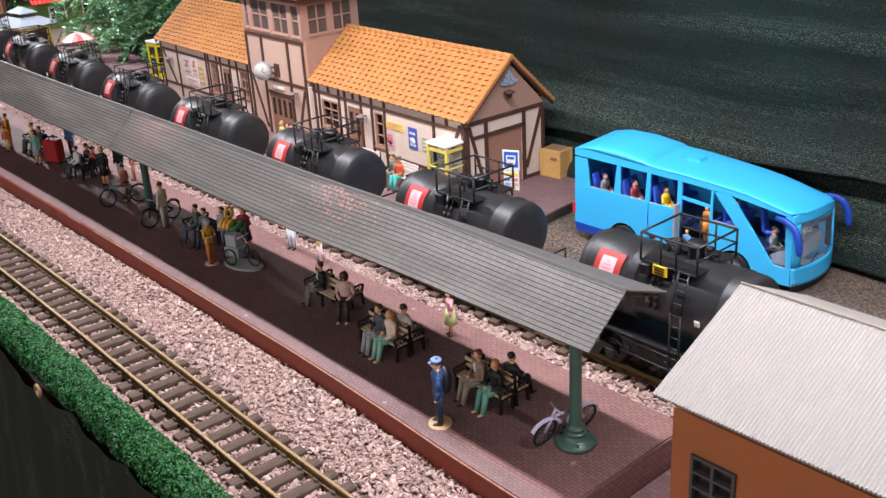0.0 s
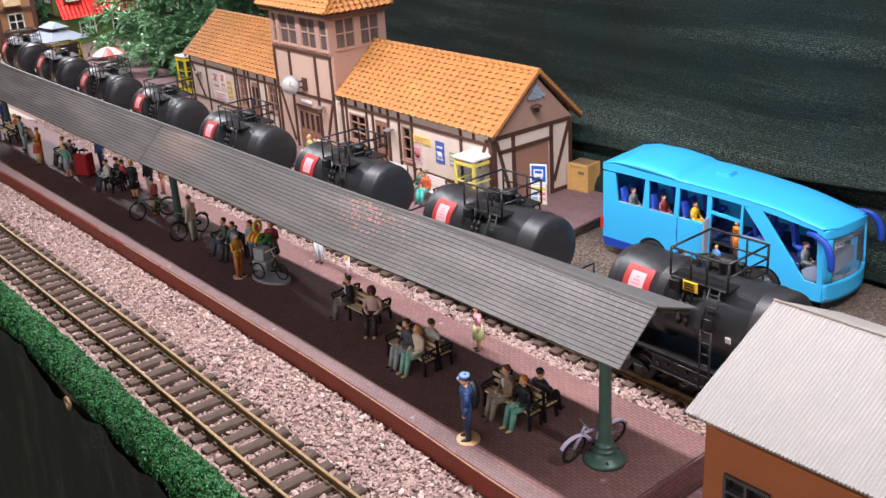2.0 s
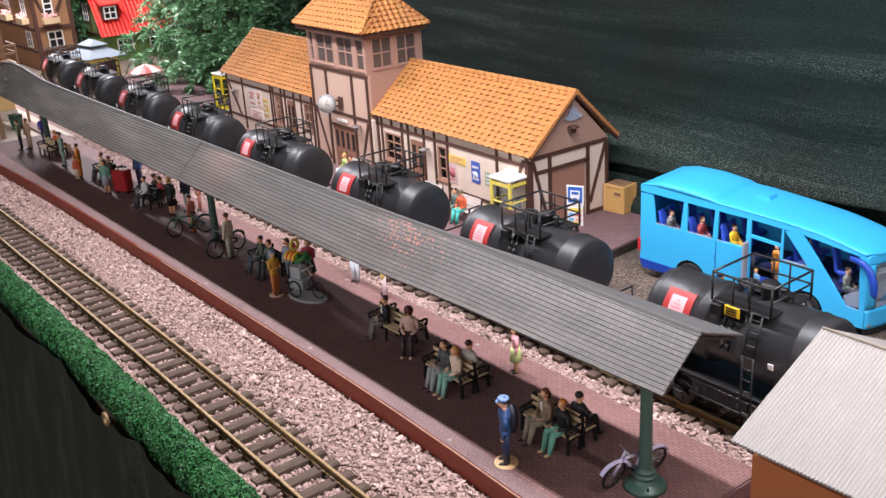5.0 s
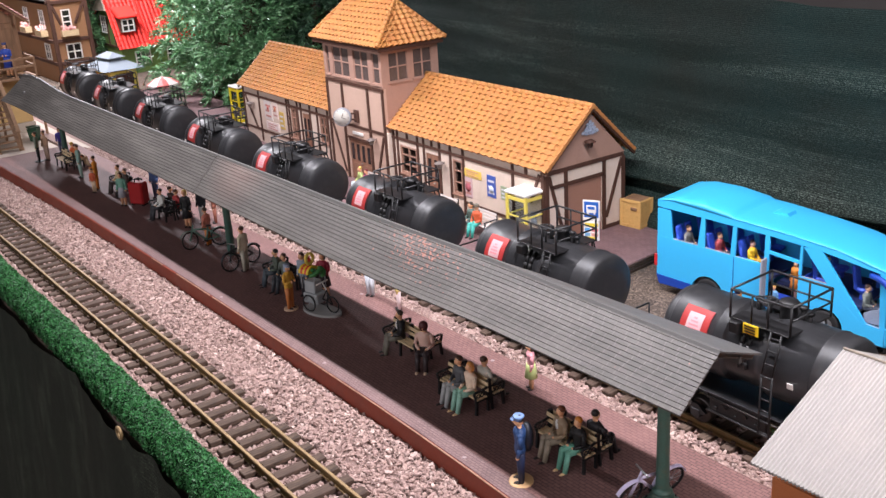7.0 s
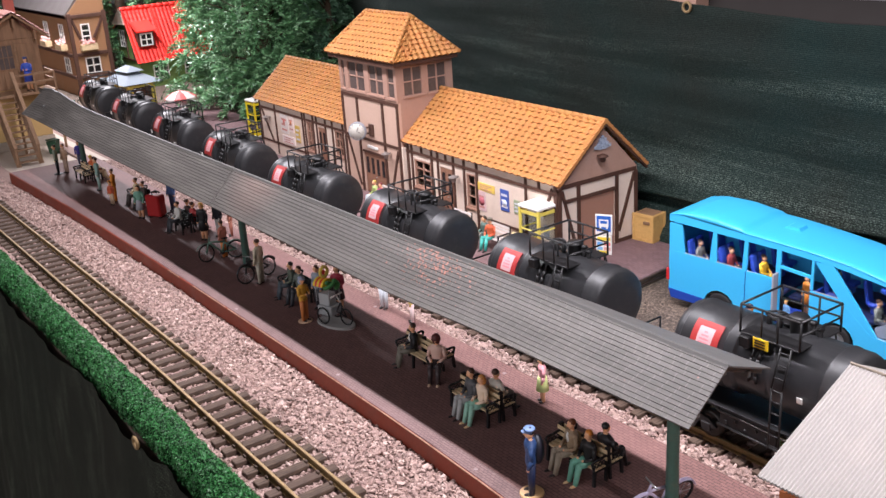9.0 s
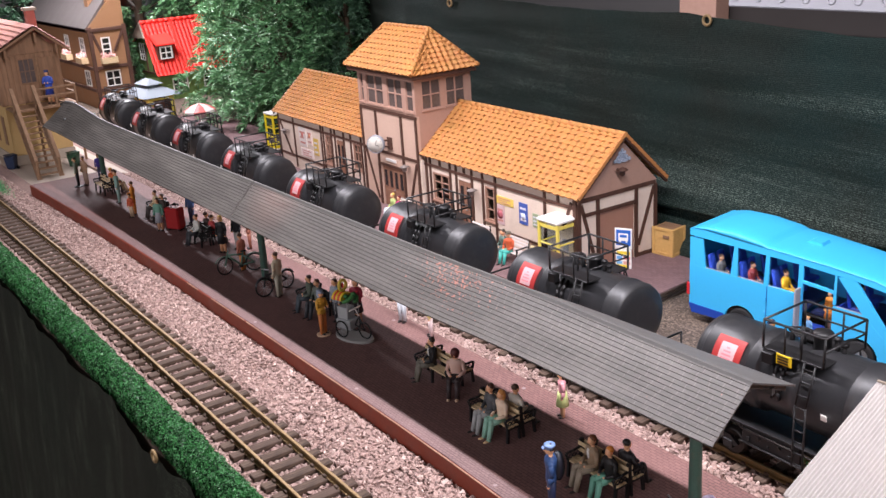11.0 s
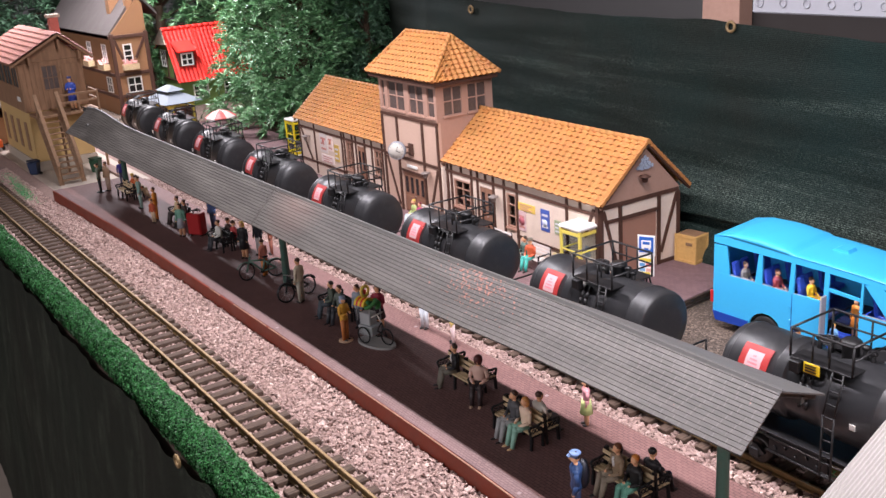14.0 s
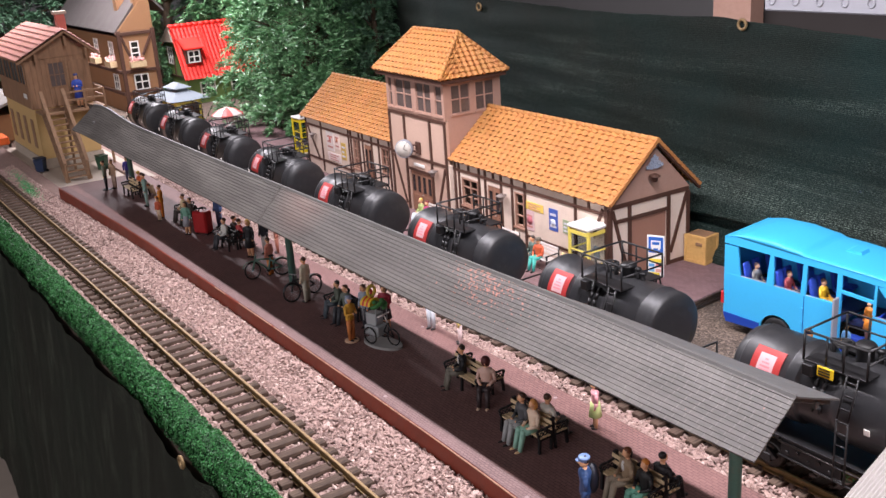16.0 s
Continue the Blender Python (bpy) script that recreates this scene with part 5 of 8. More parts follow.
st_box("sign_board", M["white_plastic"], -0.575, -0.535, TV0 - 0.003, TV0 - 0.0008, 0.0975, 0.1035, label="small white name board, writing too small to read")
# tower roof: hipped
E0, E1, F0, F1 = TU0 - 0.018, TU1 + 0.022, TV0 - 0.02, TV1 + 0.006
ZTE, ZTR = 0.285, 0.360
RA, RB, RM = -0.645, -0.481, 0.053
roof_slope("roof_slope", st, ((E0, F0, ZTE), (E1, F0, ZTE), (RA, RM, ZTR), (RB, RM, ZTR)), 18, 9, M["tiles"])
roof_slope("roof_slope", st, ((E0, F1, ZTE), (E1, F1, ZTE), (RA, RM, ZTR), (RB, RM, ZTR)), 18, 9, M["tiles"])
roof_slope("roof_slope", st, ((E1, F0, ZTE), (E1, F1, ZTE), (RB, RM - 0.001, ZTR), (RB, RM + 0.001, ZTR)), 12, 9, M["tiles"])
roof_slope("roof_slope", st, ((E0, F0, ZTE), (E0, F1, ZTE), (RA, RM - 0.001, ZTR), (RA, RM + 0.001, ZTR)), 12, 9, M["tiles"])
for a, b in (((E0, F0, ZTE + 0.002), (RA, RM, ZTR + 0.002)), ((E1, F0, ZTE + 0.002), (RB, RM, ZTR + 0.002)), ((E1, F1, ZTE + 0.002), (RB, RM, ZTR + 0.002)), ((E0, F1, ZTE + 0.002), (RA, RM, ZTR + 0.002)), ((RA, RM, ZTR + 0.002), (RB, RM, ZTR + 0.002))):
    ridge_tiles(st, a, b, 11, 0.0036, M["tiles"], "hip_tiles")
bm = bmesh.new()
box(bm, E0 + 0.004, E1 - 0.004, F0 + 0.004, F1 - 0.004, TW + 0.0002, ZTE - 0.002)
part("soffit", bm, M["timber"], st)
# clock on a bracket, turned towards the near end of the platform
bm = bmesh.new()
lathe(bm, [(0.0, -0.005), (0.0165, -0.005), (0.0172, -0.006), (0.0185, -0.005), (0.0185, 0.003), (0.0165, 0.005), (0.0, 0.005)], 32, axis="y")
clk = part("clock", bm, M["grey_plastic"], st, "round off-white station clock on an iron bracket")
clk.location, clk.rotation_euler = (-0.571, -0.033, 0.1365), (0, 0, math.radians(38))
bm = bmesh.new()
lathe(bm, [(0.0, -0.0062), (0.0165, -0.0062), (0.0165, -0.0052), (0.0, -0.0052)], 32, axis="y")
part("clock_face", bm, cloth(196, 190, 180), clk)
bm = bmesh.new()
bar(bm, (0, -0.0066, 0), (0.004, -0.0066, 0.009), 0.001, 0.0005, up=(0, 1, 0))
bar(bm, (0, -0.0066, 0), (0.0085, -0.0066, -0.003), 0.0009, 0.0005, up=(0, 1, 0))
for a in range(12):
    c, s = math.cos(a * math.pi / 6), math.sin(a * math.pi / 6)
    bar(bm, (0.0137 * c, -0.0065, 0.0137 * s), (0.0155 * c, -0.0065, 0.0155 * s), 0.0007, 0.0004, up=(0, 1, 0))
part("clock_hand", bm, cloth(70, 62, 58), clk)
bm = bmesh.new()
for dz in (-0.006, 0.006):
    bar(bm, (-0.566, -0.029, 0.1365 + dz), (-0.553, TV0, 0.1365 + dz), 0.003, 0.003)
bbox(bm, -0.562, -0.546, TV0 - 0.004, TV0 - 0.0005, 0.124, 0.149, 0.0006)
part("clock_bracket", bm, M["timber"], st)

# ---------------------------------------------------------------- station pavement
bm = bmesh.new()
prism(bm, [(-2.6, 0.482), (-0.52, 0.482), (-0.452, 0.600), (-0.470, 0.842), (-2.6, 0.842)], "z", 0.0, ZS)
bmesh.ops.bevel(bm, geom=[e for e in bm.edges if e.calc_length() > 0.05], offset=0.001, segments=1, affect="EDGES")
pv = solo("station_pavement", bm, M["station_pavers"], "raised plum-coloured paved forecourt of the station", "pavement", kind="structure")
bm = bmesh.new()
for z in (0.004, 0.0095, 0.0145):
    prism(bm, [(-0.5195, 0.4815), (-0.4515, 0.6), (-0.4695, 0.842), (-0.468, 0.842), (-0.45, 0.6), (-0.5185, 0.4805)], "z", z - 0.0018, z + 0.0018)
part("edge_course", bm, M["sleeper"], pv, "weathered dark edging boards of the step")
bm = bmesh.new()
for v in (0.0, 0.055, 0.11):
    bar(bm, (-1.9, 0.53 + v, ZS + 0.0002), (-0.56, 0.5 + v, ZS + 0.0002), 0.0012, 0.0008)
part("paving_joint", bm, M["timber"], pv)


# ---------------------------------------------------------------- brown shed
shed = thing("goods_shed", (0.149, 0.143, 0), "brown shed with a pale corrugated sheet roof", "shed")
SL, SW, SE, SR = 0.5, 0.215, 0.193, 0.243
bm = bmesh.new()
for a, b, z0, z1 in ((0.011, 0.029, 0.0, SE - 0.012), (0.029, 0.066, 0.0, 0.108), (0.029, 0.066, 0.150, SE - 0.012), (0.066, SL - 0.01, 0.0, SE - 0.012)):
    box(bm, a, b, 0.011, 0.017, z0, z1)
part("front_wall", bm, M["shed_wall"], shed, "plain brown plastered wall")
bm = bmesh.new()
prism(bm, [(0.0172, 0.0), (SW - 0.0172, 0.0), (SW - 0.0172, SE - 0.012), (SW / 2, SR - 0.008), (0.0172, SE - 0.012)], "x", 0.011, 0.017)
part("gable_wall", bm, M["shed_wall"], shed)
bm = bmesh.new()
prism(bm, [(0.0172, 0.0), (SW - 0.0172, 0.0), (SW - 0.0172, SE - 0.012), (SW / 2, SR - 0.008), (0.0172, SE - 0.012)], "x", SL - 0.017, SL - 0.0105)
part("gable_wall", bm, M["shed_wall"], shed)
bm = bmesh.new()
box(bm, 0.011, SL - 0.01, SW - 0.017, SW - 0.011, 0.0, SE - 0.012)
part("rear_wall", bm, M["shed_wall"], shed)
win = new("window")
win.parent = shed
bm = bmesh.new()
for a, b, z0, z1 in ((0.029, 0.0315, 0.108, 0.150), (0.0635, 0.066, 0.108, 0.150), (0.0315, 0.0635, 0.108, 0.1105), (0.0315, 0.0635, 0.1475, 0.150), (0.0463, 0.0487, 0.1105, 0.1475), (0.0315, 0.0463, 0.122, 0.124), (0.0487, 0.0635, 0.122, 0.124), (0.0315, 0.0463, 0.135, 0.137), (0.0487, 0.0635, 0.135, 0.137)):
    box(bm, a, b, 0.0085, 0.0135, z0, z1)
part("window_frame", bm, M["roof_dark"], win, "dark grey window frame")
bm = bmesh.new()
box(bm, 0.030, 0.065, 0.0138, 0.0146, 0.109, 0.149)
part("pane", bm, M["glass_dark"], win)


def corrugated(name, y0, z0, y1, z1, pitch=0.0029):
    n = int(SL / pitch * 6)

    def f(u, v):
        x = SL * u
        d = 0.0006 * math.sin(x / pitch * 2 * math.pi)
        return (x, y0 + (y1 - y0) * v, z0 + (z1 - z0) * v + d)

    vs, fs = sheet(f, n, 2)
    k = len(vs)
    vs2 = [(a, b, c - 0.0016) for a, b, c in vs]
    fs2 = [tuple(i + k for i in q[::-1]) for q in fs]
    rim = [(i, i + 1, i + 1 + k, i + k) for i in range(n)]
    rim += [(j * (n + 1), (j + 1) * (n + 1), (j + 1) * (n + 1) + k, j * (n + 1) + k) for j in range(2)]
    return raw(name, vs + vs2, fs + fs2 + rim, M["shed_roof"], "", parent=shed)


corrugated("roof_sheet", 0.0, SE, SW / 2, SR)
corrugated("roof_sheet", SW, SE, SW / 2 + 0.0005, SR)
bm = bmesh.new()
limb(bm, (0.0, SW / 2, SR + 0.0004), (SL, SW / 2, SR + 0.0002), 0.0011, n=8)
part("ridge_cap", bm, cloth(132, 120, 106), shed, "thin grey-brown ridge capping")


# ---------------------------------------------------------------- coach
BL, BW = 0.345, 0.104
bus = thing("coach", (-0.386, 0.667, 0.002), "sky-blue toy coach with an open middle door and seated figurines", "bus", rz=0.1)


def roof_side(x):
    """Height of the roof's edge along the coach."""
    return float(np.interp(x, (0, 0.02, 0.12, 0.21, 0.27, 0.3295), (0.141, 0.143, 0.136, 0.130, 0.1235, 0.109)))


def crown(x):
    return float(np.interp(x, (0, 0.03, 0.075, 0.1165, 0.1205, 0.17, 0.25, 0.29, 0.327, 0.338, 0.345), (0.141, 0.1495, 0.1505, 0.1445, 0.1405, 0.1385, 0.1325, 0.1265, 0.1185, 0.1142, 0.1105)))


def far_drop(x):
    """The roof leans down a little towards the far front corner."""
    return float(np.interp(x, (0.15, 0.33), (0.0, 0.008)))


def bus_side(name, y0, y1, near):
    """A side wall: skirt, sill panel, pillars and header as one moulded shell with window openings."""
    bm = bmesh.new()
    arch = lambda c: [(c + 0.0255 * math.cos(math.radians(a)), 0.018 + 0.0255 * math.sin(math.radians(a))) for a in range(180, -1, -20)]
    low = [(0.0, 0.026), (0.006, 0.017), (0.0585, 0.016)] + arch(0.084) + ([(0.1095, 0.015), (0.174, 0.014), (0.174, 0.082), (0.0, 0.087)] if near else [(0.1095, 0.015), (0.229, 0.013)] + arch(0.2545) + [(0.28, 0.013), (0.341, 0.013), (0.3412, 0.035), (0.3, 0.04), (0.258, 0.076), (0.174, 0.082), (0.0, 0.087)])
    prism(bm, low, "y", y0, y1)
    part(name, bm, M["bus_blue"], bus)
    inner = (y0 + 0.0003, y1 - 0.0003)

    def piece(kind, pts, span=inner):
        b = bmesh.new()
        prism(b, pts, "y", *span)
        part(kind, b, M["bus_blue"], bus)

    if near:
        piece("side_panel", [(0.217, 0.013), (0.229, 0.013)] + arch(0.2545) + [(0.28, 0.013), (0.332, 0.013), (0.3322, 0.035), (0.300, 0.038), (0.258, 0.076), (0.217, 0.078)], (y0, y1))
    piece("header", [(0.0, 0.131), (0.17, 0.124), (0.245, 0.119), (0.3285, 0.1055 if near else 0.096)] + [(x, roof_side(x) - (0 if near else far_drop(x) + 0.001)) for x in (0.3285, 0.27, 0.21, 0.12, 0.02, 0.0)], (y0, y1))
    for a0, a1, b0, b1 in ((0.0, 0.026, 0.0, 0.021), (0.0665, 0.0775, 0.0715, 0.0772), (0.1175, 0.1245, 0.1205, 0.1262), (0.1675, 0.1742, 0.1682, 0.1745), (0.2165, 0.2202, 0.218, 0.2208)):
        zl = 0.08 if a0 > 0.1 else 0.084
        piece("pillar", [(a0, zl), (a1, zl), (b1, 0.128), (b0, 0.128)])
    piece("pillar", [(0.258, 0.074), (0.302, 0.036), (0.309, 0.036), (0.2445, 0.121), (0.2215, 0.119)])
    piece("pillar", [(0.3255, 0.034), (0.3322, 0.034), (0.3305, 0.07), (0.3285, 0.107), (0.3205, 0.1065)])
    if near:
        piece("door_header", [(0.1742, 0.099), (0.2185, 0.0945), (0.2185, 0.0985), (0.1742, 0.103)])


bus_side("side_panel", 0.0, 0.004, True)
bus_side("side_panel", BW - 0.004, BW, False)


def bus_roof(u, v):
    x = (0.3405 + 0.009 * v) * u
    x -= 0.012 * max(0.0, u - 0.8) / 0.2 * abs(math.cos(math.pi * v)) ** 2.2
    a = math.pi * v
    c, e = crown(x), roof_side(min(x, 0.3295))
    y = BW / 2 - (BW / 2 + 0.0006) * math.copysign(abs(math.cos(a)) ** 0.75, math.cos(a))
    boxy = float(np.interp(x, (0.0, 0.06, 0.116, 0.121), (0.32, 0.34, 0.5, 0.75)))
    return (x, y, min(e, c) + max(0.0, c - e) * math.sin(a) ** boxy - far_drop(x) * v + (0.0007 if 0.118 < x < 0.121 else 0))


vs, fs = sheet(bus_roof, 90, 40)
rf = raw("roof", vs, fs, M["bus_blue"], "", parent=bus, smooth=True)
sol = rf.modifiers.new("thick", "SOLIDIFY")
sol.thickness, sol.offset = 0.0025, -1
bm = bmesh.new()
prism(bm, [(0.150, 0.1385), (0.158, 0.1425), (0.173, 0.1415), (0.176, 0.1365), (0.150, 0.1365)], "y", 0.046, 0.066)
part("roof_hatch", bm, M["bus_blue"], bus)
# front and rear
def nose(v, z, inset=0.0):
    """The bowed front: v across from the near side, z up."""
    x = 0.3325 + 0.0115 * (1 - abs(2 * v - 1) ** 2.2) - 0.004 * max(0.0, (z - 0.035) / 0.07) - inset
    return (x + 0.009 * v, 0.0004 + (BW - 0.0008) * v, z)


def nose_piece(name, v0, v1, z0, z1, mat, label="", inset=0.0, thick=0.0022, nu=18):
    vs, fs = sheet(lambda u, w: nose(v0 + (v1 - v0) * u, z0 + (z1(v0 + (v1 - v0) * u) - z0 if callable(z1) else z1 - z0) * w, inset), nu, 6)
    ob = raw(name, vs, fs, mat, label, parent=bus, smooth=True)
    m = ob.modifiers.new("thick", "SOLIDIFY")
    m.thickness, m.offset = thick, 1
    return ob


def lip(v):
    """Where the front meets the roof's edge."""
    return 0.1075 - 0.007 * v + 0.0075 * math.sin(math.pi * min(1, max(0, v))) ** 0.7


nose_piece("front_panel", 0.0, 1.0, 0.0125, 0.038, M["bus_blue"])
nose_piece("front_pillar", 0.0, 0.115, 0.0382, 0.0965, M["bus_blue"], nu=3)
nose_piece("front_pillar", 0.95, 1.0, 0.0382, 0.0965, M["bus_blue"], nu=3)
nose_piece("front_header", 0.0, 1.0, 0.0967, lip, M["bus_blue"])
p = nose_piece("windscreen", 0.116, 0.949, 0.0384, 0.0963, M["clear_plastic"], inset=0.0006, thick=0.0009)
p.visible_shadow = False
nose_piece("bumper", 0.02, 0.98, 0.004, 0.0122, M["rubber"], inset=0.002)
for v in (0.07, 0.93):
    bm = bmesh.new()
    ell(bm, nose(v, 0.0165), (0.003, 0.0055, 0.003), 0, 12, 7)
    part("headlight", bm, M["chrome"], bus)
for v in (0.3, 0.62):
    bm = bmesh.new()
    strip(bm, [Vector(nose(v + 0.012 * k, 0.0395 + 0.001 * k)) + Vector((0.0008, 0, 0)) for k in range(12)], 0.0008, 0.0008, across=(1, 0, 0.2))
    part("wiper", bm, M["rubber"], bus)
bm = bmesh.new()
prism(bm, [(0.002, 0.02), (-0.003, 0.03), (0.0, 0.09), (0.007, 0.144), (0.0105, 0.144), (0.006, 0.09), (0.006, 0.02)], "y", 0.0042, BW - 0.0042)
part("rear_panel", bm, M["bus_blue"], bus)
bm = bmesh.new()
bbox(bm, -0.0045, 0.0008, -0.0008, 0.004, 0.04, 0.058, 0.0006)
part("tail_light", bm, cloth(190, 40, 44), bus)
for y0, y1, cuts in ((-0.0012, 0.0, ((0.0, 0.058), (0.110, 0.174))), (BW, BW + 0.0012, ((0.0, 0.058), (0.110, 0.228)))):
    for a, b in cuts:
        bm = bmesh.new()
        prism(bm, [(a + (0.005 if a == 0 else 0), 0.0145), (b, 0.0145), (b, 0.0255), (a, 0.028)], "y", y0, y1)
        part("skirt", bm, M["bus_dark"], bus, "dark blue lower skirt")
# glazing on both sides
PANES = (((0.021, 0.130), (0.0715, 0.128), (0.0665, 0.0865), (0.026, 0.0875)), ((0.0772, 0.128), (0.1205, 0.1258), (0.1175, 0.0845), (0.0778, 0.086)), ((0.1262, 0.1255), (0.1682, 0.1238), (0.1675, 0.081), (0.1245, 0.084)),
         ((0.1745, 0.123), (0.218, 0.1185), (0.2175, 0.0985), (0.1742, 0.103)), ((0.2208, 0.1165), (0.2225, 0.1165), (0.257, 0.0775), (0.2205, 0.079)), ((0.2445, 0.1195), (0.3205, 0.107), (0.3255, 0.036), (0.308, 0.037)))
for y in (0.0016, BW - 0.0024):
    for q in PANES:
        bm = bmesh.new()
        prism(bm, list(q), "y", y, y + 0.0008)
        p = part("pane", bm, M["bus_glass"], bus)
        p.visible_shadow = False
for xa, xb, za, zb in ((0.0265, 0.066, 0.0868, 0.0863), (0.078, 0.117, 0.0856, 0.0842), (0.125, 0.167, 0.0836, 0.0808), (0.2215, 0.256, 0.0786, 0.0772), (0.3085, 0.325, 0.0368, 0.0358)):
    bm = bmesh.new()
    bar(bm, (xa, 0.0014, za), (xb, 0.0014, zb), 0.0016, 0.0009)
    part("window_ledge", bm, M["grey_plastic"], bus, "pale moulded lower edge of a window")
# inside
bm = bmesh.new()
bbox(bm, 0.006, 0.172, 0.0045, BW - 0.0045, 0.055, 0.059, 0.0004)
bbox(bm, 0.219, 0.30, 0.0045, BW - 0.0045, 0.052, 0.056, 0.0004)
bbox(bm, 0.172, 0.219, 0.03, BW - 0.0045, 0.046, 0.05, 0.0004)
part("deck", bm, M["bus_inner"], bus)
bm = bmesh.new()
bbox(bm, 0.172, 0.219, 0.0045, 0.03, 0.0145, 0.02, 0.0004), bbox(bm, 0.172, 0.219, 0.018, 0.03, 0.02, 0.034, 0.0004)
bbox(bm, 0.218, 0.2205, 0.0045, 0.034, 0.02, 0.075, 0.0004)
part("stairwell", bm, M["bus_seat"], bus)
bm = bmesh.new()
prism(bm, [(0.176, 0.0125), (0.214, 0.0115), (0.214, 0.014), (0.176, 0.015)], "y", -0.03, -0.001)
part("boarding_ramp", bm, M["grey_plastic"], bus, "grey fold-out boarding step")
bm = bmesh.new()
bbox(bm, 0.1705, 0.1735, -0.014, -0.0015, 0.032, 0.094, 0.0008)
part("door_leaf", bm, M["grey_plastic"], bus, "grey open swing door leaf")
for xa in (0.1235, 0.1705):
    bm = bmesh.new()
    box(bm, xa - 0.0004, xa + 0.0004, -0.0004, 0.0, 0.0265, 0.083)
    part("panel_seam", bm, M["bus_dark"], bus)
for za in (0.043, 0.062):
    bm = bmesh.new()
    bbox(bm, 0.1205, 0.1232, -0.0014, 0.0002, za - 0.003, za + 0.003, 0.0004)
    part("hinge", bm, M["bus_blue"], bus)
bm = bmesh.new()
prism(bm, [(0.330, 0.037), (0.304, 0.037), (0.302, 0.048), (0.314, 0.056), (0.3295, 0.060)], "y", 0.006, BW - 0.006)
dash = part("dashboard", bm, M["grey_plastic"], bus)
bm = bmesh.new()
torus(bm, (0.314, 0.074, 0.064), 0.0105, 0.0011, "z", 22, 5)
limb(bm, (0.314, 0.074, 0.0645), (0.317, 0.074, 0.052), 0.0015, n=6)
limb(bm, (0.304, 0.074, 0.064), (0.324, 0.074, 0.064), 0.0009, n=5)
part("steering_wheel", bm, M["white_plastic"], dash)


def seat_mesh():
    bm = bmesh.new()
    bbox(bm, -0.007, 0.009, -0.0085, 0.0085, 0.010, 0.0165, 0.002)
    t = bmesh.new()
    bbox(t, -0.0025, 0.0025, -0.0085, 0.0085, 0.0, 0.033, 0.0022)
    merge(bm, t, pose(-0.0075, 0, 0.012, 0, -10, 0))
    bbox(bm, -0.004, 0.004, -0.004, 0.004, 0.0, 0.0105, 0.0005)
    return mesh_of("seat", bm, M["bus_seat"])


sm = seat_mesh()
for x in (0.038, 0.088, 0.138):
    for y in (0.016, 0.037, 0.070, 0.090):
        share("seat", sm, bus, (x, y, 0.059))
for x in (0.236, 0.29):
    share("seat", sm, bus, (x, 0.03, 0.056))
    share("seat", sm, bus, (x, 0.078, 0.056))
for x in (0.084, 0.2545):
    for s, y in ((1, 0.0075), (-1, BW - 0.0075)):
        bm = bmesh.new()
        lathe(bm, [(0.0125, -0.007), (0.0185, -0.0072), (0.0205, -0.0055), (0.0208, 0.0), (0.0205, 0.0055), (0.0185, 0.0072), (0.0125, 0.007)], 28, axis="y")
        wh = part("wheel", bm, M["rubber"], bus)
        wh.location = (x, y, 0.0188)
        bm = bmesh.new()
        lathe(bm, [(0.0, -s * 0.0062), (0.004, -s * 0.0066), (0.0055, -s * 0.0048), (0.0105, -s * 0.0042), (0.0128, -s * 0.0068), (0.013, 0.0)], 24, axis="y")
        for k in range(8):
            c, q = math.cos(k * 0.785), math.sin(k * 0.785)
            limb(bm, (0.0075 * c, -s * 0.0044, 0.0075 * q), (0.0075 * c, -s * 0.0058, 0.0075 * q), 0.0009, n=5)
        part("rim", bm, M["chrome"], wh)
for y, s in ((0.0, -1), (BW, 1)):
    bm = bmesh.new()
    dx = 0.009 if s > 0 else 0.0
    path = [Vector((0.309 + dx, y - s * 0.001, 0.1015)), Vector((0.324 + dx, y + s * 0.0065, 0.1025)), Vector((0.337 + dx, y + s * 0.0105, 0.0965)), Vector((0.3445 + dx, y + s * 0.0125, 0.083)), Vector((0.3475 + dx, y + s * 0.0125, 0.063))]
    rings = []
    for k in range(21):
        u = k / 20 * 4
        i = min(3, int(u))
        f = u - i
        p0, p1, p2, p3 = path[max(0, i - 1)], path[i], path[i + 1], path[min(4, i + 2)]
        c = 0.5 * (2 * p1 + (p2 - p0) * f + (2 * p0 - 5 * p1 + 4 * p2 - p3) * f * f + (3 * p1 - p0 - 3 * p2 + p3) * f ** 3)
        tan = ((p2 - p0) * 0.5 * (1 - f) + (p3 - p1) * 0.5 * f).normalized()
        wide = float(np.interp(k, (0, 3, 10, 16, 19, 20), (0.0034, 0.0038, 0.0046, 0.0052, 0.0042, 0.0016)))
        e1 = Vector((0, 1, 0)).cross(tan).normalized()
        e2 = tan.cross(e1)
        rings.append([bm.verts.new(c + e1 * wide * math.cos(h * math.pi / 6) + e2 * wide * 0.72 * math.sin(h * math.pi / 6)) for h in range(12)])
    for p, q in zip(rings, rings[1:]):
        for h in range(12):
            bm.faces.new((p[h], p[h - 1], q[h - 1], q[h])).smooth = True
    bm.faces.new(rings[0]), bm.faces.new(rings[-1][::-1])
    bmesh.ops.recalc_face_normals(bm, faces=bm.faces[:])
    part("wing_mirror", bm, M["bus_dark"], bus, "dark blue drooping wing mirror")


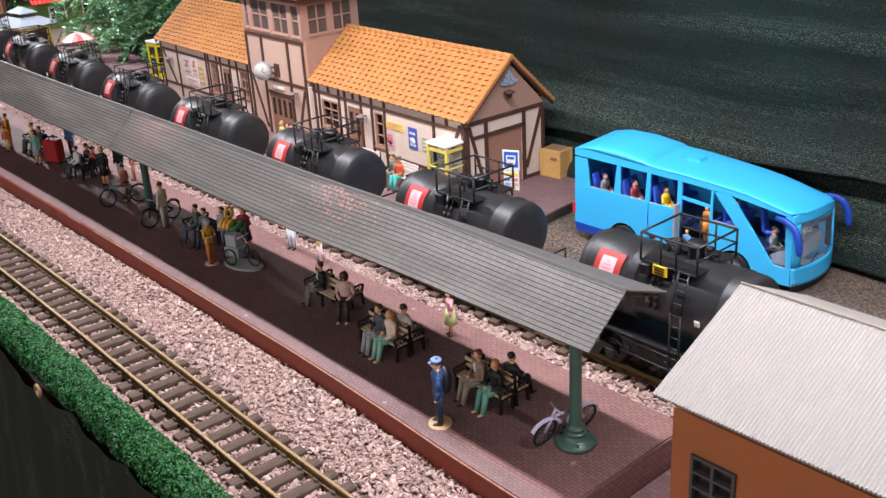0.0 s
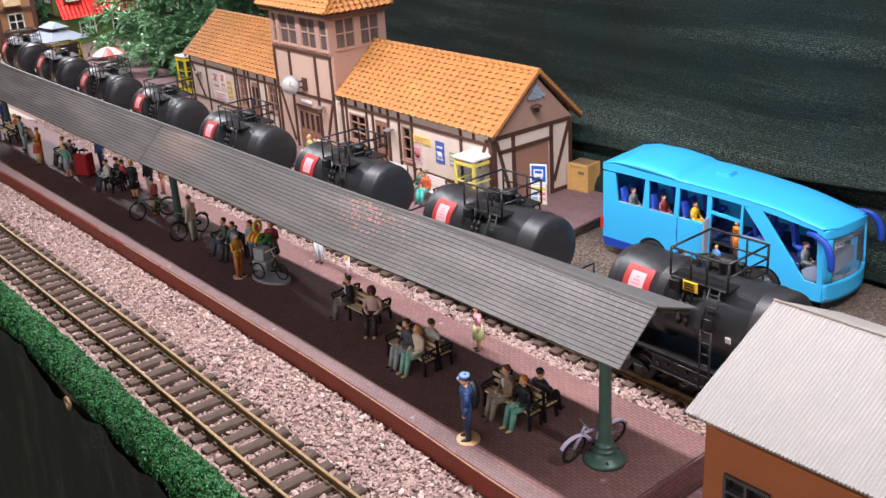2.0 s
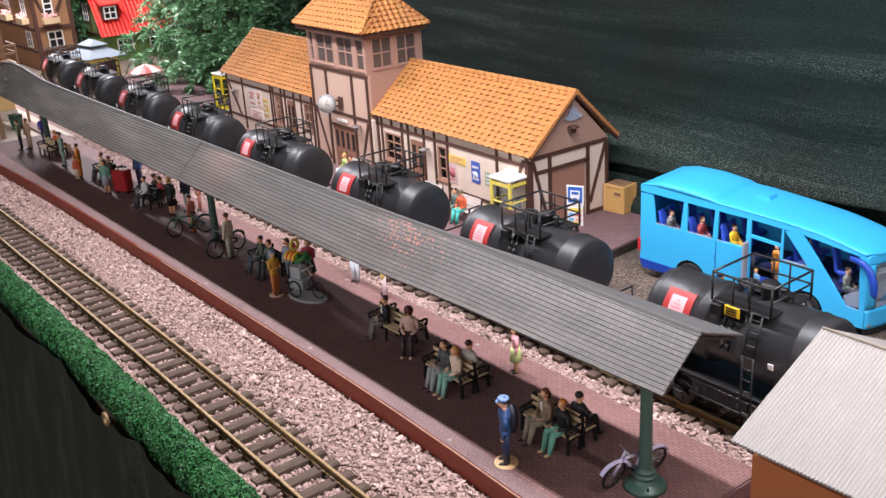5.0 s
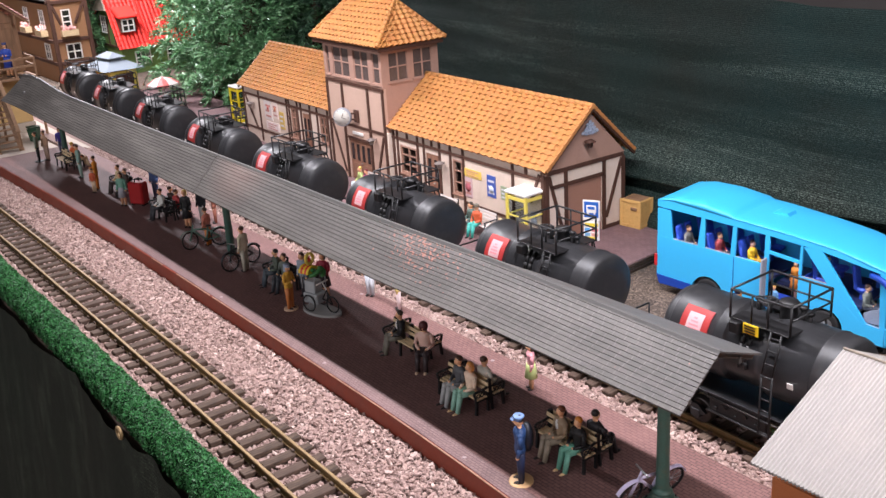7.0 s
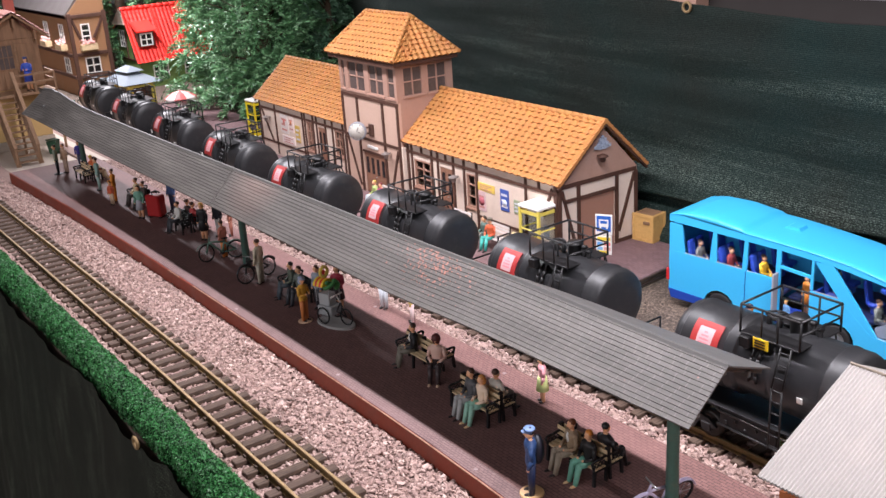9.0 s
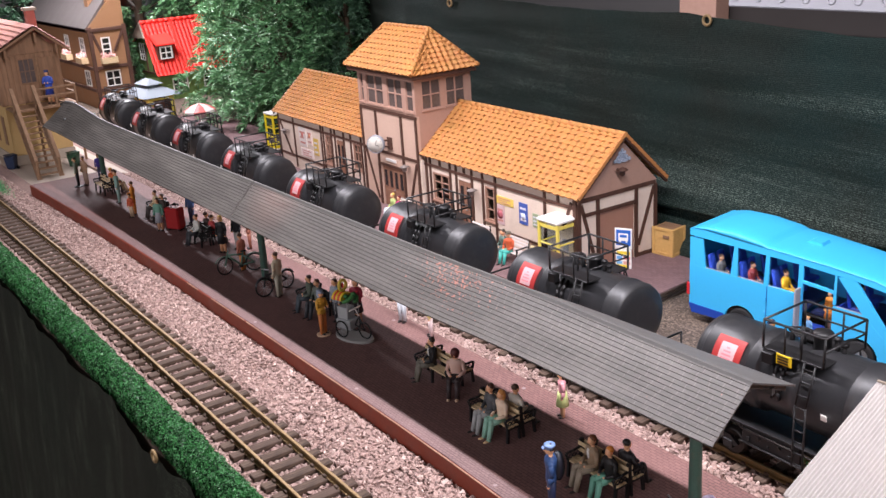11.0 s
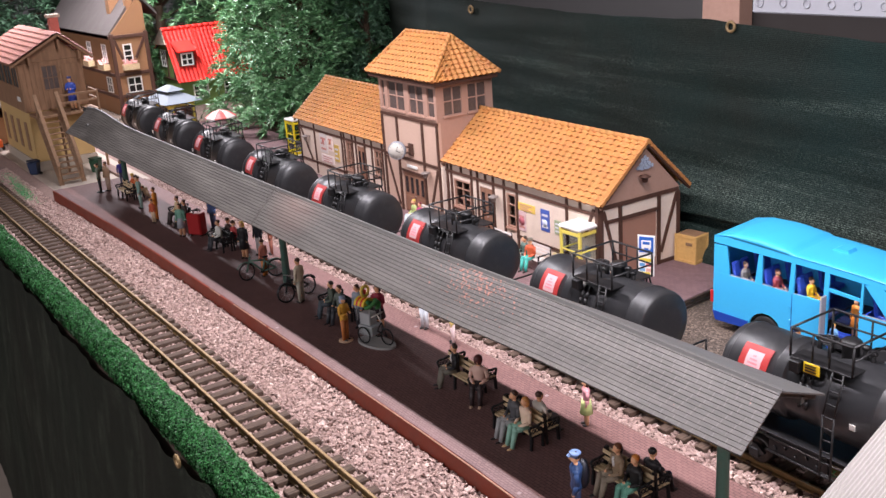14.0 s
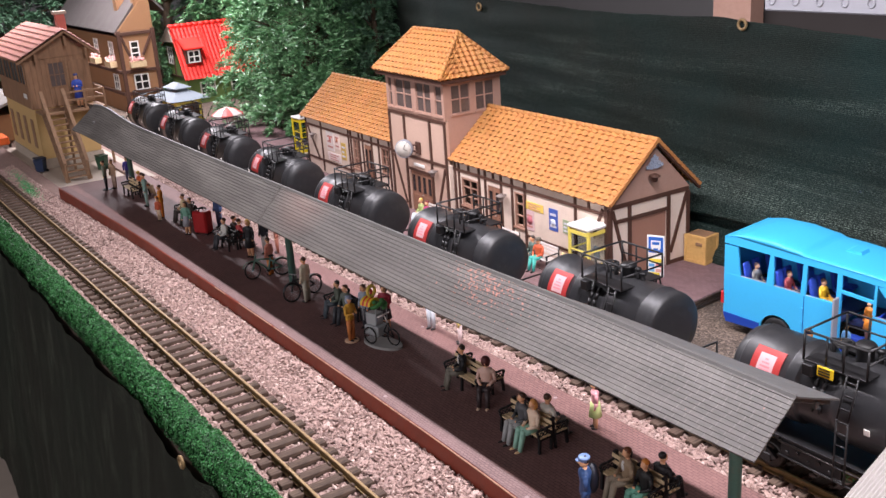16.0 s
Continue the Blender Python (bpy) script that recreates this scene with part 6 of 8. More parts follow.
# ---------------------------------------------------------------- plain painted figurines
def figurine(x, y, z, face, top, legs, hair, h=0.07, sit=False, skirt=None, arms="down", cap=None, base=None, sleeves=None, label="", group="", lean=0.0, shirt=None, bushy=False, boots=(42, 34, 32)):
    """A plain moulded figure in one mesh. face: degrees, 0 looks towards the front track, 90 towards the near end."""
    mats = [cloth(*top), cloth(*legs), M["skin"], cloth(*hair), cloth(*(cap or hair)), cloth(*(base or (200, 180, 120))), cloth(*(skirt or legs)), cloth(*boots), cloth(*(shirt or top))]
    bm = bmesh.new()
    hip = 0.27 if sit else 0.49
    for s in (-1, 1):
        if sit:
            limb(bm, (s * 0.055, 0, hip + 0.03), (s * 0.065, -0.235, hip + 0.045), 0.062, 0.052, 8, 1)
            ell(bm, (s * 0.065, -0.235, hip + 0.045), (0.053, 0.053, 0.053), 1, 8, 6)
            limb(bm, (s * 0.065, -0.235, hip + 0.045), (s * 0.07, -0.31, 0.03), 0.05, 0.036, 8, 1)
            ell(bm, (s * 0.072, -0.35, 0.022), (0.034, 0.07, 0.026), 7, 8, 5)
        else:
            limb(bm, (s * 0.048, 0, hip + 0.02), (s * 0.055, 0.0, 0.03), 0.06, 0.036, 8, 2 if skirt else 1)
            ell(bm, (s * 0.056, -0.035, 0.022), (0.034, 0.075, 0.026), 7, 8, 5)
    if skirt:
        if sit:
            ell(bm, (0, -0.09, hip + 0.03), (0.13, 0.17, 0.075), 6)
        else:
            lathe(bm, [(0.0, hip + 0.08), (0.09, hip + 0.08), (0.105, hip), (0.135, 0.27), (0.0, 0.27)], 12, 6)
    t = bmesh.new()
    lathe(t, [(0.0, -0.02), (0.095, -0.01), (0.1, 0.04), (0.088, 0.13), (0.105, 0.24), (0.112, 0.29), (0.075, 0.33), (0.038, 0.345), (0.034, 0.37), (0.0, 0.37)], 12)
    for f in t.faces:
        f.material_index = 0 if f.calc_center_median().z < 0.345 else 2
    tilt = pose(0, 0, hip, -lean, 0, 0)
    merge(bm, t, tilt @ Matrix.Diagonal((1.12, 0.72, 1, 1)))
    if shirt:
        ell(bm, tilt @ Vector((0, -0.066, 0.25)), (0.036, 0.022, 0.082), 8, 8, 6)
    # shoulders, collar and the lower hem of the jacket break the plain outline
    for s in (-1, 1):
        ell(bm, tilt @ Vector((s * 0.104, 0, 0.275)), (0.045, 0.05, 0.045), 0, 8, 6)
    torus_c = tilt @ Vector((0, 0.0, 0.335))
    torus(bm, torus_c, 0.042, 0.012, "z", 10, 5, 0)
    hd = tilt @ Vector((0, -0.012, 0.43))
    ell(bm, hd + Vector((0, -0.06, -0.008)), (0.012, 0.015, 0.015), 2, 6, 5)
    ell(bm, hd, (0.053, 0.061, 0.071), 2)
    ell(bm, hd + Vector((0, 0.016, 0.033)), (0.0585, 0.059, 0.053), 3)
    if skirt or (top[0] > 210 and hair != BRN):
        ell(bm, hd + Vector((0, 0.034, -0.016)), (0.067, 0.05, 0.088), 3)
    if bushy:
        ell(bm, hd + Vector((0, 0.012, 0.02)), (0.082, 0.085, 0.092), 3)
    if cap:
        lathe(bm, [(0.0, 0.082), (0.06, 0.082), (0.073, 0.07), (0.058, 0.05), (0.06, 0.024), (0.0, 0.024)], 14, 4, at=hd + Vector((0, 0.006, 0)))
        ell(bm, hd + Vector((0, -0.06, 0.03)), (0.045, 0.04, 0.008), 4, 8, 5)
    for s in (-1, 1):
        sh = tilt @ Vector((s * 0.118, 0, 0.28))
        if sit:
            el_, hand = sh + Vector((s * 0.03, -0.03, -0.15)), Vector((s * 0.06, -0.16, hip + 0.085))
        elif arms == "front":
            el_, hand = sh + Vector((s * 0.03, -0.03, -0.15)), sh + Vector((-s * 0.07, -0.14, -0.13))
        elif arms == "up" and s > 0:
            el_, hand = sh + Vector((s * 0.05, -0.06, -0.06)), sh + Vector((s * 0.0, -0.1, 0.1))
        elif arms == "hips":
            el_, hand = sh + Vector((s * 0.09, 0.01, -0.13)), sh + Vector((-s * 0.01, -0.04, -0.23))
        else:
            el_, hand = sh + Vector((s * 0.025, 0.0, -0.16)), sh + Vector((s * 0.02, -0.04, -0.3))
        limb(bm, sh, el_, 0.036, 0.031, 7, 0), limb(bm, el_, hand, 0.031, 0.024, 7, 0)
        ell(bm, hand, (0.026, 0.026, 0.03), 2, 7, 5)
    if base:
        lathe(bm, [(0, -0.0), (0.155, 0.0), (0.155, 0.018), (0.14, 0.026), (0, 0.026)], 16, 5)
    for v in bm.verts:
        v.co *= h
    for f in bm.faces:
        f.smooth = True
    ob = solo("figurine", bm, mats, label or "small painted model figurine", "figurine", group, loc=(x, y, z), rz=math.radians(face))
    return ob


BRN, BLD, WHT, MINT = (74, 50, 38), (216, 178, 90), (226, 222, 218), (142, 186, 166)
# on the platform, standing
pol = figurine(-0.117, 0.162, ZP, -40, (40, 66, 108), (26, 36, 64), (40, 32, 30), 0.078, cap=(100, 124, 164), base=(196, 158, 112), label="figurine in a blue uniform and peaked cap on a tan base")
pol.rotation_euler[1] = math.radians(6)
figurine(-0.246, 0.293, ZP, -30, (216, 150, 156), (214, 200, 160), BRN, 0.057, skirt=(208, 218, 146), label="girl figurine in a pink top and lime skirt")
figurine(-0.606, 0.313, ZP, 20, (206, 214, 222), (218, 222, 228), BRN, 0.07, label="figurine in pale blue-white clothes")
figurine(-0.537, 0.314, ZP, -30, (226, 196, 120), (232, 208, 206), BLD, 0.058, label="child figurine in yellow and pale pink")
figurine(-0.648, 0.207, ZP, 110, (214, 160, 60), (196, 116, 62), (150, 160, 180), 0.067, arms="front", cap=(150, 160, 182), base=(206, 170, 140), label="figurine in a yellow shirt and orange trousers on a round base")
figurine(-0.672, 0.244, ZP, 10, (150, 158, 170), (60, 60, 66), BRN, 0.068, label="figurine in a pale grey shirt")
figurine(-0.828, 0.229, ZP, -60, (208, 194, 168), (176, 168, 150), BRN, 0.074, label="figurine in beige clothes beside a bicycle")
figurine(-0.985, 0.240, ZP, -60, (206, 130, 110), (206, 120, 50), BRN, 0.066, label="figurine in salmon and orange standing over a bicycle")
figurine(-1.098, 0.282, ZP, 20, (40, 40, 46), (206, 200, 196), BRN, 0.07, label="figurine with a dark top and pale trousers")
figurine(-1.085, 0.299, ZP, -20, (150, 92, 74), (150, 92, 74), BRN, 0.062, label="figurine in brown clothes")
figurine(-1.1, 0.254, ZP, 30, (34, 34, 36), (226, 186, 150), BLD, 0.07, skirt=(30, 30, 32), label="blonde figurine in a black dress")
figurine(-1.322, 0.22, ZP, 40, (112, 160, 140), (214, 170, 140), BRN, 0.066, skirt=(160, 160, 166), label="figurine in a mint top and grey skirt")
figurine(-1.32, 0.284, ZP, 20, (62, 80, 118), (70, 80, 110), BRN, 0.07, label="figurine in dark blue denim")
figurine(-1.481, 0.224, ZP, -20, (222, 140, 50), (224, 130, 50), BRN, 0.07, arms="front", label="figurine in bright orange clothes")
figurine(-1.46, 0.21, ZP, 30, (196, 92, 60), (210, 180, 150), BRN, 0.05, label="child figurine in orange beside an adult")
figurine(-1.597, 0.229, ZP, -10, (140, 170, 158), (146, 172, 162), BRN, 0.073, label="figurine in pale grey-green overalls")
figurine(-1.822, 0.206, ZP, -20, (128, 136, 118), (32, 32, 34), BRN, 0.07, base=(44, 44, 46), label="figurine in an olive jacket and black trousers")
figurine(-1.818, 0.224, ZP, 20, (198, 160, 130), (190, 160, 140), BRN, 0.07, label="figurine in tan clothes")
figurine(-1.86, 0.27, ZP, 60, (70, 60, 150), (90, 90, 120), BRN, 0.06, label="figurine in a violet jacket")


# ---------------------------------------------------------------- benches
def twin_bench(slat, label, half=0.035):
    """Back-to-back platform bench: cast ends and slats."""
    b = thing("platform_bench", (0, 0, 0), label, "bench", group="platform benches")
    for s in (-1, 1):
        for k in range(3):
            bm = bmesh.new()
            y = s * (0.0065 + k * 0.0052)
            bbox(bm, -half, half, y - 0.0021, y + 0.0021, 0.0176, 0.0192, 0.0004)
            part("seat_slat", bm, slat, b)
        for k in range(2):
            bm = bmesh.new()
            z = 0.0255 + k * 0.007
            bbox(bm, -half, half, s * 0.0030 - 0.0007, s * 0.0030 + 0.0007, z - 0.0022, z + 0.0022, 0.0003)
            part("back_slat", bm, slat, b)
    for x in (-half + 0.002, 0.0, half - 0.002):
        for s in (-1, 1):
            for foot, head, w in (((x, s * 0.003, 0.0), (x, s * 0.0012, 0.037), 0.0024), ((x, s * 0.0195, 0.0), (x, s * 0.018, 0.0175), 0.0028)):
                bm = bmesh.new()
                bar(bm, foot, head, w, 0.003, up=(1, 0, 0))
                part("leg", bm, M["black_iron"], b)
            bm = bmesh.new()
            bar(bm, (x, 0, 0.0162), (x, s * 0.0195, 0.0162), 0.0026, 0.0024)
            part("seat_bearer", bm, M["black_iron"], b)
            if x:
                bm = bmesh.new()
                arm = [(0.002, 0.0285), (0.012, 0.0272), (0.0185, 0.0275), (0.0215, 0.0262), (0.0205, 0.0232), (0.0186, 0.0172)]
                for (ya, za), (yb, zb) in zip(arm, arm[1:]):
                    limb(bm, (x, s * ya, za), (x, s * yb, zb), 0.0016, n=6)
                part("armrest", bm, M["black_iron"], b, "black cast-iron armrest")
                for yy in (0.0055, 0.0105, 0.0155):
                    bm = bmesh.new()
                    torus(bm, (x, s * yy, 0.0222), 0.0021, 0.0007, "x", 10, 5)
                    part("scroll", bm, M["black_iron"], b)
    return b


BENCHES = ((-0.420, 0.253), (-0.276, 0.229), (-0.118, 0.2335), (-0.735, 0.25), (-1.19, 0.255), (-1.42, 0.262), (-1.715, 0.243))
for kind, places in ((twin_bench(M["bench_wood"], "back-to-back bench with pale wooden slats and black iron ends"), BENCHES[:3] + BENCHES[6:]), (twin_bench(M["black_iron"], "back-to-back bench all in black iron"), BENCHES[3:6])):
    kind.location = (*places[0], ZP)
    for bx, by in places[1:]:
        copy_thing(kind, pose(bx, by, ZP))


def sitter(x, by, side, top, legs, hair, h=0.073, turn=0, **k):
    """A seated figurine on a bench; side 1 faces the front track, -1 the rear track."""
    return figurine(x + 0.012, by - side * 0.0095, ZP - 0.002, (0 if side > 0 else 180) + turn, top, legs, hair, h, True, **k)


sitter(-0.442, 0.253, 1, (30, 28, 30), (112, 106, 94), (58, 44, 34), turn=-25, shirt=WHT, label="seated figurine in a black jacket and grey trousers")
sitter(-0.393, 0.253, 1, (214, 176, 160), (58, 46, 46), (84, 40, 38), turn=40, skirt=(40, 32, 34), bushy=True, boots=(214, 180, 150), label="seated figurine with dark red hair and a black skirt")
sitter(-0.294, 0.229, 1, (84, 84, 86), (160, 160, 158), BRN, turn=-8, label="seated figurine in a charcoal jumper")
sitter(-0.275, 0.229, 1, (232, 204, 178), MINT, (206, 140, 76), 0.072, turn=-6, boots=(226, 186, 140), label="seated blonde figurine in a cream top and mint trousers")
sitter(-0.274, 0.229, -1, (214, 206, 192), (110, 110, 110), BRN, label="seated figurine in a cream shirt facing the rear track")
sitter(-0.137, 0.2335, 1, (158, 134, 108), (150, 136, 118), (112, 66, 40), turn=-15, shirt=WHT, label="seated figurine in a brown jacket and white shirt")
sitter(-0.113, 0.2335, 1, (40, 38, 38), (112, 172, 150), (220, 138, 60), 0.07, turn=-6, boots=(226, 186, 140), label="seated figurine with orange hair and green trousers")
sitter(-0.109, 0.2335, -1, (34, 30, 32), (34, 32, 34), (40, 34, 32), label="seated figurine all in black facing the rear track")
sitter(-0.757, 0.25, 1, (84, 92, 80), (66, 74, 80), (50, 44, 40), turn=-20, label="seated figurine in a green-grey coat reading")
sitter(-0.732, 0.25, 1, (96, 104, 96), (54, 56, 60), BRN, turn=10, label="seated figurine in an olive jacket")
sitter(-0.712, 0.25, -1, (150, 44, 58), (60, 50, 50), BRN, label="seated figurine in a crimson top")
sitter(-1.205, 0.255, 1, (206, 204, 196), (60, 60, 64), BRN, label="seated figurine in a white shirt")
sitter(-1.18, 0.255, -1, (176, 60, 60), (70, 50, 46), BRN, label="seated figurine in a red top")
sitter(-1.205, 0.255, -1, (70, 54, 50), (50, 46, 46), BRN, label="seated figurine in dark brown")
sitter(-1.40, 0.262, 1, (60, 50, 44), (50, 46, 44), BRN, label="seated figurine in dark brown clothes")
sitter(-1.44, 0.262, 1, (214, 190, 150), (60, 50, 46), BRN, label="seated figurine in a cream top")
sitter(-1.70, 0.243, -1, (214, 112, 50), (226, 196, 160), BRN, label="seated figurine in an orange top")
sitter(-1.725, 0.243, -1, (206, 96, 46), (226, 196, 160), BLD, label="seated figurine in a rust-orange top")
# rucksack of the uniformed figure
bm = bmesh.new()
ell(bm, (0, 0, 0), (0.010, 0.0065, 0.0155))
solo("rucksack", bm, cloth(20, 23, 34), "dark navy rucksack on the uniformed figurine", "rucksack", loc=(-0.1122, 0.1672, ZP + 0.050), rz=math.radians(-40))


# ---------------------------------------------------------------- bicycles, suitcase, cargo trike
def bicycle(x, y, z, rz, colour, label, R=0.0155, L=0.046, lean=6, steer=10):
    b = thing("bicycle", (x, y, z), label, "bicycle", math.radians(rz), "bicycles")
    b.rotation_euler = (math.radians(lean), 0, math.radians(rz))
    m = cloth(*colour)
    for cx in (-L / 2, L / 2):
        bm = bmesh.new()
        torus(bm, (cx, 0, R), R - 0.0014, 0.0014, "y", 28, 6)
        wl = part("wheel", bm, M["rubber"], b)
        bm = bmesh.new()
        for k in range(10):
            a = k * math.pi / 5
            limb(bm, (cx, 0, R), (cx + (R - 0.0016) * math.cos(a), 0, R + (R - 0.0016) * math.sin(a)), 0.00022, n=4, caps=False)
        limb(bm, (cx, -0.0015, R), (cx, 0.0015, R), 0.0014, n=8)
        part("spokes", bm, M["chrome"], wl)
        if cx > 0:
            turn = Matrix.Translation((cx, 0, 0)) @ Matrix.Rotation(math.radians(steer), 4, "Z") @ Matrix.Translation((-cx, 0, 0))
            wl.matrix_local = turn
    bm = bmesh.new()
    r, f = Vector((-L / 2, 0, R)), Vector((L / 2, 0, R))
    bb, seat, hd = Vector((-0.002, 0, R * 0.85)), Vector((-0.007, 0, R + 0.019)), Vector((L / 2 - 0.006, 0, R + 0.018))
    for a, c in ((bb, seat), (bb, hd), (seat * 0.85 + bb * 0.15, hd), (r, bb), (r, seat * 0.8 + bb * 0.2), (f, hd), (hd, hd + Vector((-0.002, 0, 0.008)))):
        limb(bm, a, c, 0.0016, n=6)
    part("bike_frame", bm, m, b)
    bm = bmesh.new()
    limb(bm, hd + Vector((-0.002, -0.009, 0.009)), hd + Vector((-0.002, 0.009, 0.009)), 0.0009, n=6)
    part("handlebar", bm, M["chrome"], b)
    bm = bmesh.new()
    ell(bm, seat + Vector((-0.001, 0, 0.002)), (0.006, 0.003, 0.0018), 0, 10, 5)
    part("saddle", bm, M["rubber"], b)
    bm = bmesh.new()
    lathe(bm, [(0, -0.0008), (0.004, -0.0008), (0.004, 0.0008), (0, 0.0008)], 12, axis="y", at=bb)
    limb(bm, bb + Vector((0, -0.004, 0)), bb + Vector((0.006, -0.004, -0.004)), 0.0008, n=5)
    limb(bm, bb + Vector((0, 0.004, 0)), bb + Vector((-0.006, 0.004, 0.004)), 0.0008, n=5)
    part("crank", bm, M["black_iron"], b)
    for cx in (-L / 2, L / 2):
        bm = bmesh.new()
        strip(bm, [(cx + (R + 0.001) * math.cos(math.radians(20 + 14 * k)), 0, R + (R + 0.001) * math.sin(math.radians(20 + 14 * k))) for k in range(11)], 0.004, 0.0009)
        part("mudguard", bm, m, b)
    return b


bicycle(-0.017, 0.229, ZP, 260, (206, 196, 222), "lilac bicycle leaning against the canopy post", lean=-14)
bicycle(-0.977, 0.231, ZP, 252, (92, 120, 106), "grey-green bicycle on the platform", L=0.049, steer=24)
bicycle(-0.848, 0.234, ZP, 284, (48, 48, 52), "black bicycle held by a figurine", L=0.046, steer=-14)

sc = thing("suitcase", (-1.305, 0.245, ZP), "large red suitcase standing on the platform", "suitcase", 0.5)
bm = bmesh.new()
bbox(bm, -0.017, 0.017, -0.011, 0.011, 0.003, 0.046, 0.003)
part("shell", bm, cloth(160, 26, 28), sc)
bm = bmesh.new()
for y in (-0.006, 0.006):
    limb(bm, (0, y, 0.046), (0, y, 0.052), 0.0012, n=6)
limb(bm, (0, -0.007, 0.052), (0, 0.007, 0.052), 0.0014, n=6)
part("handle", bm, M["black_iron"], sc)
for x in (-0.012, 0.012):
    bm = bmesh.new()
    limb(bm, (x, -0.009, 0.002), (x, 0.009, 0.002), 0.002, n=8)
    part("roller", bm, M["rubber"], sc)

tr = thing("fruit_trike", (-0.607, 0.233, ZP), "grey cargo tricycle with a striped awning on a cast base", "cargo tricycle", math.radians(17))
tr.scale = (0.86, 0.9, 0.92)
bm = bmesh.new()
prism(bm, [(0.038 * math.cos(a * math.pi / 12), 0.0185 * math.sin(a * math.pi / 12)) for a in range(24)], "z", 0.0, 0.004)
part("cast_base", bm, cloth(150, 148, 144), tr)
bm = bmesh.new()
bbox(bm, -0.027, 0.003, -0.0115, 0.0115, 0.016, 0.031, 0.0012)
bbox(bm, -0.025, -0.003, -0.0085, 0.0085, 0.0312, 0.05, 0.001)
part("cargo_box", bm, cloth(160, 162, 162), tr)
for y in (-0.0145, 0.0145):
    bm = bmesh.new()
    torus(bm, (-0.012, y, 0.0175), 0.0125, 0.0012, "y", 24, 6)
    wl = part("wheel", bm, M["rubber"], tr)
    bm = bmesh.new()
    for k in range(8):
        a = k * math.pi / 4
        limb(bm, (-0.012, y, 0.0175), (-0.012 + 0.0122 * math.cos(a), y, 0.0175 + 0.0122 * math.sin(a)), 0.0003, n=4)
    part("spokes", bm, M["chrome"], wl)
bm = bmesh.new()
torus(bm, (0.024, 0, 0.0165), 0.0125, 0.0012, "y", 24, 6)
part("wheel", bm, M["rubber"], tr)
bm = bmesh.new()
for a, c in (((0.004, 0, 0.022), (0.024, 0, 0.0165)), ((0.004, 0, 0.022), (0.014, 0, 0.038)), ((0.014, 0, 0.038), (0.024, 0, 0.0165))):
    limb(bm, a, c, 0.0011, n=6)
part("trike_frame", bm, M["black_iron"], tr)
bm = bmesh.new()
limb(bm, (0.006, -0.012, 0.049), (0.006, 0.012, 0.049), 0.0012, n=6)
limb(bm, (0.006, 0, 0.049), (0.014, 0, 0.038), 0.0011, n=6)
part("handlebar", bm, M["white_plastic"], tr)
for x in (-0.026, 0.002):
    for y in (-0.0115, 0.0115):
        bm = bmesh.new()
        limb(bm, (x, y, 0.038), (x, y, 0.064), 0.0009, n=6)
        part("awning_post", bm, cloth(150, 150, 150), tr)
for k in range(5):
    bm = bmesh.new()
    x0 = -0.031 + k * 0.0042
    prism(bm, [(0.0125 * math.cos(math.pi * j / 10), 0.062 + 0.0105 * math.sin(math.pi * j / 10)) for j in range(11)], "x", x0, x0 + 0.0041)
    part("awning_stripe", bm, cloth(*((226, 190, 52), (206, 60, 44))[k % 2]), tr)
bm = bmesh.new()
for k in range(26):
    a, h = k * 2.4, (k % 7) / 7
    ell(bm, (-0.001 + 0.0095 * math.cos(a) * (1 - 0.4 * h), 0.0115 * math.sin(a) * (1 - 0.4 * h), 0.061 + 0.009 * h), (0.0042, 0.0042, 0.003), 0, 7, 5)
part("greenery", bm, cloth(58, 116, 60), tr, "bunch of green leaves on the awning")
bm = bmesh.new()
torus(bm, (-0.016, 0, 0.083), 0.0078, 0.0026, "x", 20, 8)
wr = part("wreath", bm, cloth(220, 190, 84), tr, "yellow wreath above the awning")
bm = bmesh.new()
ell(bm, (-0.0155, -0.001, 0.0825), (0.002, 0.0035, 0.0045), 0, 8, 6)
part("red_bow", bm, cloth(200, 56, 48), wr)
bm = bmesh.new()
limb(bm, (-0.016, 0, 0.070), (-0.016, 0, 0.0765), 0.001, n=6)
part("wreath_stem", bm, M["black_iron"], tr)
figurine(-0.648, 0.264, ZP, 30, (150, 40, 58), (50, 40, 44), (44, 30, 28), 0.068, skirt=(44, 36, 40), arms="front", label="dark-haired figurine in a crimson top and dark skirt")


# ---------------------------------------------------------------- station forecourt
def garden_bench(x, y, rz):
    b = thing("station_bench", (x, y, ZS), "small white-slatted bench with black iron sides", "bench", rz, "station benches")
    for k in range(4):
        bm = bmesh.new()
        bbox(bm, -0.026, 0.026, -0.016 + k * 0.0055, -0.0122 + k * 0.0055, 0.0175, 0.019, 0.0003)
        part("seat_slat", bm, M["bench_white"], b)
    for k in range(3):
        bm = bmesh.new()
        bbox(bm, -0.026, 0.026, 0.0065 + k * 0.001, 0.008 + k * 0.001, 0.022 + k * 0.0055, 0.026 + k * 0.0055, 0.0003)
        part("back_slat", bm, M["bench_white"], b)
    for x2 in (-0.0245, 0.0245):
        bm = bmesh.new()
        bar(bm, (x2, -0.016, 0), (x2, -0.0145, 0.026), 0.0022, 0.0022, up=(1, 0, 0))
        bar(bm, (x2, 0.010, 0), (x2, 0.0112, 0.038), 0.0022, 0.0022, up=(1, 0, 0))
        bar(bm, (x2, -0.017, 0.026), (x2, 0.0105, 0.027), 0.0022, 0.0018)
        bar(bm, (x2, -0.016, 0.0165), (x2, 0.010, 0.0165), 0.0022, 0.0018)
        part("iron_side", bm, M["black_iron"], b)
    return b


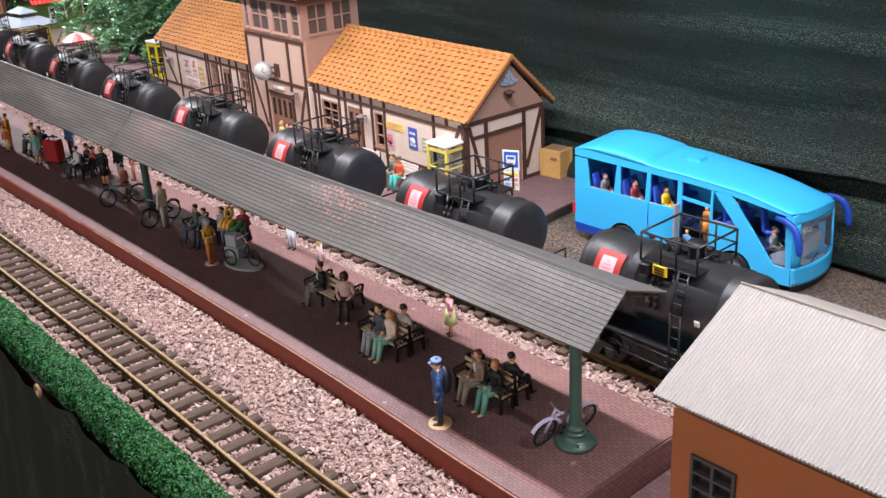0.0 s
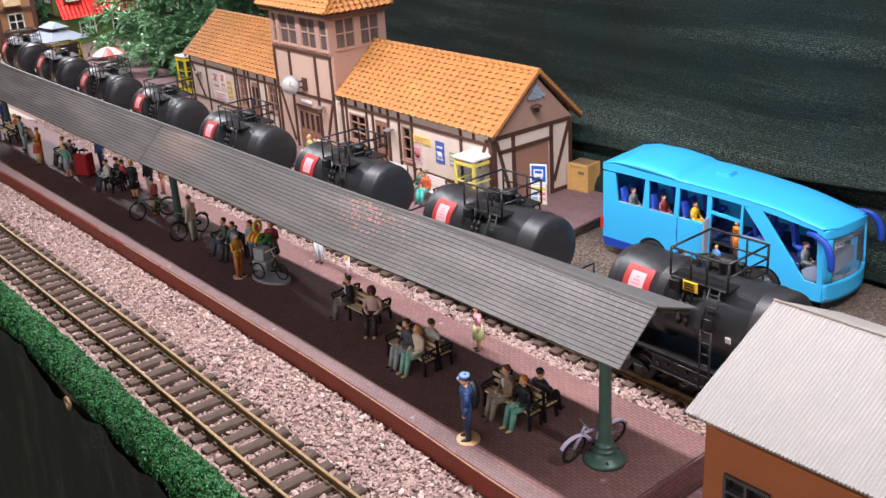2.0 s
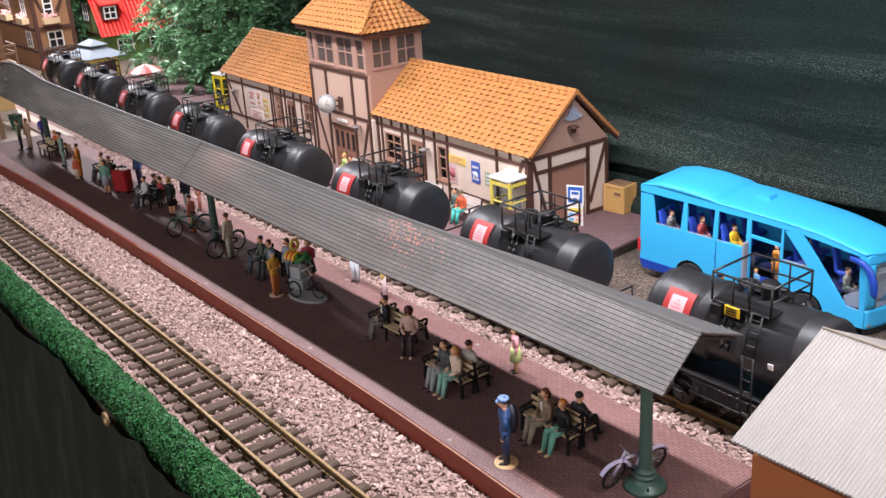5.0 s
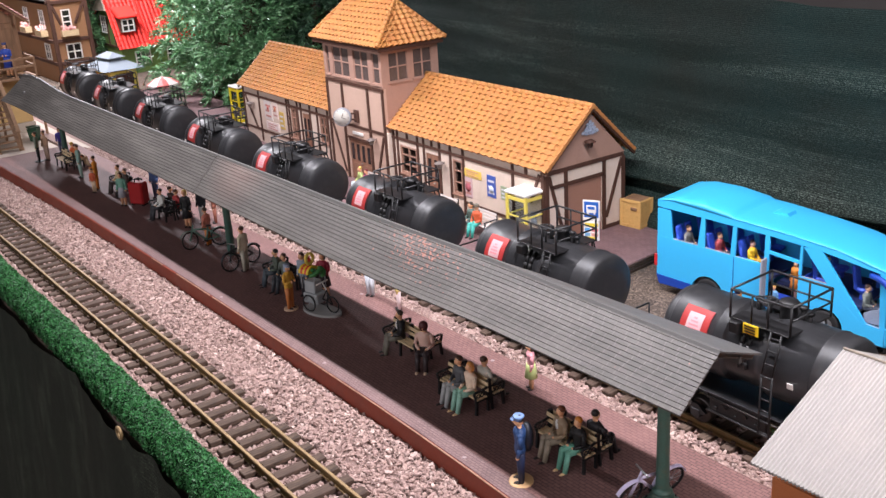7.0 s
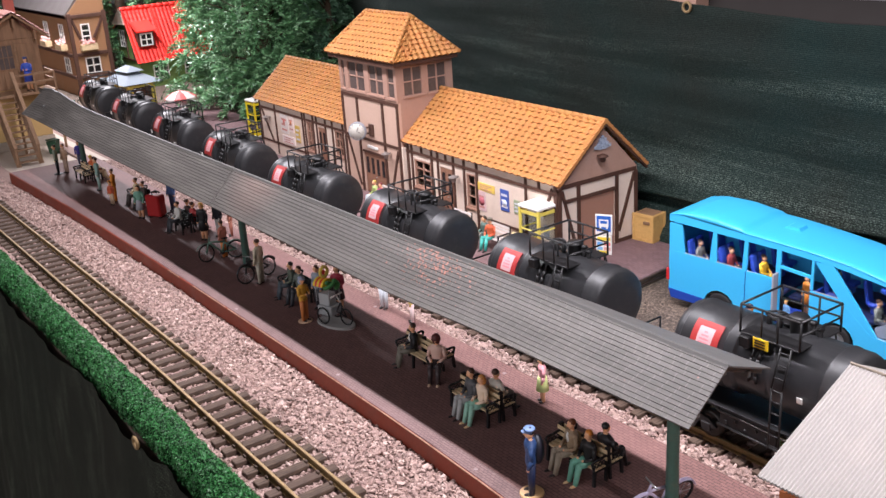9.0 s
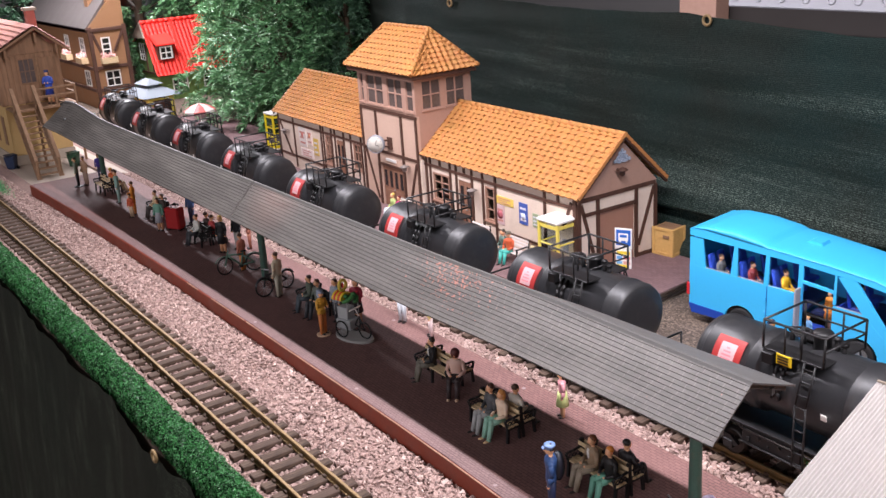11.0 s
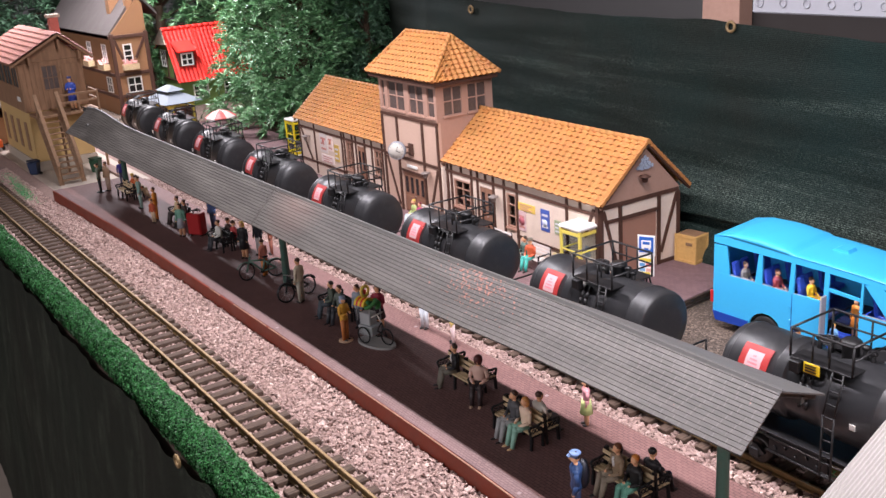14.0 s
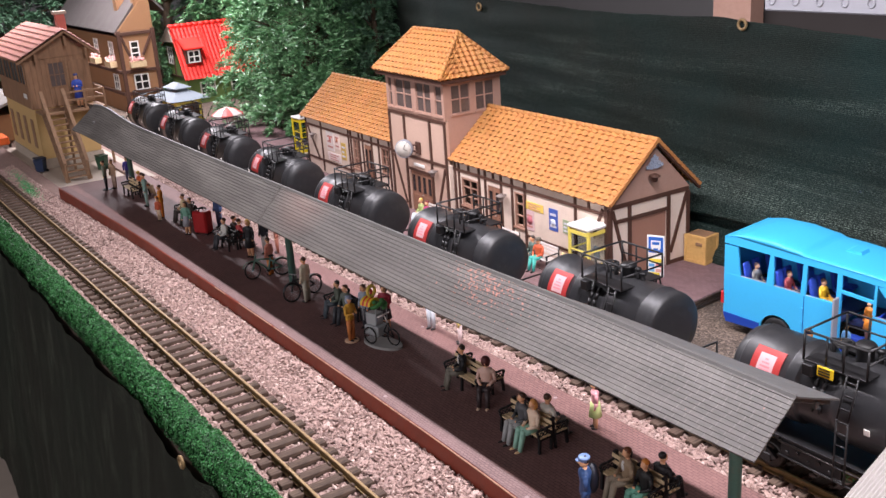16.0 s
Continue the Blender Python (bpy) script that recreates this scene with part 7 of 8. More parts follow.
gb = garden_bench(-0.965, 0.640, -0.031)
for x, y in ((-0.845, 0.632), (-0.735, 0.628), (-1.085, 0.628)):
    copy_thing(gb, pose(x, y, ZS, 0, 0, -1.8))
figurine(-0.877, 0.565, ZS, 20, (34, 92, 66), (30, 34, 34), (186, 126, 70), 0.073, arms="up", label="figurine in a long green coat with a red bag")
bm = bmesh.new()
bbox(bm, -0.006, 0.006, -0.003, 0.003, 0.0, 0.012, 0.001)
limb(bm, (-0.003, 0, 0.012), (0, 0, 0.018), 0.0005, n=5), limb(bm, (0.003, 0, 0.012), (0, 0, 0.018), 0.0005, n=5)
solo("hand_bag", bm, cloth(206, 40, 52), "small red bag on the forecourt", "bag", loc=(-0.86, 0.566, ZS))
figurine(-0.832, 0.576, ZS, -10, (236, 214, 170), (60, 172, 160), BLD, 0.068, label="figurine in a cream top and turquoise trousers")
figurine(-0.735, 0.616, ZS - 0.001, 10, (206, 96, 60), (70, 176, 164), (110, 104, 92), 0.07, True, cap=(120, 112, 98), label="seated figurine with a hat and turquoise trousers")
figurine(-0.752, 0.617, ZS - 0.001, -10, (90, 110, 100), (86, 96, 96), (70, 60, 50), 0.07, True, label="seated figurine in grey-green")
figurine(-1.098, 0.617, ZS - 0.001, -10, (176, 190, 120), (196, 206, 210), BLD, 0.068, True, label="seated figurine in a lime top")
figurine(-1.076, 0.617, ZS - 0.001, 10, (190, 70, 120), (196, 80, 130), (120, 50, 50), 0.066, True, label="seated figurine in magenta")
figurine(-0.607, 0.560, ZS, 15, (228, 226, 220), (30, 30, 32), (190, 170, 120), 0.072, arms="hips", label="figurine in a white jacket and black trousers")
figurine(-0.575, 0.576, ZS, -10, (220, 150, 60), (222, 170, 130), (50, 36, 30), 0.066, skirt=(222, 96, 30), arms="front", label="figurine in an orange skirt")
figurine(-1.69, 0.69, ZS, 10, (214, 110, 50), (150, 70, 60), (200, 60, 50), 0.07, label="figurine in orange near the station wing")
figurine(-1.715, 0.70, ZS, 30, (150, 176, 120), (110, 120, 120), BRN, 0.066, label="figurine in pale green near the station wing")


def phone_booth(x, y, rz, mat, label):
    b = thing("phone_booth", (x, y, ZS), label, "phone booth", rz, "phone booths")
    w, h = 0.0215, 0.092
    bm = bmesh.new()
    bbox(bm, -w - 0.004, w + 0.004, -w - 0.004, w + 0.004, 0.0, 0.003, 0.0006)
    part("floor_plate", bm, M["white_plastic"], b)
    bm = bmesh.new()
    bbox(bm, -w - 0.0035, w + 0.0035, -w - 0.0035, w + 0.0035, h + 0.0005, h + 0.006, 0.0016)
    part("roof", bm, M["white_plastic"], b, "white flat booth roof")
    for sx in (-1, 1):
        for sy in (-1, 1):
            bm = bmesh.new()
            bbox(bm, sx * w - 0.0024, sx * w + 0.0024, sy * w - 0.0024, sy * w + 0.0024, 0.003, h, 0.0005)
            part("corner_post", bm, mat, b)
    for k, (dx, dy) in enumerate(((0, -1), (1, 0), (0, 1), (-1, 0))):
        for z, t in ((0.007, 0.0075), (0.033, 0.0022), (0.057, 0.0022), (0.086, 0.0055)):
            bm = bmesh.new()
            if dx:
                bbox(bm, dx * w - 0.0013, dx * w + 0.0013, -w + 0.0026, w - 0.0026, z - t / 2, z + t / 2, 0.0003)
            else:
                bbox(bm, -w + 0.0026, w - 0.0026, dy * w - 0.0013, dy * w + 0.0013, z - t / 2, z + t / 2, 0.0003)
            part("rail", bm, mat, b)
        bm = bmesh.new()
        if dx:
            box(bm, dx * w - 0.0004, dx * w + 0.0004, -w + 0.003, w - 0.003, 0.011, 0.083)
        else:
            box(bm, -w + 0.003, w - 0.003, dy * w - 0.0004, dy * w + 0.0004, 0.011, 0.083)
        p = part("pane", bm, M["glass"], b)
        p.visible_shadow = False
    bm = bmesh.new()
    bbox(bm, -0.006, 0.006, w - 0.008, w - 0.0025, 0.035, 0.055, 0.001)
    part("telephone", bm, M["grey_plastic"], b)
    return b


phone_booth(-0.63, 0.6345, 0.02, M["booth_yellow"], "pale yellow telephone booth with a white roof and base")
phone_booth(-1.885, 0.758, 0.02, M["booth_yellow_deep"], "bright yellow telephone booth beside the station wing")

sp = thing("bus_stop_sign", (-0.51, 0.6605, ZS), "blue and white bus stop sign on a thin post", "bus stop sign", math.radians(28))
bm = bmesh.new()
limb(bm, (0, 0, 0), (0, 0, 0.066), 0.0014, n=8)
lathe(bm, [(0, 0), (0.006, 0), (0.005, 0.0015), (0, 0.002)], 12)
part("post", bm, M["black_iron"], sp)
bm = bmesh.new()
bbox(bm, -0.0135, 0.0135, -0.0026, -0.0012, 0.066, 0.099, 0.0006)
pl = part("stop_plate", bm, M["white_plastic"], sp)
bm = bmesh.new()
bbox(bm, -0.0112, 0.0112, -0.003, -0.0024, 0.0715, 0.0965, 0.0002)
part("blue_field", bm, cloth(36, 92, 176), pl)
for a, b_, c, d in ((-0.0075, 0.0075, 0.079, 0.091), ):
    bm = bmesh.new()
    bbox(bm, a, b_, -0.0034, -0.0028, c, d, 0.0002)
    part("bus_symbol", bm, M["white_plastic"], pl)
bm = bmesh.new()
bbox(bm, -0.0055, 0.0055, -0.0037, -0.0032, 0.0845, 0.089, 0.0002)
part("bus_symbol_window", bm, cloth(36, 92, 176), pl)
for x in (-0.005, 0.005):
    bm = bmesh.new()
    bbox(bm, x - 0.0014, x + 0.0014, -0.0034, -0.0028, 0.0765, 0.0795, 0.0002)
    part("bus_symbol_wheel", bm, M["white_plastic"], pl)
bm = bmesh.new()
bbox(bm, -0.0125, 0.0125, -0.0026, -0.0012, 0.034, 0.0655, 0.0006)
tt = part("timetable", bm, M["white_plastic"], sp, "white timetable board with coloured unreadable bars")
for k, (c, x0, x1, z) in enumerate((((222, 196, 60), -0.0105, 0.0105, 0.0595), ((90, 150, 200), -0.0105, -0.002, 0.0515), ((214, 120, 120), 0.0, 0.0105, 0.0515), ((120, 170, 210), -0.0105, -0.002, 0.0435), ((214, 160, 150), 0.0, 0.0105, 0.0435), ((222, 196, 60), -0.0105, 0.006, 0.0375))):
    bm = bmesh.new()
    bbox(bm, x0, x1, -0.003, -0.0024, z - 0.0026, z + 0.0026, 0.0002)
    part("print_bar", bm, cloth(*c), tt)

cr = thing("wooden_crate", (-0.592, 0.8115, ZS), "pale plywood crate with battens beside the station", "crate", 0.11)
bm = bmesh.new()
bbox(bm, 0.001, 0.040, 0.001, 0.036, 0.0, 0.047, 0.0006)
part("body", bm, M["crate_wood"], cr)
for x0, x1, y0, y1, z0, z1 in ((-0.0006, 0.004, -0.0008, 0.0012, 0.0, 0.048), (0.037, 0.0416, -0.0008, 0.0012, 0.0, 0.048), (0.004, 0.037, -0.0008, 0.0012, 0.0, 0.005), (0.004, 0.037, -0.0008, 0.0012, 0.043, 0.048),
                               (0.0398, 0.0418, 0.0014, 0.006, 0.0, 0.048), (0.0398, 0.0418, 0.031, 0.0362, 0.0, 0.048), (0.0398, 0.0418, 0.0062, 0.0308, 0.0, 0.005), (0.0398, 0.0418, 0.0062, 0.0308, 0.043, 0.048)):
    bm = bmesh.new()
    bbox(bm, x0, x1, y0, y1, z0, z1, 0.0004)
    part("batten", bm, M["crate_wood"], cr)
bm = bmesh.new()
bbox(bm, 0.0045, 0.0375, 0.0045, 0.0325, 0.0472, 0.0482, 0.0003)
part("top_panel", bm, M["stair_wood"], cr, "dull brown top panel")
bm = bmesh.new()
bbox(bm, 0.022, 0.034, -0.0012, 0.0009, 0.031, 0.036, 0.0003)
part("stencil_mark", bm, M["stair_wood"], cr)

# litter bin, fence, grass, figures by the coach
bn = thing("litter_bin", (-0.447, 0.587, 0.002), "bright blue litter bin with an open lid", "bin", 0.5)
bm = bmesh.new()
lathe(bm, [(0, 0), (0.0125, 0), (0.0155, 0.034), (0.0165, 0.034), (0.0165, 0.037), (0.0145, 0.037), (0.012, 0.004), (0, 0.004)], 4, smooth=False)
part("bin_body", bm, cloth(28, 140, 206), bn)
bm = bmesh.new()
bbox(bm, -0.012, 0.012, 0.011, 0.014, 0.034, 0.052, 0.001)
part("lid", bm, cloth(60, 62, 66), bn, "dark grey raised lid")

fn = thing("picket_fence", (-0.487, 0.5385, 0.002), "white plastic picket fence beside the rear track", "fence", -0.088)
npk = 44
pm = bmesh.new()
prism(pm, [(-0.0037, 0.0), (0.0037, 0.0), (0.0037, 0.031), (0.002, 0.0355), (0.0, 0.038), (-0.002, 0.0355), (-0.0037, 0.031)], "y", -0.0011, 0.0011)
pme = mesh_of("picket", pm, M["white_plastic"])
for i in range(npk):
    share("picket", pme, fn, (i * 0.0118, 0, 0.001))
for z in (0.011, 0.027):
    bm = bmesh.new()
    for i in range(npk * 2):
        xa, xb = -0.004 + i * 0.0059, -0.004 + (i + 1) * 0.0059
        bar(bm, (xa, -0.002, z + 0.0008 * math.sin(i * 0.9)), (xb, -0.002, z + 0.0008 * math.sin((i + 1) * 0.9)), 0.0018, 0.003)
    part("fence_rail", bm, M["white_plastic"], fn)

ng = 15000
gx = RNG.uniform(-0.55, 0.16, ng)
gy = RNG.uniform(0.4725, 0.53, ng) - (gx + 0.487) * 0.035
gpts = np.stack([gx, gy - 0.004, RNG.uniform(0.001, 0.008, ng)], -1)
leaf_cloud("grass_strip", gpts, np.tile((0, -0.3, 1.0), (ng, 1)), 0.0024, M["grass"], "bright green flock grass between fence and rear track", "grass", spread=0.9)

figurine(-0.417, 0.581, 0.002, -20, (226, 160, 160), (226, 170, 160), (60, 40, 36), 0.05, label="girl figurine in pale pink by the fence")
figurine(-0.401, 0.598, 0.002, 60, (70, 124, 190), (60, 90, 150), (60, 40, 36), 0.052, label="child figurine in a blue shirt by the fence")
figurine(-0.21, 0.619, 0.002, -10, (40, 62, 116), (224, 176, 130), (206, 130, 60), 0.068, skirt=(40, 62, 116), cap=(34, 40, 70), arms="front", base=(226, 196, 120), label="hostess figurine in a navy uniform on a yellow base")
figurine(-0.14, 0.599, 0.002, 170, (200, 150, 170), (226, 190, 120), (226, 200, 60), 0.07, skirt=(200, 150, 170), label="blonde figurine in a mauve dress")
figurine(-0.134, 0.628, 0.002, 200, (60, 100, 160), (110, 130, 140), (214, 160, 90), 0.072, arms="hips", label="figurine in a blue shirt and grey trousers")
co = lambda x, y, z: tuple(Matrix.Rotation(0.1, 4, "Z") @ Vector((x, y, z)) + Vector((-0.386, 0.667, 0.002)))
figurine(*co(0.184, 0.002, 0.016), 0, (110, 160, 206), (90, 120, 170), (226, 170, 90), 0.040, label="child figurine in pale blue on the coach step")
figurine(*co(0.203, 0.021, 0.034), -20, (206, 130, 50), (190, 110, 50), BRN, 0.056, skirt=(206, 124, 44), label="figurine in an ochre dress in the coach doorway")
for x, y, c, l in ((0.041, 0.016, (120, 116, 110), "seated figurine in a grey suit inside the coach"), (0.091, 0.016, (150, 60, 60), "seated figurine in red inside the coach"), (0.141, 0.016, (226, 176, 40), "seated figurine in yellow inside the coach"), (0.239, 0.03, (190, 90, 60), "seated figurine in rust inside the coach"), (0.3015, 0.0135, (120, 122, 112), "seated driver figurine in grey inside the coach")):
    figurine(*co(x, y, 0.058 if x < 0.2 else 0.0555 if x < 0.3 else 0.036), 90 + 5.7, c, c if c[0] > 200 else (80, 80, 90), BRN, 0.062, True, label=l)


# ---------------------------------------------------------------- signal box with outside stair
sb = thing("signal_box", (-2.345, 0.18, 0.0), "ochre and brown two-storey signal box with an outside stair", "signal box")


def sbox(name, mat, x0, x1, y0, y1, z0, z1, label="", r=0.001, parent=None):
    bm = bmesh.new()
    bbox(bm, x0, x1, y0, y1, z0, z1, r)
    return part(name, bm, mat, parent or sb, label)


SD, SZ, SH = 0.165, 0.168, 0.300   # depth, floor of the upper storey, its wall top
sbox("lower_wall", M["sig_yellow"], -0.37, 0.0, 0.003, SD - 0.003, 0.03, SZ)
sbox("plinth", M["stone_grey"], -0.373, 0.003, 0.0, SD, 0.0, 0.03)
sbox("upper_wall", M["sig_brown"], -0.375, 0.0035, -0.002, SD + 0.002, SZ + 0.0005, SH)
for k in range(12):
    sbox("board", M["sig_brown"], 0.0036, 0.0052, 0.0 + k * 0.013, 0.0115 + k * 0.013, SZ + 0.0015, SH - 0.001, r=0.0004)
bm = bmesh.new()
prism(bm, [(-0.002, SH + 0.0005), (SD + 0.002, SH + 0.0005), (0.108, 0.362)], "x", -0.37, 0.0035)
part("gable", bm, M["sig_brown"], sb)
for s, y1 in ((-1, -0.026), (1, 0.192)):
    roof_slope("roof_slope", sb, ((-0.41, y1, 0.304), (0.034, y1, 0.304), (-0.41, 0.108, 0.374), (0.034, 0.108, 0.374)), 16, 8, M["tiles_pale"], 0.0022, 0.003)
    bm = bmesh.new()
    bar(bm, (0.032, 0.108, 0.367), (0.032, y1, 0.297), 0.005, 0.010, up=(1, 0, 0))
    part("barge_board", bm, M["sig_brown"], sb)
for y, z in ((0.108, 0.352), (0.025, 0.318), (0.158, 0.318)):
    sbox("bracket", M["sig_brown"], 0.004, 0.031, y - 0.003, y + 0.003, z - 0.022, z + 0.002, r=0.0006)
sbox("chimney", cloth(170, 92, 80), -0.13, -0.106, 0.128, 0.152, 0.34, 0.404, "pale red brick chimney")
sbox("chimney_cap", M["stone_grey"], -0.135, -0.101, 0.123, 0.157, 0.4045, 0.413)
for x0, x1 in ((-0.36, -0.28), (-0.265, -0.185), (-0.17, -0.09), (-0.075, -0.012)):
    w = new("window")
    w.parent = sb
    sbox("pane", M["glass_dark"], x0, x1, -0.0036, -0.0026, 0.236, 0.288, parent=w, r=0.0002)
    for a, b, c, d in ((x0 - 0.003, x0, 0.233, 0.291), (x1, x1 + 0.003, 0.233, 0.291), (x0, x1, 0.233, 0.236), (x0, x1, 0.288, 0.291), ((x0 + x1) / 2 - 0.001, (x0 + x1) / 2 + 0.001, 0.236, 0.288)):
        sbox("window_frame", M["sig_brown"], a, b, -0.005, -0.0028, c, d, parent=w, r=0.0003)
w = new("window")
w.parent = sb
sbox("pane", M["pane_dusty"], 0.0056, 0.0064, 0.058, 0.096, 0.224, 0.286, parent=w, r=0.0002)
for a, b, c, d in ((0.055, 0.058, 0.221, 0.289), (0.096, 0.099, 0.221, 0.289), (0.058, 0.096, 0.221, 0.224), (0.058, 0.096, 0.286, 0.289), (0.07, 0.0715, 0.224, 0.286), (0.0825, 0.084, 0.224, 0.286), (0.058, 0.096, 0.254, 0.2555)):
    sbox("window_frame", M["sig_brown"], 0.0055, 0.008, a, b, c, d, parent=w, r=0.0003)
sbox("door", M["sig_brown"], 0.0055, 0.008, 0.108, 0.148, SZ + 0.002, 0.287, "brown plank door")
sbox("door_frame", M["stair_wood"], 0.0055, 0.0095, 0.102, 0.1075, SZ + 0.002, 0.292)
for x in (-0.32, -0.235, -0.15, -0.06):
    sbox("blind_window", M["stair_wood"], x - 0.016, x + 0.016, 0.001, 0.004, 0.055, 0.135, "ochre shuttered arched window")
sbox("name_board", M["white_plastic"], -0.07, -0.03, -0.0036, -0.0024, 0.195, 0.208, "small white name board, unreadable")
sbox("landing", M["stair_wood"], 0.006, 0.094, 0.004, 0.172, SZ - 0.008, SZ - 0.001, "tan plank landing")
for y in (0.062, 0.168):
    sbox("strut", M["stair_wood"], 0.084, 0.091, y - 0.003, y + 0.003, 0.0, SZ - 0.0085)
# stair
for i in range(11):
    t = (i + 1) / 12
    sbox("step", M["stair_wood"], 0.226 - 0.132 * t - 0.009, 0.226 - 0.132 * t + 0.006, 0.010, 0.060, (SZ - 0.004) * t - 0.002, (SZ - 0.004) * t + 0.001, r=0.0004)
for y in (0.007, 0.063):
    bm = bmesh.new()
    bar(bm, (0.228, y, 0.0), (0.094, y, SZ - 0.004), 0.004, 0.012, up=(0, 1, 0))
    part("stringer", bm, M["stair_wood"], sb)
    bm = bmesh.new()
    bar(bm, (0.226, y, 0.052), (0.096, y, 0.226), 0.0045, 0.009, up=(0, 1, 0))
    bar(bm, (0.224, y, 0.012), (0.224, y, 0.052), 0.005, 0.005)
    bar(bm, (0.096, y, SZ - 0.002), (0.096, y, 0.226), 0.005, 0.005)
    part("handrail", bm, M["stair_wood"], sb)
for z in (0.193, 0.214):
    bm = bmesh.new()
    bar(bm, (0.092, 0.066, z), (0.092, 0.170, z), 0.004, 0.005)
    bar(bm, (0.092, 0.170, z), (0.01, 0.170, z), 0.004, 0.005)
    part("rail", bm, M["stair_wood"], sb)
for y in (0.118, 0.170):
    sbox("rail_post", M["stair_wood"], 0.0895, 0.0945, y - 0.0025, y + 0.0025, SZ - 0.001, 0.217, r=0.0004)
figurine(-2.285, 0.292, SZ - 0.001, 52, (54, 80, 170), (40, 40, 60), (60, 50, 60), 0.09, skirt=(50, 72, 160), cap=(60, 70, 120), arms="front", label="signalman figurine in a blue coat on the landing")
bm = bmesh.new()
prism(bm, [(-2.75, 0.145), (-2.03, 0.145), (-1.97, 0.165), (-1.97, 0.38), (-2.75, 0.38)], "z", -0.003, 0.004)
solo("slab", bm, M["bed"], "pale concrete slab under the signal box", "slab", kind="structure")


def wheelie_bin(x, y, z, c, label):
    b = thing("wheeled_bin", (x, y, z), label, "bin", 0.1, "bins")
    bm = bmesh.new()
    lathe(bm, [(0, 0.002), (0.014, 0.002), (0.0185, 0.036), (0, 0.036)], 4, smooth=False)
    part("bin_body", bm, cloth(*c), b)
    bm = bmesh.new()
    bbox(bm, -0.0145, 0.0145, -0.0145, 0.0145, 0.0365, 0.0405, 0.001)
    part("lid", bm, cloth(*[int(k * 0.8) for k in c]), b)
    bm = bmesh.new()
    limb(bm, (-0.011, 0.0125, 0.004), (0.011, 0.0125, 0.004), 0.004, n=10)
    part("bin_wheel", bm, M["rubber"], b)


wheelie_bin(-2.315, 0.165, 0.004, (34, 44, 66), "dark blue wheeled bin by the signal box")
wheelie_bin(-2.20, 0.30, 0.004, (40, 70, 50), "green wheeled bin by the stair")

# weeds on the ballast
for cx, cy in ((-2.2, 0.098), (-2.32, 0.105), (-2.1, 0.09)):
    pts = np.stack([RNG.normal(cx, 0.05, 500), RNG.normal(cy, 0.008, 500), RNG.uniform(0.004, 0.010, 500)], -1)
    leaf_cloud("weeds", pts, np.tile((0, 0, 1.0), (500, 1)), 0.0022, M["grass"], "patch of green moss on the ballast", "weeds", spread=0.8)


# ---------------------------------------------------------------- houses behind
def house_window(parent, side, at, y0, y1, z0, z1, cols=2, rows=2, sill=False):
    """A white window on a face: side 'x' lies in the plane x = at, side 'y' in y = at (facing the front)."""
    w = new("window")
    w.parent = parent

    def put(name, mat, a0, a1, b0, b1, d0, d1, label=""):
        bm = bmesh.new()
        if side == "x":
            box(bm, at + d0, at + d1, a0, a1, b0, b1)
        else:
            box(bm, a0, a1, at - d1, at - d0, b0, b1)
        part(name, bm, mat, w, label)

    put("pane", M["glass_dark"], y0, y1, z0, z1, 0.0004, 0.0014)
    t = 0.0042
    for a in ((y0 - t, y0, z0 - t, z1 + t), (y1, y1 + t, z0 - t, z1 + t), (y0, y1, z0 - t, z0), (y0, y1, z1, z1 + t)):
        put("window_frame", M["white_plastic"], *a, 0.0004, 0.004)
    for k in range(1, cols):
        c = y0 + (y1 - y0) * k / cols
        put("glazing_bar", M["white_plastic"], c - 0.002, c + 0.002, z0, z1, 0.0004, 0.003)
    for k in range(1, rows):
        c = z0 + (z1 - z0) * k / rows
        put("glazing_bar", M["white_plastic"], y0, y1, c - 0.002, c + 0.002, 0.0005, 0.0028)
    if sill:
        put("flower_box", M["bench_wood"], y0 - 0.016, y1 + 0.016, z0 - 0.028, z0 - 0.008, 0.0004, 0.024, "cream window box with pale flowers")
        pts = np.stack([np.full(60, at + 0.013) + RNG.uniform(-0.01, 0.01, 60), RNG.uniform(y0 - 0.013, y1 + 0.013, 60), RNG.uniform(z0 - 0.009, z0 + 0.008, 60)], -1) if side == "x" else np.stack([RNG.uniform(y0 - 0.013, y1 + 0.013, 60), np.full(60, at - 0.013) + RNG.uniform(-0.01, 0.01, 60), RNG.uniform(z0 - 0.009, z0 + 0.008, 60)], -1)
        leaf_cloud("flower_bunch", pts, np.tile((0.5, 0, 1.0), (60, 1)), 0.006, cloth(224, 170, 164), "", "", "", w)
    return w


bh = thing("timbered_house", (-3.05, 0.637, 0.0), "tall brown half-timbered house with white windows and a dark roof", "house")
bm = bmesh.new()
bbox(bm, -0.85, 0.0, 0.0, 0.131, 0.0, 0.285, 0.001)
part("wall", bm, M["house_brown"], bh)
bm = bmesh.new()
prism(bm, [(0.0, 0.2855), (0.13, 0.2855), (0.13, 0.385), (0.115, 0.405)], "x", -0.85, 0.0)
part("gable", bm, M["house_brown"], bh)
for s, y1 in ((0, -0.006), (1, 0.175)):
    bm = bmesh.new()
    ya, za, yb, zb = y1, (0.286, 0.352)[s], 0.115, 0.425
    prism(bm, [(ya, za), (yb, zb), (yb, zb - 0.012), (ya, za - 0.012)], "x", -0.87, 0.012 if s else -0.006)
    part("roof", bm, M["roof_dark"], bh)
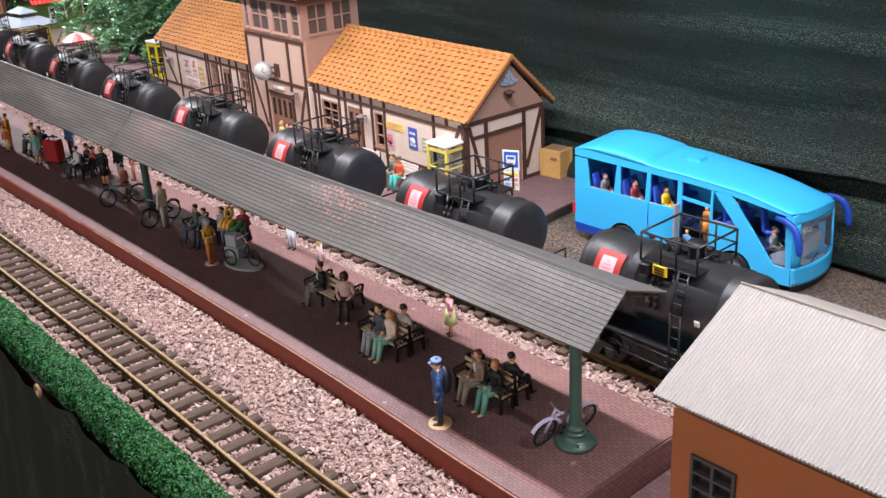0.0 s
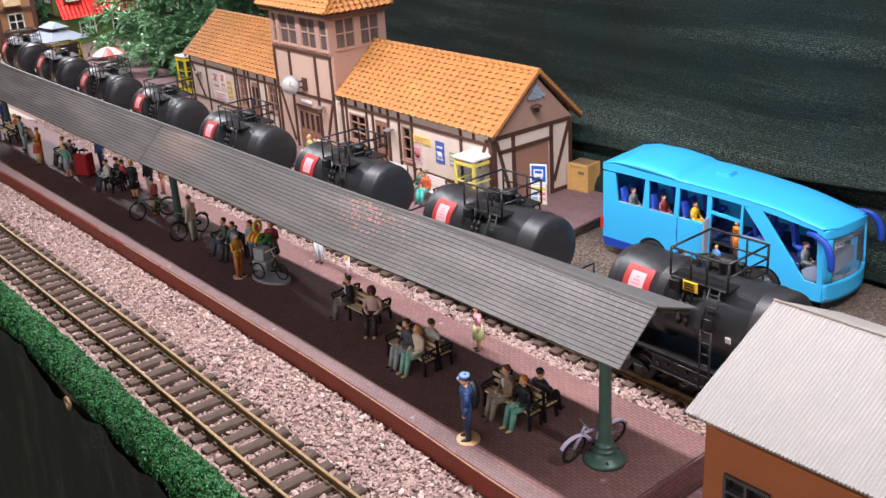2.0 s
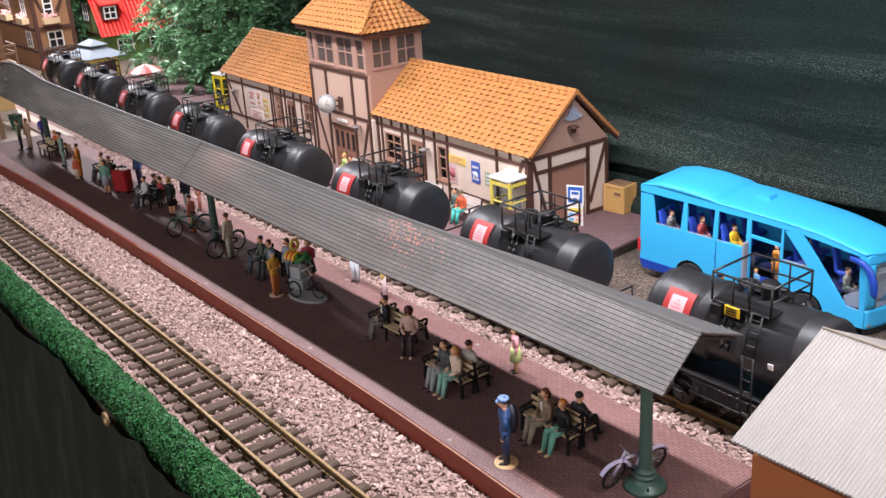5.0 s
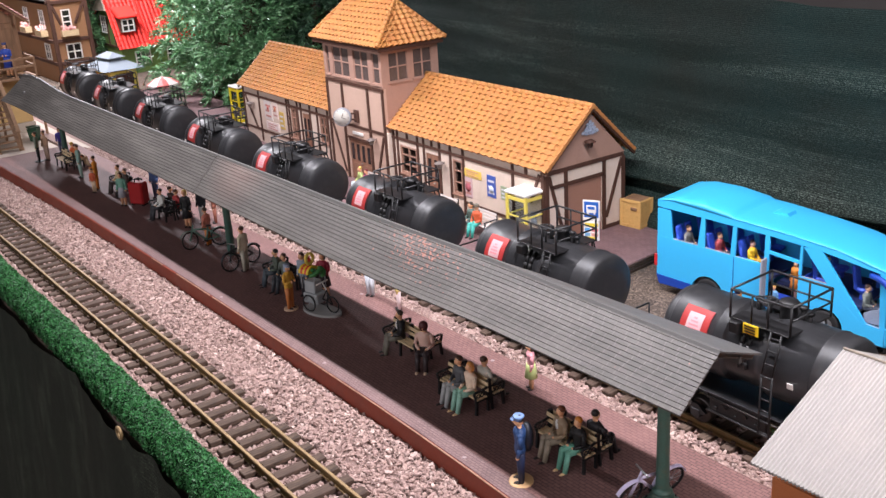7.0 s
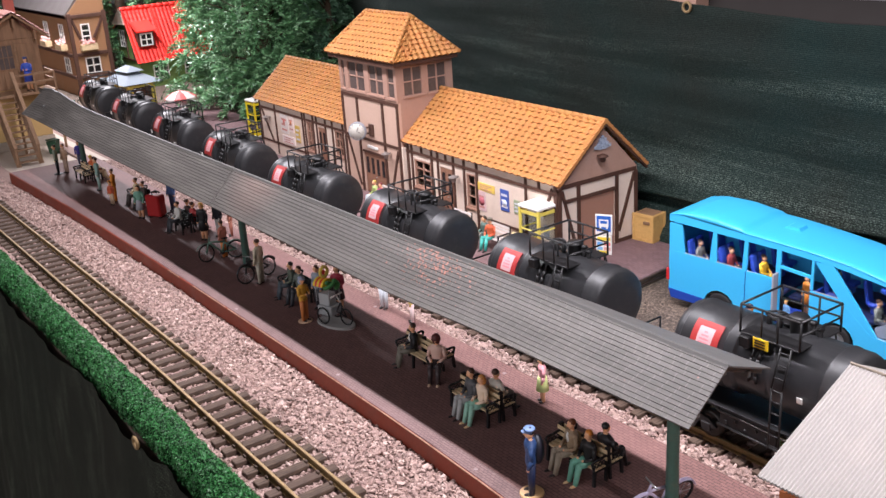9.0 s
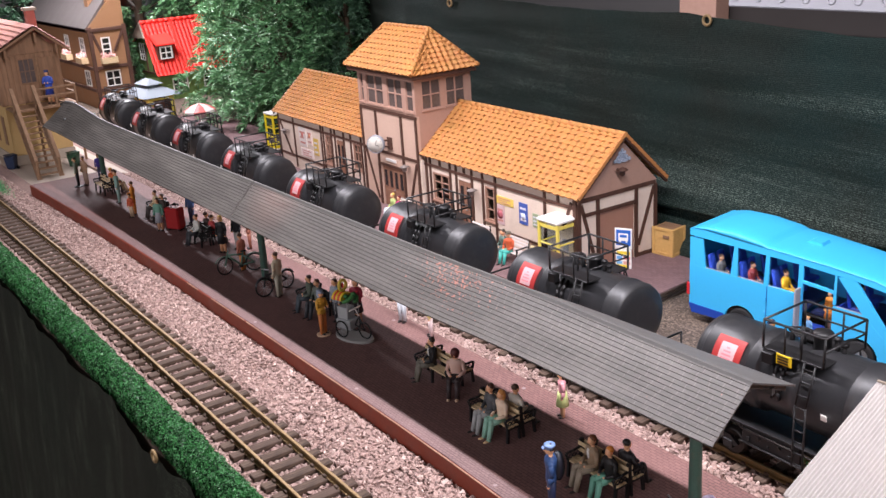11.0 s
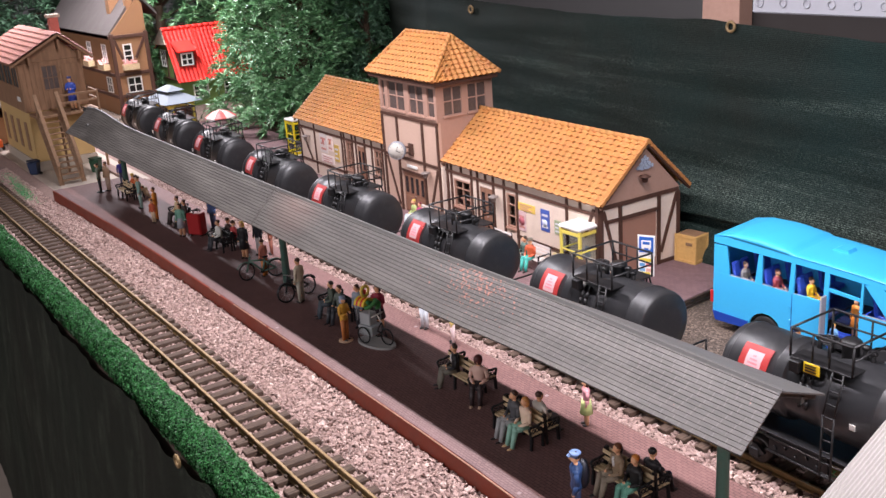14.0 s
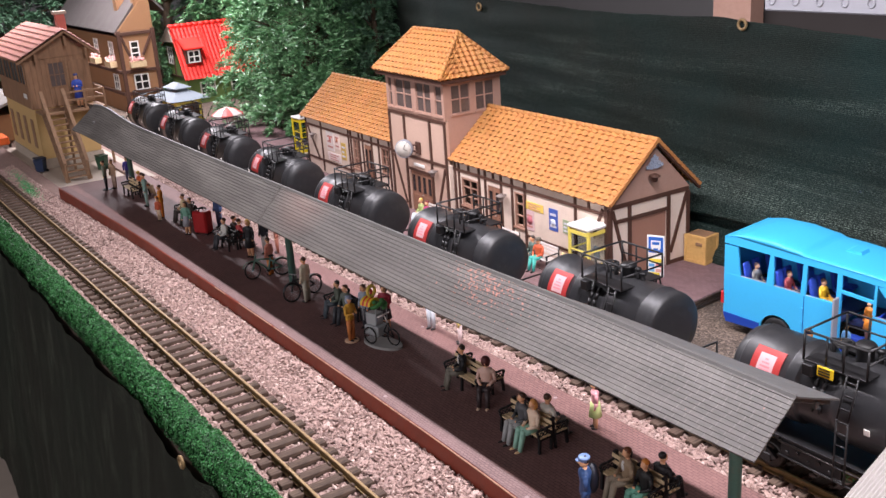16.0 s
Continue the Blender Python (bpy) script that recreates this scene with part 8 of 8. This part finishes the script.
for z, x0 in ((0.278, 0), (0.147, 0), (0.07, 0)):
    bm = bmesh.new()
    bbox(bm, 0.0005, 0.006, 0.004, 0.128, z - 0.006, z + 0.006, 0.001)
    part("beam", bm, M["timber"], bh)
    bm = bmesh.new()
    bbox(bm, -0.85, -0.002, -0.006, -0.0005, z - 0.006, z + 0.006, 0.001)
    part("beam", bm, M["timber"], bh)
for y in (0.004, 0.126):
    bm = bmesh.new()
    bbox(bm, 0.0006, 0.0075, y - 0.007, y + 0.007, 0.0, 0.29, 0.001)
    part("stud", bm, M["timber"], bh)
for y0, z0, y1, z1 in ((0.012, 0.27, 0.034, 0.2), (0.12, 0.27, 0.08, 0.2)):
    bm = bmesh.new()
    bar(bm, (0.003, y0, z0), (0.003, y1, z1), 0.008, 0.006, up=(1, 0, 0))
    part("brace", bm, M["timber"], bh)
house_window(bh, "x", 0.0, 0.043, 0.066, 0.19, 0.247, 1, 3, True)
house_window(bh, "x", 0.0, 0.04, 0.084, 0.083, 0.131)
house_window(bh, "y", 0.0, -0.11, -0.07, 0.19, 0.247, 2, 3, True)
house_window(bh, "y", 0.0, -0.11, -0.06, 0.083, 0.131)
house_window(bh, "y", 0.0, -0.3, -0.26, 0.19, 0.247, 2, 3, True)
bm = bmesh.new()
bbox(bm, -0.16, -0.12, 0.05, 0.09, 0.33, 0.47, 0.001)
part("chimney", bm, M["house_brown"], bh)
bm = bmesh.new()
bbox(bm, -0.03, -0.004, 0.075, 0.098, 0.37, 0.45, 0.001)
part("chimney", bm, M["house_brown"], bh)

rh = thing("red_roofed_house", (-3.02, 0.854, 0.0), "green timbered cottage with a bright red roof and a dormer", "house")
bm = bmesh.new()
bbox(bm, -0.235, 0.0, 0.0, 0.3, 0.0, 0.1, 0.001)
part("wall", bm, M["house_green"], rh)
bm = bmesh.new()
prism(bm, [(0.0, 0.1005), (-0.235, 0.1005), (-0.225, 0.195), (-0.08, 0.270)], "y", 0.0, 0.3)
part("gable", bm, M["house_green"], rh)
roof_slope("roof_slope", rh, ((0.022, -0.015, 0.094), (0.022, 0.31, 0.094), (-0.08, -0.015, 0.278), (-0.08, 0.31, 0.278)), 22, 12, M["tiles_red"], 0.002, 0.003)
roof_slope("roof_slope", rh, ((-0.24, -0.004, 0.194), (-0.24, 0.31, 0.194), (-0.08, -0.015, 0.278), (-0.08, 0.31, 0.278)), 22, 12, M["tiles_red"], 0.002, 0.003)
ridge_tiles(rh, (-0.08, -0.015, 0.280), (-0.08, 0.31, 0.280), 14, 0.007, M["tiles_red"])
bm = bmesh.new()
prism(bm, [(0.004, 0.15), (0.004, 0.2), (-0.05, 0.2), (-0.02, 0.15)], "y", 0.008, 0.065)
part("dormer", bm, M["timber"], rh)
bm = bmesh.new()
prism(bm, [(0.014, 0.2), (-0.055, 0.232), (-0.055, 0.237), (0.014, 0.205)], "y", 0.0, 0.073)
part("dormer_roof", bm, M["tiles_red"], rh)
house_window(rh, "x", 0.0045, 0.018, 0.055, 0.156, 0.192)
bm = bmesh.new()
bar(bm, (0.0225, 0.098, 0.101), (-0.0775, 0.098, 0.2815), 0.006, 0.004)
part("roof_seam", bm, M["tiles_red"], rh)
house_window(rh, "y", 0.0, -0.155, -0.112, 0.145, 0.2, 2, 3)
house_window(rh, "x", 0.0, 0.05, 0.1, 0.035, 0.075, 3, 2)
house_window(rh, "x", 0.0, 0.17, 0.22, 0.035, 0.075, 3, 2)
for x0, z0, x1, z1 in ((-0.005, 0.1, -0.08, 0.262), (-0.218, 0.195, -0.085, 0.262), (-0.23, 0.1, -0.01, 0.1), (-0.225, 0.104, -0.17, 0.195), (-0.04, 0.14, -0.04, 0.104), (-0.1, 0.2, -0.1, 0.104)):
    bm = bmesh.new()
    bar(bm, (x0, -0.001, z0), (x1, -0.001, z1), 0.006, 0.006, up=(0, 1, 0))
    part("beam", bm, M["timber"], rh)
bm = bmesh.new()
prism(bm, [(-0.05, 0.228), (-0.18, 0.222), (-0.08, 0.284)], "y", -0.02, -0.014)
part("gable_shield", bm, M["stone_grey"], rh, "grey shingled gable hood")

ks = thing("kiosk", (-2.69, 0.70, 0.0), "yellow kiosk with a grey hipped roof", "kiosk", 0.1)
bm = bmesh.new()
bbox(bm, -0.075, 0.075, -0.045, 0.045, 0.0, 0.088, 0.001)
part("wall", bm, M["booth_yellow"], ks)
bm = bmesh.new()
base_ = [bm.verts.new(p) for p in ((-0.1, -0.066, 0.088), (0.1, -0.066, 0.088), (0.1, 0.066, 0.088), (-0.1, 0.066, 0.088))]
top_ = [bm.verts.new(p) for p in ((-0.035, -0.02, 0.116), (0.035, -0.02, 0.116), (0.035, 0.02, 0.116), (-0.035, 0.02, 0.116))]
for k in range(4):
    bm.faces.new((base_[k], base_[(k + 1) % 4], top_[(k + 1) % 4], top_[k]))
bm.faces.new(base_[::-1]), bm.faces.new(top_)
part("roof", bm, M["roof_grey"], ks)
bm = bmesh.new()
b2 = [bm.verts.new(p) for p in ((-0.048, -0.03, 0.122), (0.048, -0.03, 0.122), (0.048, 0.03, 0.122), (-0.048, 0.03, 0.122))]
t2 = [bm.verts.new(p) for p in ((-0.02, 0, 0.138), (0.02, 0, 0.138))]
bm.faces.new((b2[0], b2[1], t2[1], t2[0])), bm.faces.new((b2[2], b2[3], t2[0], t2[1])), bm.faces.new((b2[1], b2[2], t2[1])), bm.faces.new((b2[3], b2[0], t2[0])), bm.faces.new(b2[::-1])
box(bm, -0.034, 0.034, -0.018, 0.018, 0.1162, 0.1218)
part("roof_lantern", bm, M["roof_grey"], ks)
for x in (-0.037, 0.037):
    bm = bmesh.new()
    bbox(bm, x - 0.022, x + 0.022, -0.0475, -0.0455, 0.035, 0.075, 0.0005)
    part("serving_hatch", bm, M["timber"], ks)
bm = bmesh.new()
bbox(bm, 0.0753, 0.0775, -0.03, 0.03, 0.03, 0.075, 0.0005)
part("serving_hatch", bm, M["timber"], ks)

um = thing("sunshade", (-2.26, 0.694, ZS), "red and white striped sunshade", "sunshade")
bm = bmesh.new()
limb(bm, (0, 0, 0), (0, 0, 0.085), 0.0016, n=8)
part("pole", bm, M["white_plastic"], um)
for k in range(8):
    bm = bmesh.new()
    a0, a1 = k * math.pi / 4, (k + 1) * math.pi / 4
    c = bm.verts.new((0, 0, 0.088))
    v = [bm.verts.new((0.046 * math.cos(a), 0.046 * math.sin(a), 0.068)) for a in (a0, (a0 + a1) / 2, a1)]
    m = [bm.verts.new((0.025 * math.cos(a), 0.025 * math.sin(a), 0.0815)) for a in (a0, (a0 + a1) / 2, a1)]
    bm.faces.new((c, m[0], m[1])), bm.faces.new((c, m[1], m[2])), bm.faces.new((m[0], v[0], v[1], m[1])), bm.faces.new((m[1], v[1], v[2], m[2]))
    d = [bm.verts.new(q.co - Vector((0, 0, 0.005))) for q in v]
    bm.faces.new((v[0], d[0], d[1], v[1])), bm.faces.new((v[1], d[1], d[2], v[2]))
    part("canopy_panel", bm, cloth(*((212, 104, 98) if k % 2 else (232, 220, 214))), um)

fs_ = thing("low_shed", (-3.1, 0.24, 0.0), "low brown shed with a pale flat roof", "shed")
bm = bmesh.new()
bbox(bm, -0.2, 0.2, -0.1, 0.08, 0.0, 0.085, 0.001)
part("wall", bm, M["house_brown"], fs_)
bm = bmesh.new()
prism(bm, [(-0.13, 0.085), (-0.01, 0.125), (0.1, 0.087), (0.1, 0.094), (-0.01, 0.133), (-0.13, 0.092)], "x", -0.22, 0.22)
part("roof", bm, M["shed_roof"], fs_)
bm = bmesh.new()
bbox(bm, 0.06, 0.13, -0.102, -0.1, 0.0, 0.06, 0.0005)
part("door", bm, M["timber"], fs_)
ov = thing("orange_cart", (-2.79, 0.155, 0.004), "small orange model vehicle by the signal box", "vehicle")
bm = bmesh.new()
bbox(bm, -0.05, 0.04, -0.018, 0.018, 0.012, 0.036, 0.003)
part("body", bm, cloth(220, 100, 40), ov)
for x in (-0.032, 0.026):
    for y in (-0.019, 0.019):
        bm = bmesh.new()
        lathe(bm, [(0, -0.003), (0.010, -0.003), (0.0115, 0), (0.010, 0.003), (0, 0.003)], 16, axis="y", at=(x, y, 0.0115))
        part("wheel", bm, M["rubber"], ov)


# ---------------------------------------------------------------- trees
def tree(x, y, z, height, radius, tufts, size, mat, label, seed, per=110, low=0.05, squash=1.0):
    """A trunk and boughs that end in many drooping tufts of narrow leaves, with dark gaps between them."""
    g = np.random.default_rng(seed)
    t = thing("tree", (x, y, z), label, "tree", group="trees")
    bm = bmesh.new()
    limb(bm, (0, 0, 0), (0.01, 0, height * 0.5), radius * 0.09, radius * 0.05, 10)
    limb(bm, (0.01, 0, height * 0.5), (0.0, 0.01, height * 0.9), radius * 0.05, radius * 0.015, 8)
    part("trunk", bm, M["bark"], t)
    pts, along, nrm = [], [], []
    for k in range(tufts):
        f = g.uniform(low, 1.0)
        a = g.uniform(0, 2 * math.pi)
        lobe = 1 + 0.16 * math.sin(3 * a + seed) + 0.12 * math.sin(7 * f * 2 + 2 * a + seed)
        shell = g.uniform(0.86, 1.08) if k % 3 else g.uniform(0.45, 0.8)
        reach = radius * (1.04 - 0.84 * f ** 1.5) * shell * lobe
        out = np.array((math.cos(a), math.sin(a) * squash, 0.12 + 0.5 * f))
        out /= np.linalg.norm(out)
        c = np.array((reach * math.cos(a), squash * reach * math.sin(a), height * f))
        if k % 7 == 0:
            bm = bmesh.new()
            root = (0.2 * c[0], 0.2 * c[1], c[2] * 0.82)
            limb(bm, (0, 0, root[2] * 0.9), root, radius * 0.022, radius * 0.014, 6)
            limb(bm, root, tuple(c), radius * 0.014, radius * 0.004, 5)
            part("bough", bm, M["bark"], t)
        span = radius * g.uniform(0.13, 0.24)
        # twigs fan out of the tuft's heart; leaves line both sides of each twig
        twigs = max(4, per // 16)
        for _ in range(twigs):
            d = out * 0.95 + g.normal(0, 0.55, 3) + np.array((0, 0, 0.1))
            d /= np.linalg.norm(d)
            side = np.cross(d, (0, 0, 1.0))
            side /= np.linalg.norm(side) + 1e-6
            n = per // twigs
            u = np.linspace(0.15, 1.0, n) + g.normal(0, 0.03, n)
            q = c + d * (u * span)[:, None]
            q[:, 2] -= span * 0.42 * u ** 2
            flip = np.where(np.arange(n) % 2, 1.0, -1.0)[:, None]
            dirs = d * 0.8 + side * flip * 0.75 + g.normal(0, 0.22, (n, 3)) + np.array((0, 0, -0.3)) * u[:, None]
            dirs /= np.linalg.norm(dirs, axis=1)[:, None]
            pts.append(q), along.append(dirs)
            nrm.append(np.tile(np.array((0, 0, 1.0)) + out * 0.35, (n, 1)) + g.normal(0, 0.35, (n, 3)))
    pts, along, nrm = np.concatenate(pts), np.concatenate(along), np.concatenate(nrm)
    b = np.cross(nrm, along)
    b /= np.linalg.norm(b, axis=1)[:, None]
    up = np.cross(along, b)
    s = (size * g.uniform(0.65, 1.35, len(pts)))[:, None]
    V = np.stack([pts, pts + along * s * 0.9 + b * s * 0.3 + up * s * 0.1, pts + along * s * 2 - up * s * 0.1, pts + along * s * 0.9 - b * s * 0.3 + up * s * 0.1], 1)
    F = np.arange(4 * len(pts)).reshape(-1, 4)
    raw("crown", V.reshape(-1, 3).tolist(), F.tolist(), mat, "", "", "", t)
    return t


tree(-2.36, 1.035, 0.0, 0.60, 0.27, 560, 0.0082, M["leaf"], "large leafy green tree behind the train", 3, 140)
tree(-2.98, 1.27, 0.0, 0.75, 0.25, 300, 0.009, M["leaf"], "tall leafy green tree behind the cottage", 5)
tree(-2.24, 1.2, 0.0, 0.6, 0.17, 220, 0.008, M["leaf_dark"], "dark green tree against the netting", 9)
tree(-3.72, 1.05, 0.0, 0.66, 0.34, 300, 0.011, M["leaf"], "leafy green tree between the houses", 13, 80)
tree(-4.35, 0.42, 0.0, 0.72, 0.5, 400, 0.013, M["leaf_dark"], "broad dark green tree behind the signal box", 17, 90)
tree(-4.3, 1.0, 0.0, 0.8, 0.42, 260, 0.013, M["leaf_dark"], "tall dark green tree behind the brown house", 19, 80)
tree(-2.10, 0.935, 0.0, 0.2, 0.14, 150, 0.0078, M["leaf"], "low leafy bush beside the yellow booth", 27, 90)
tree(-3.17, 0.812, 0.0, 0.32, 0.034, 70, 0.006, M["leaf"], "slim climbing shrub beside the brown house", 21, 60)
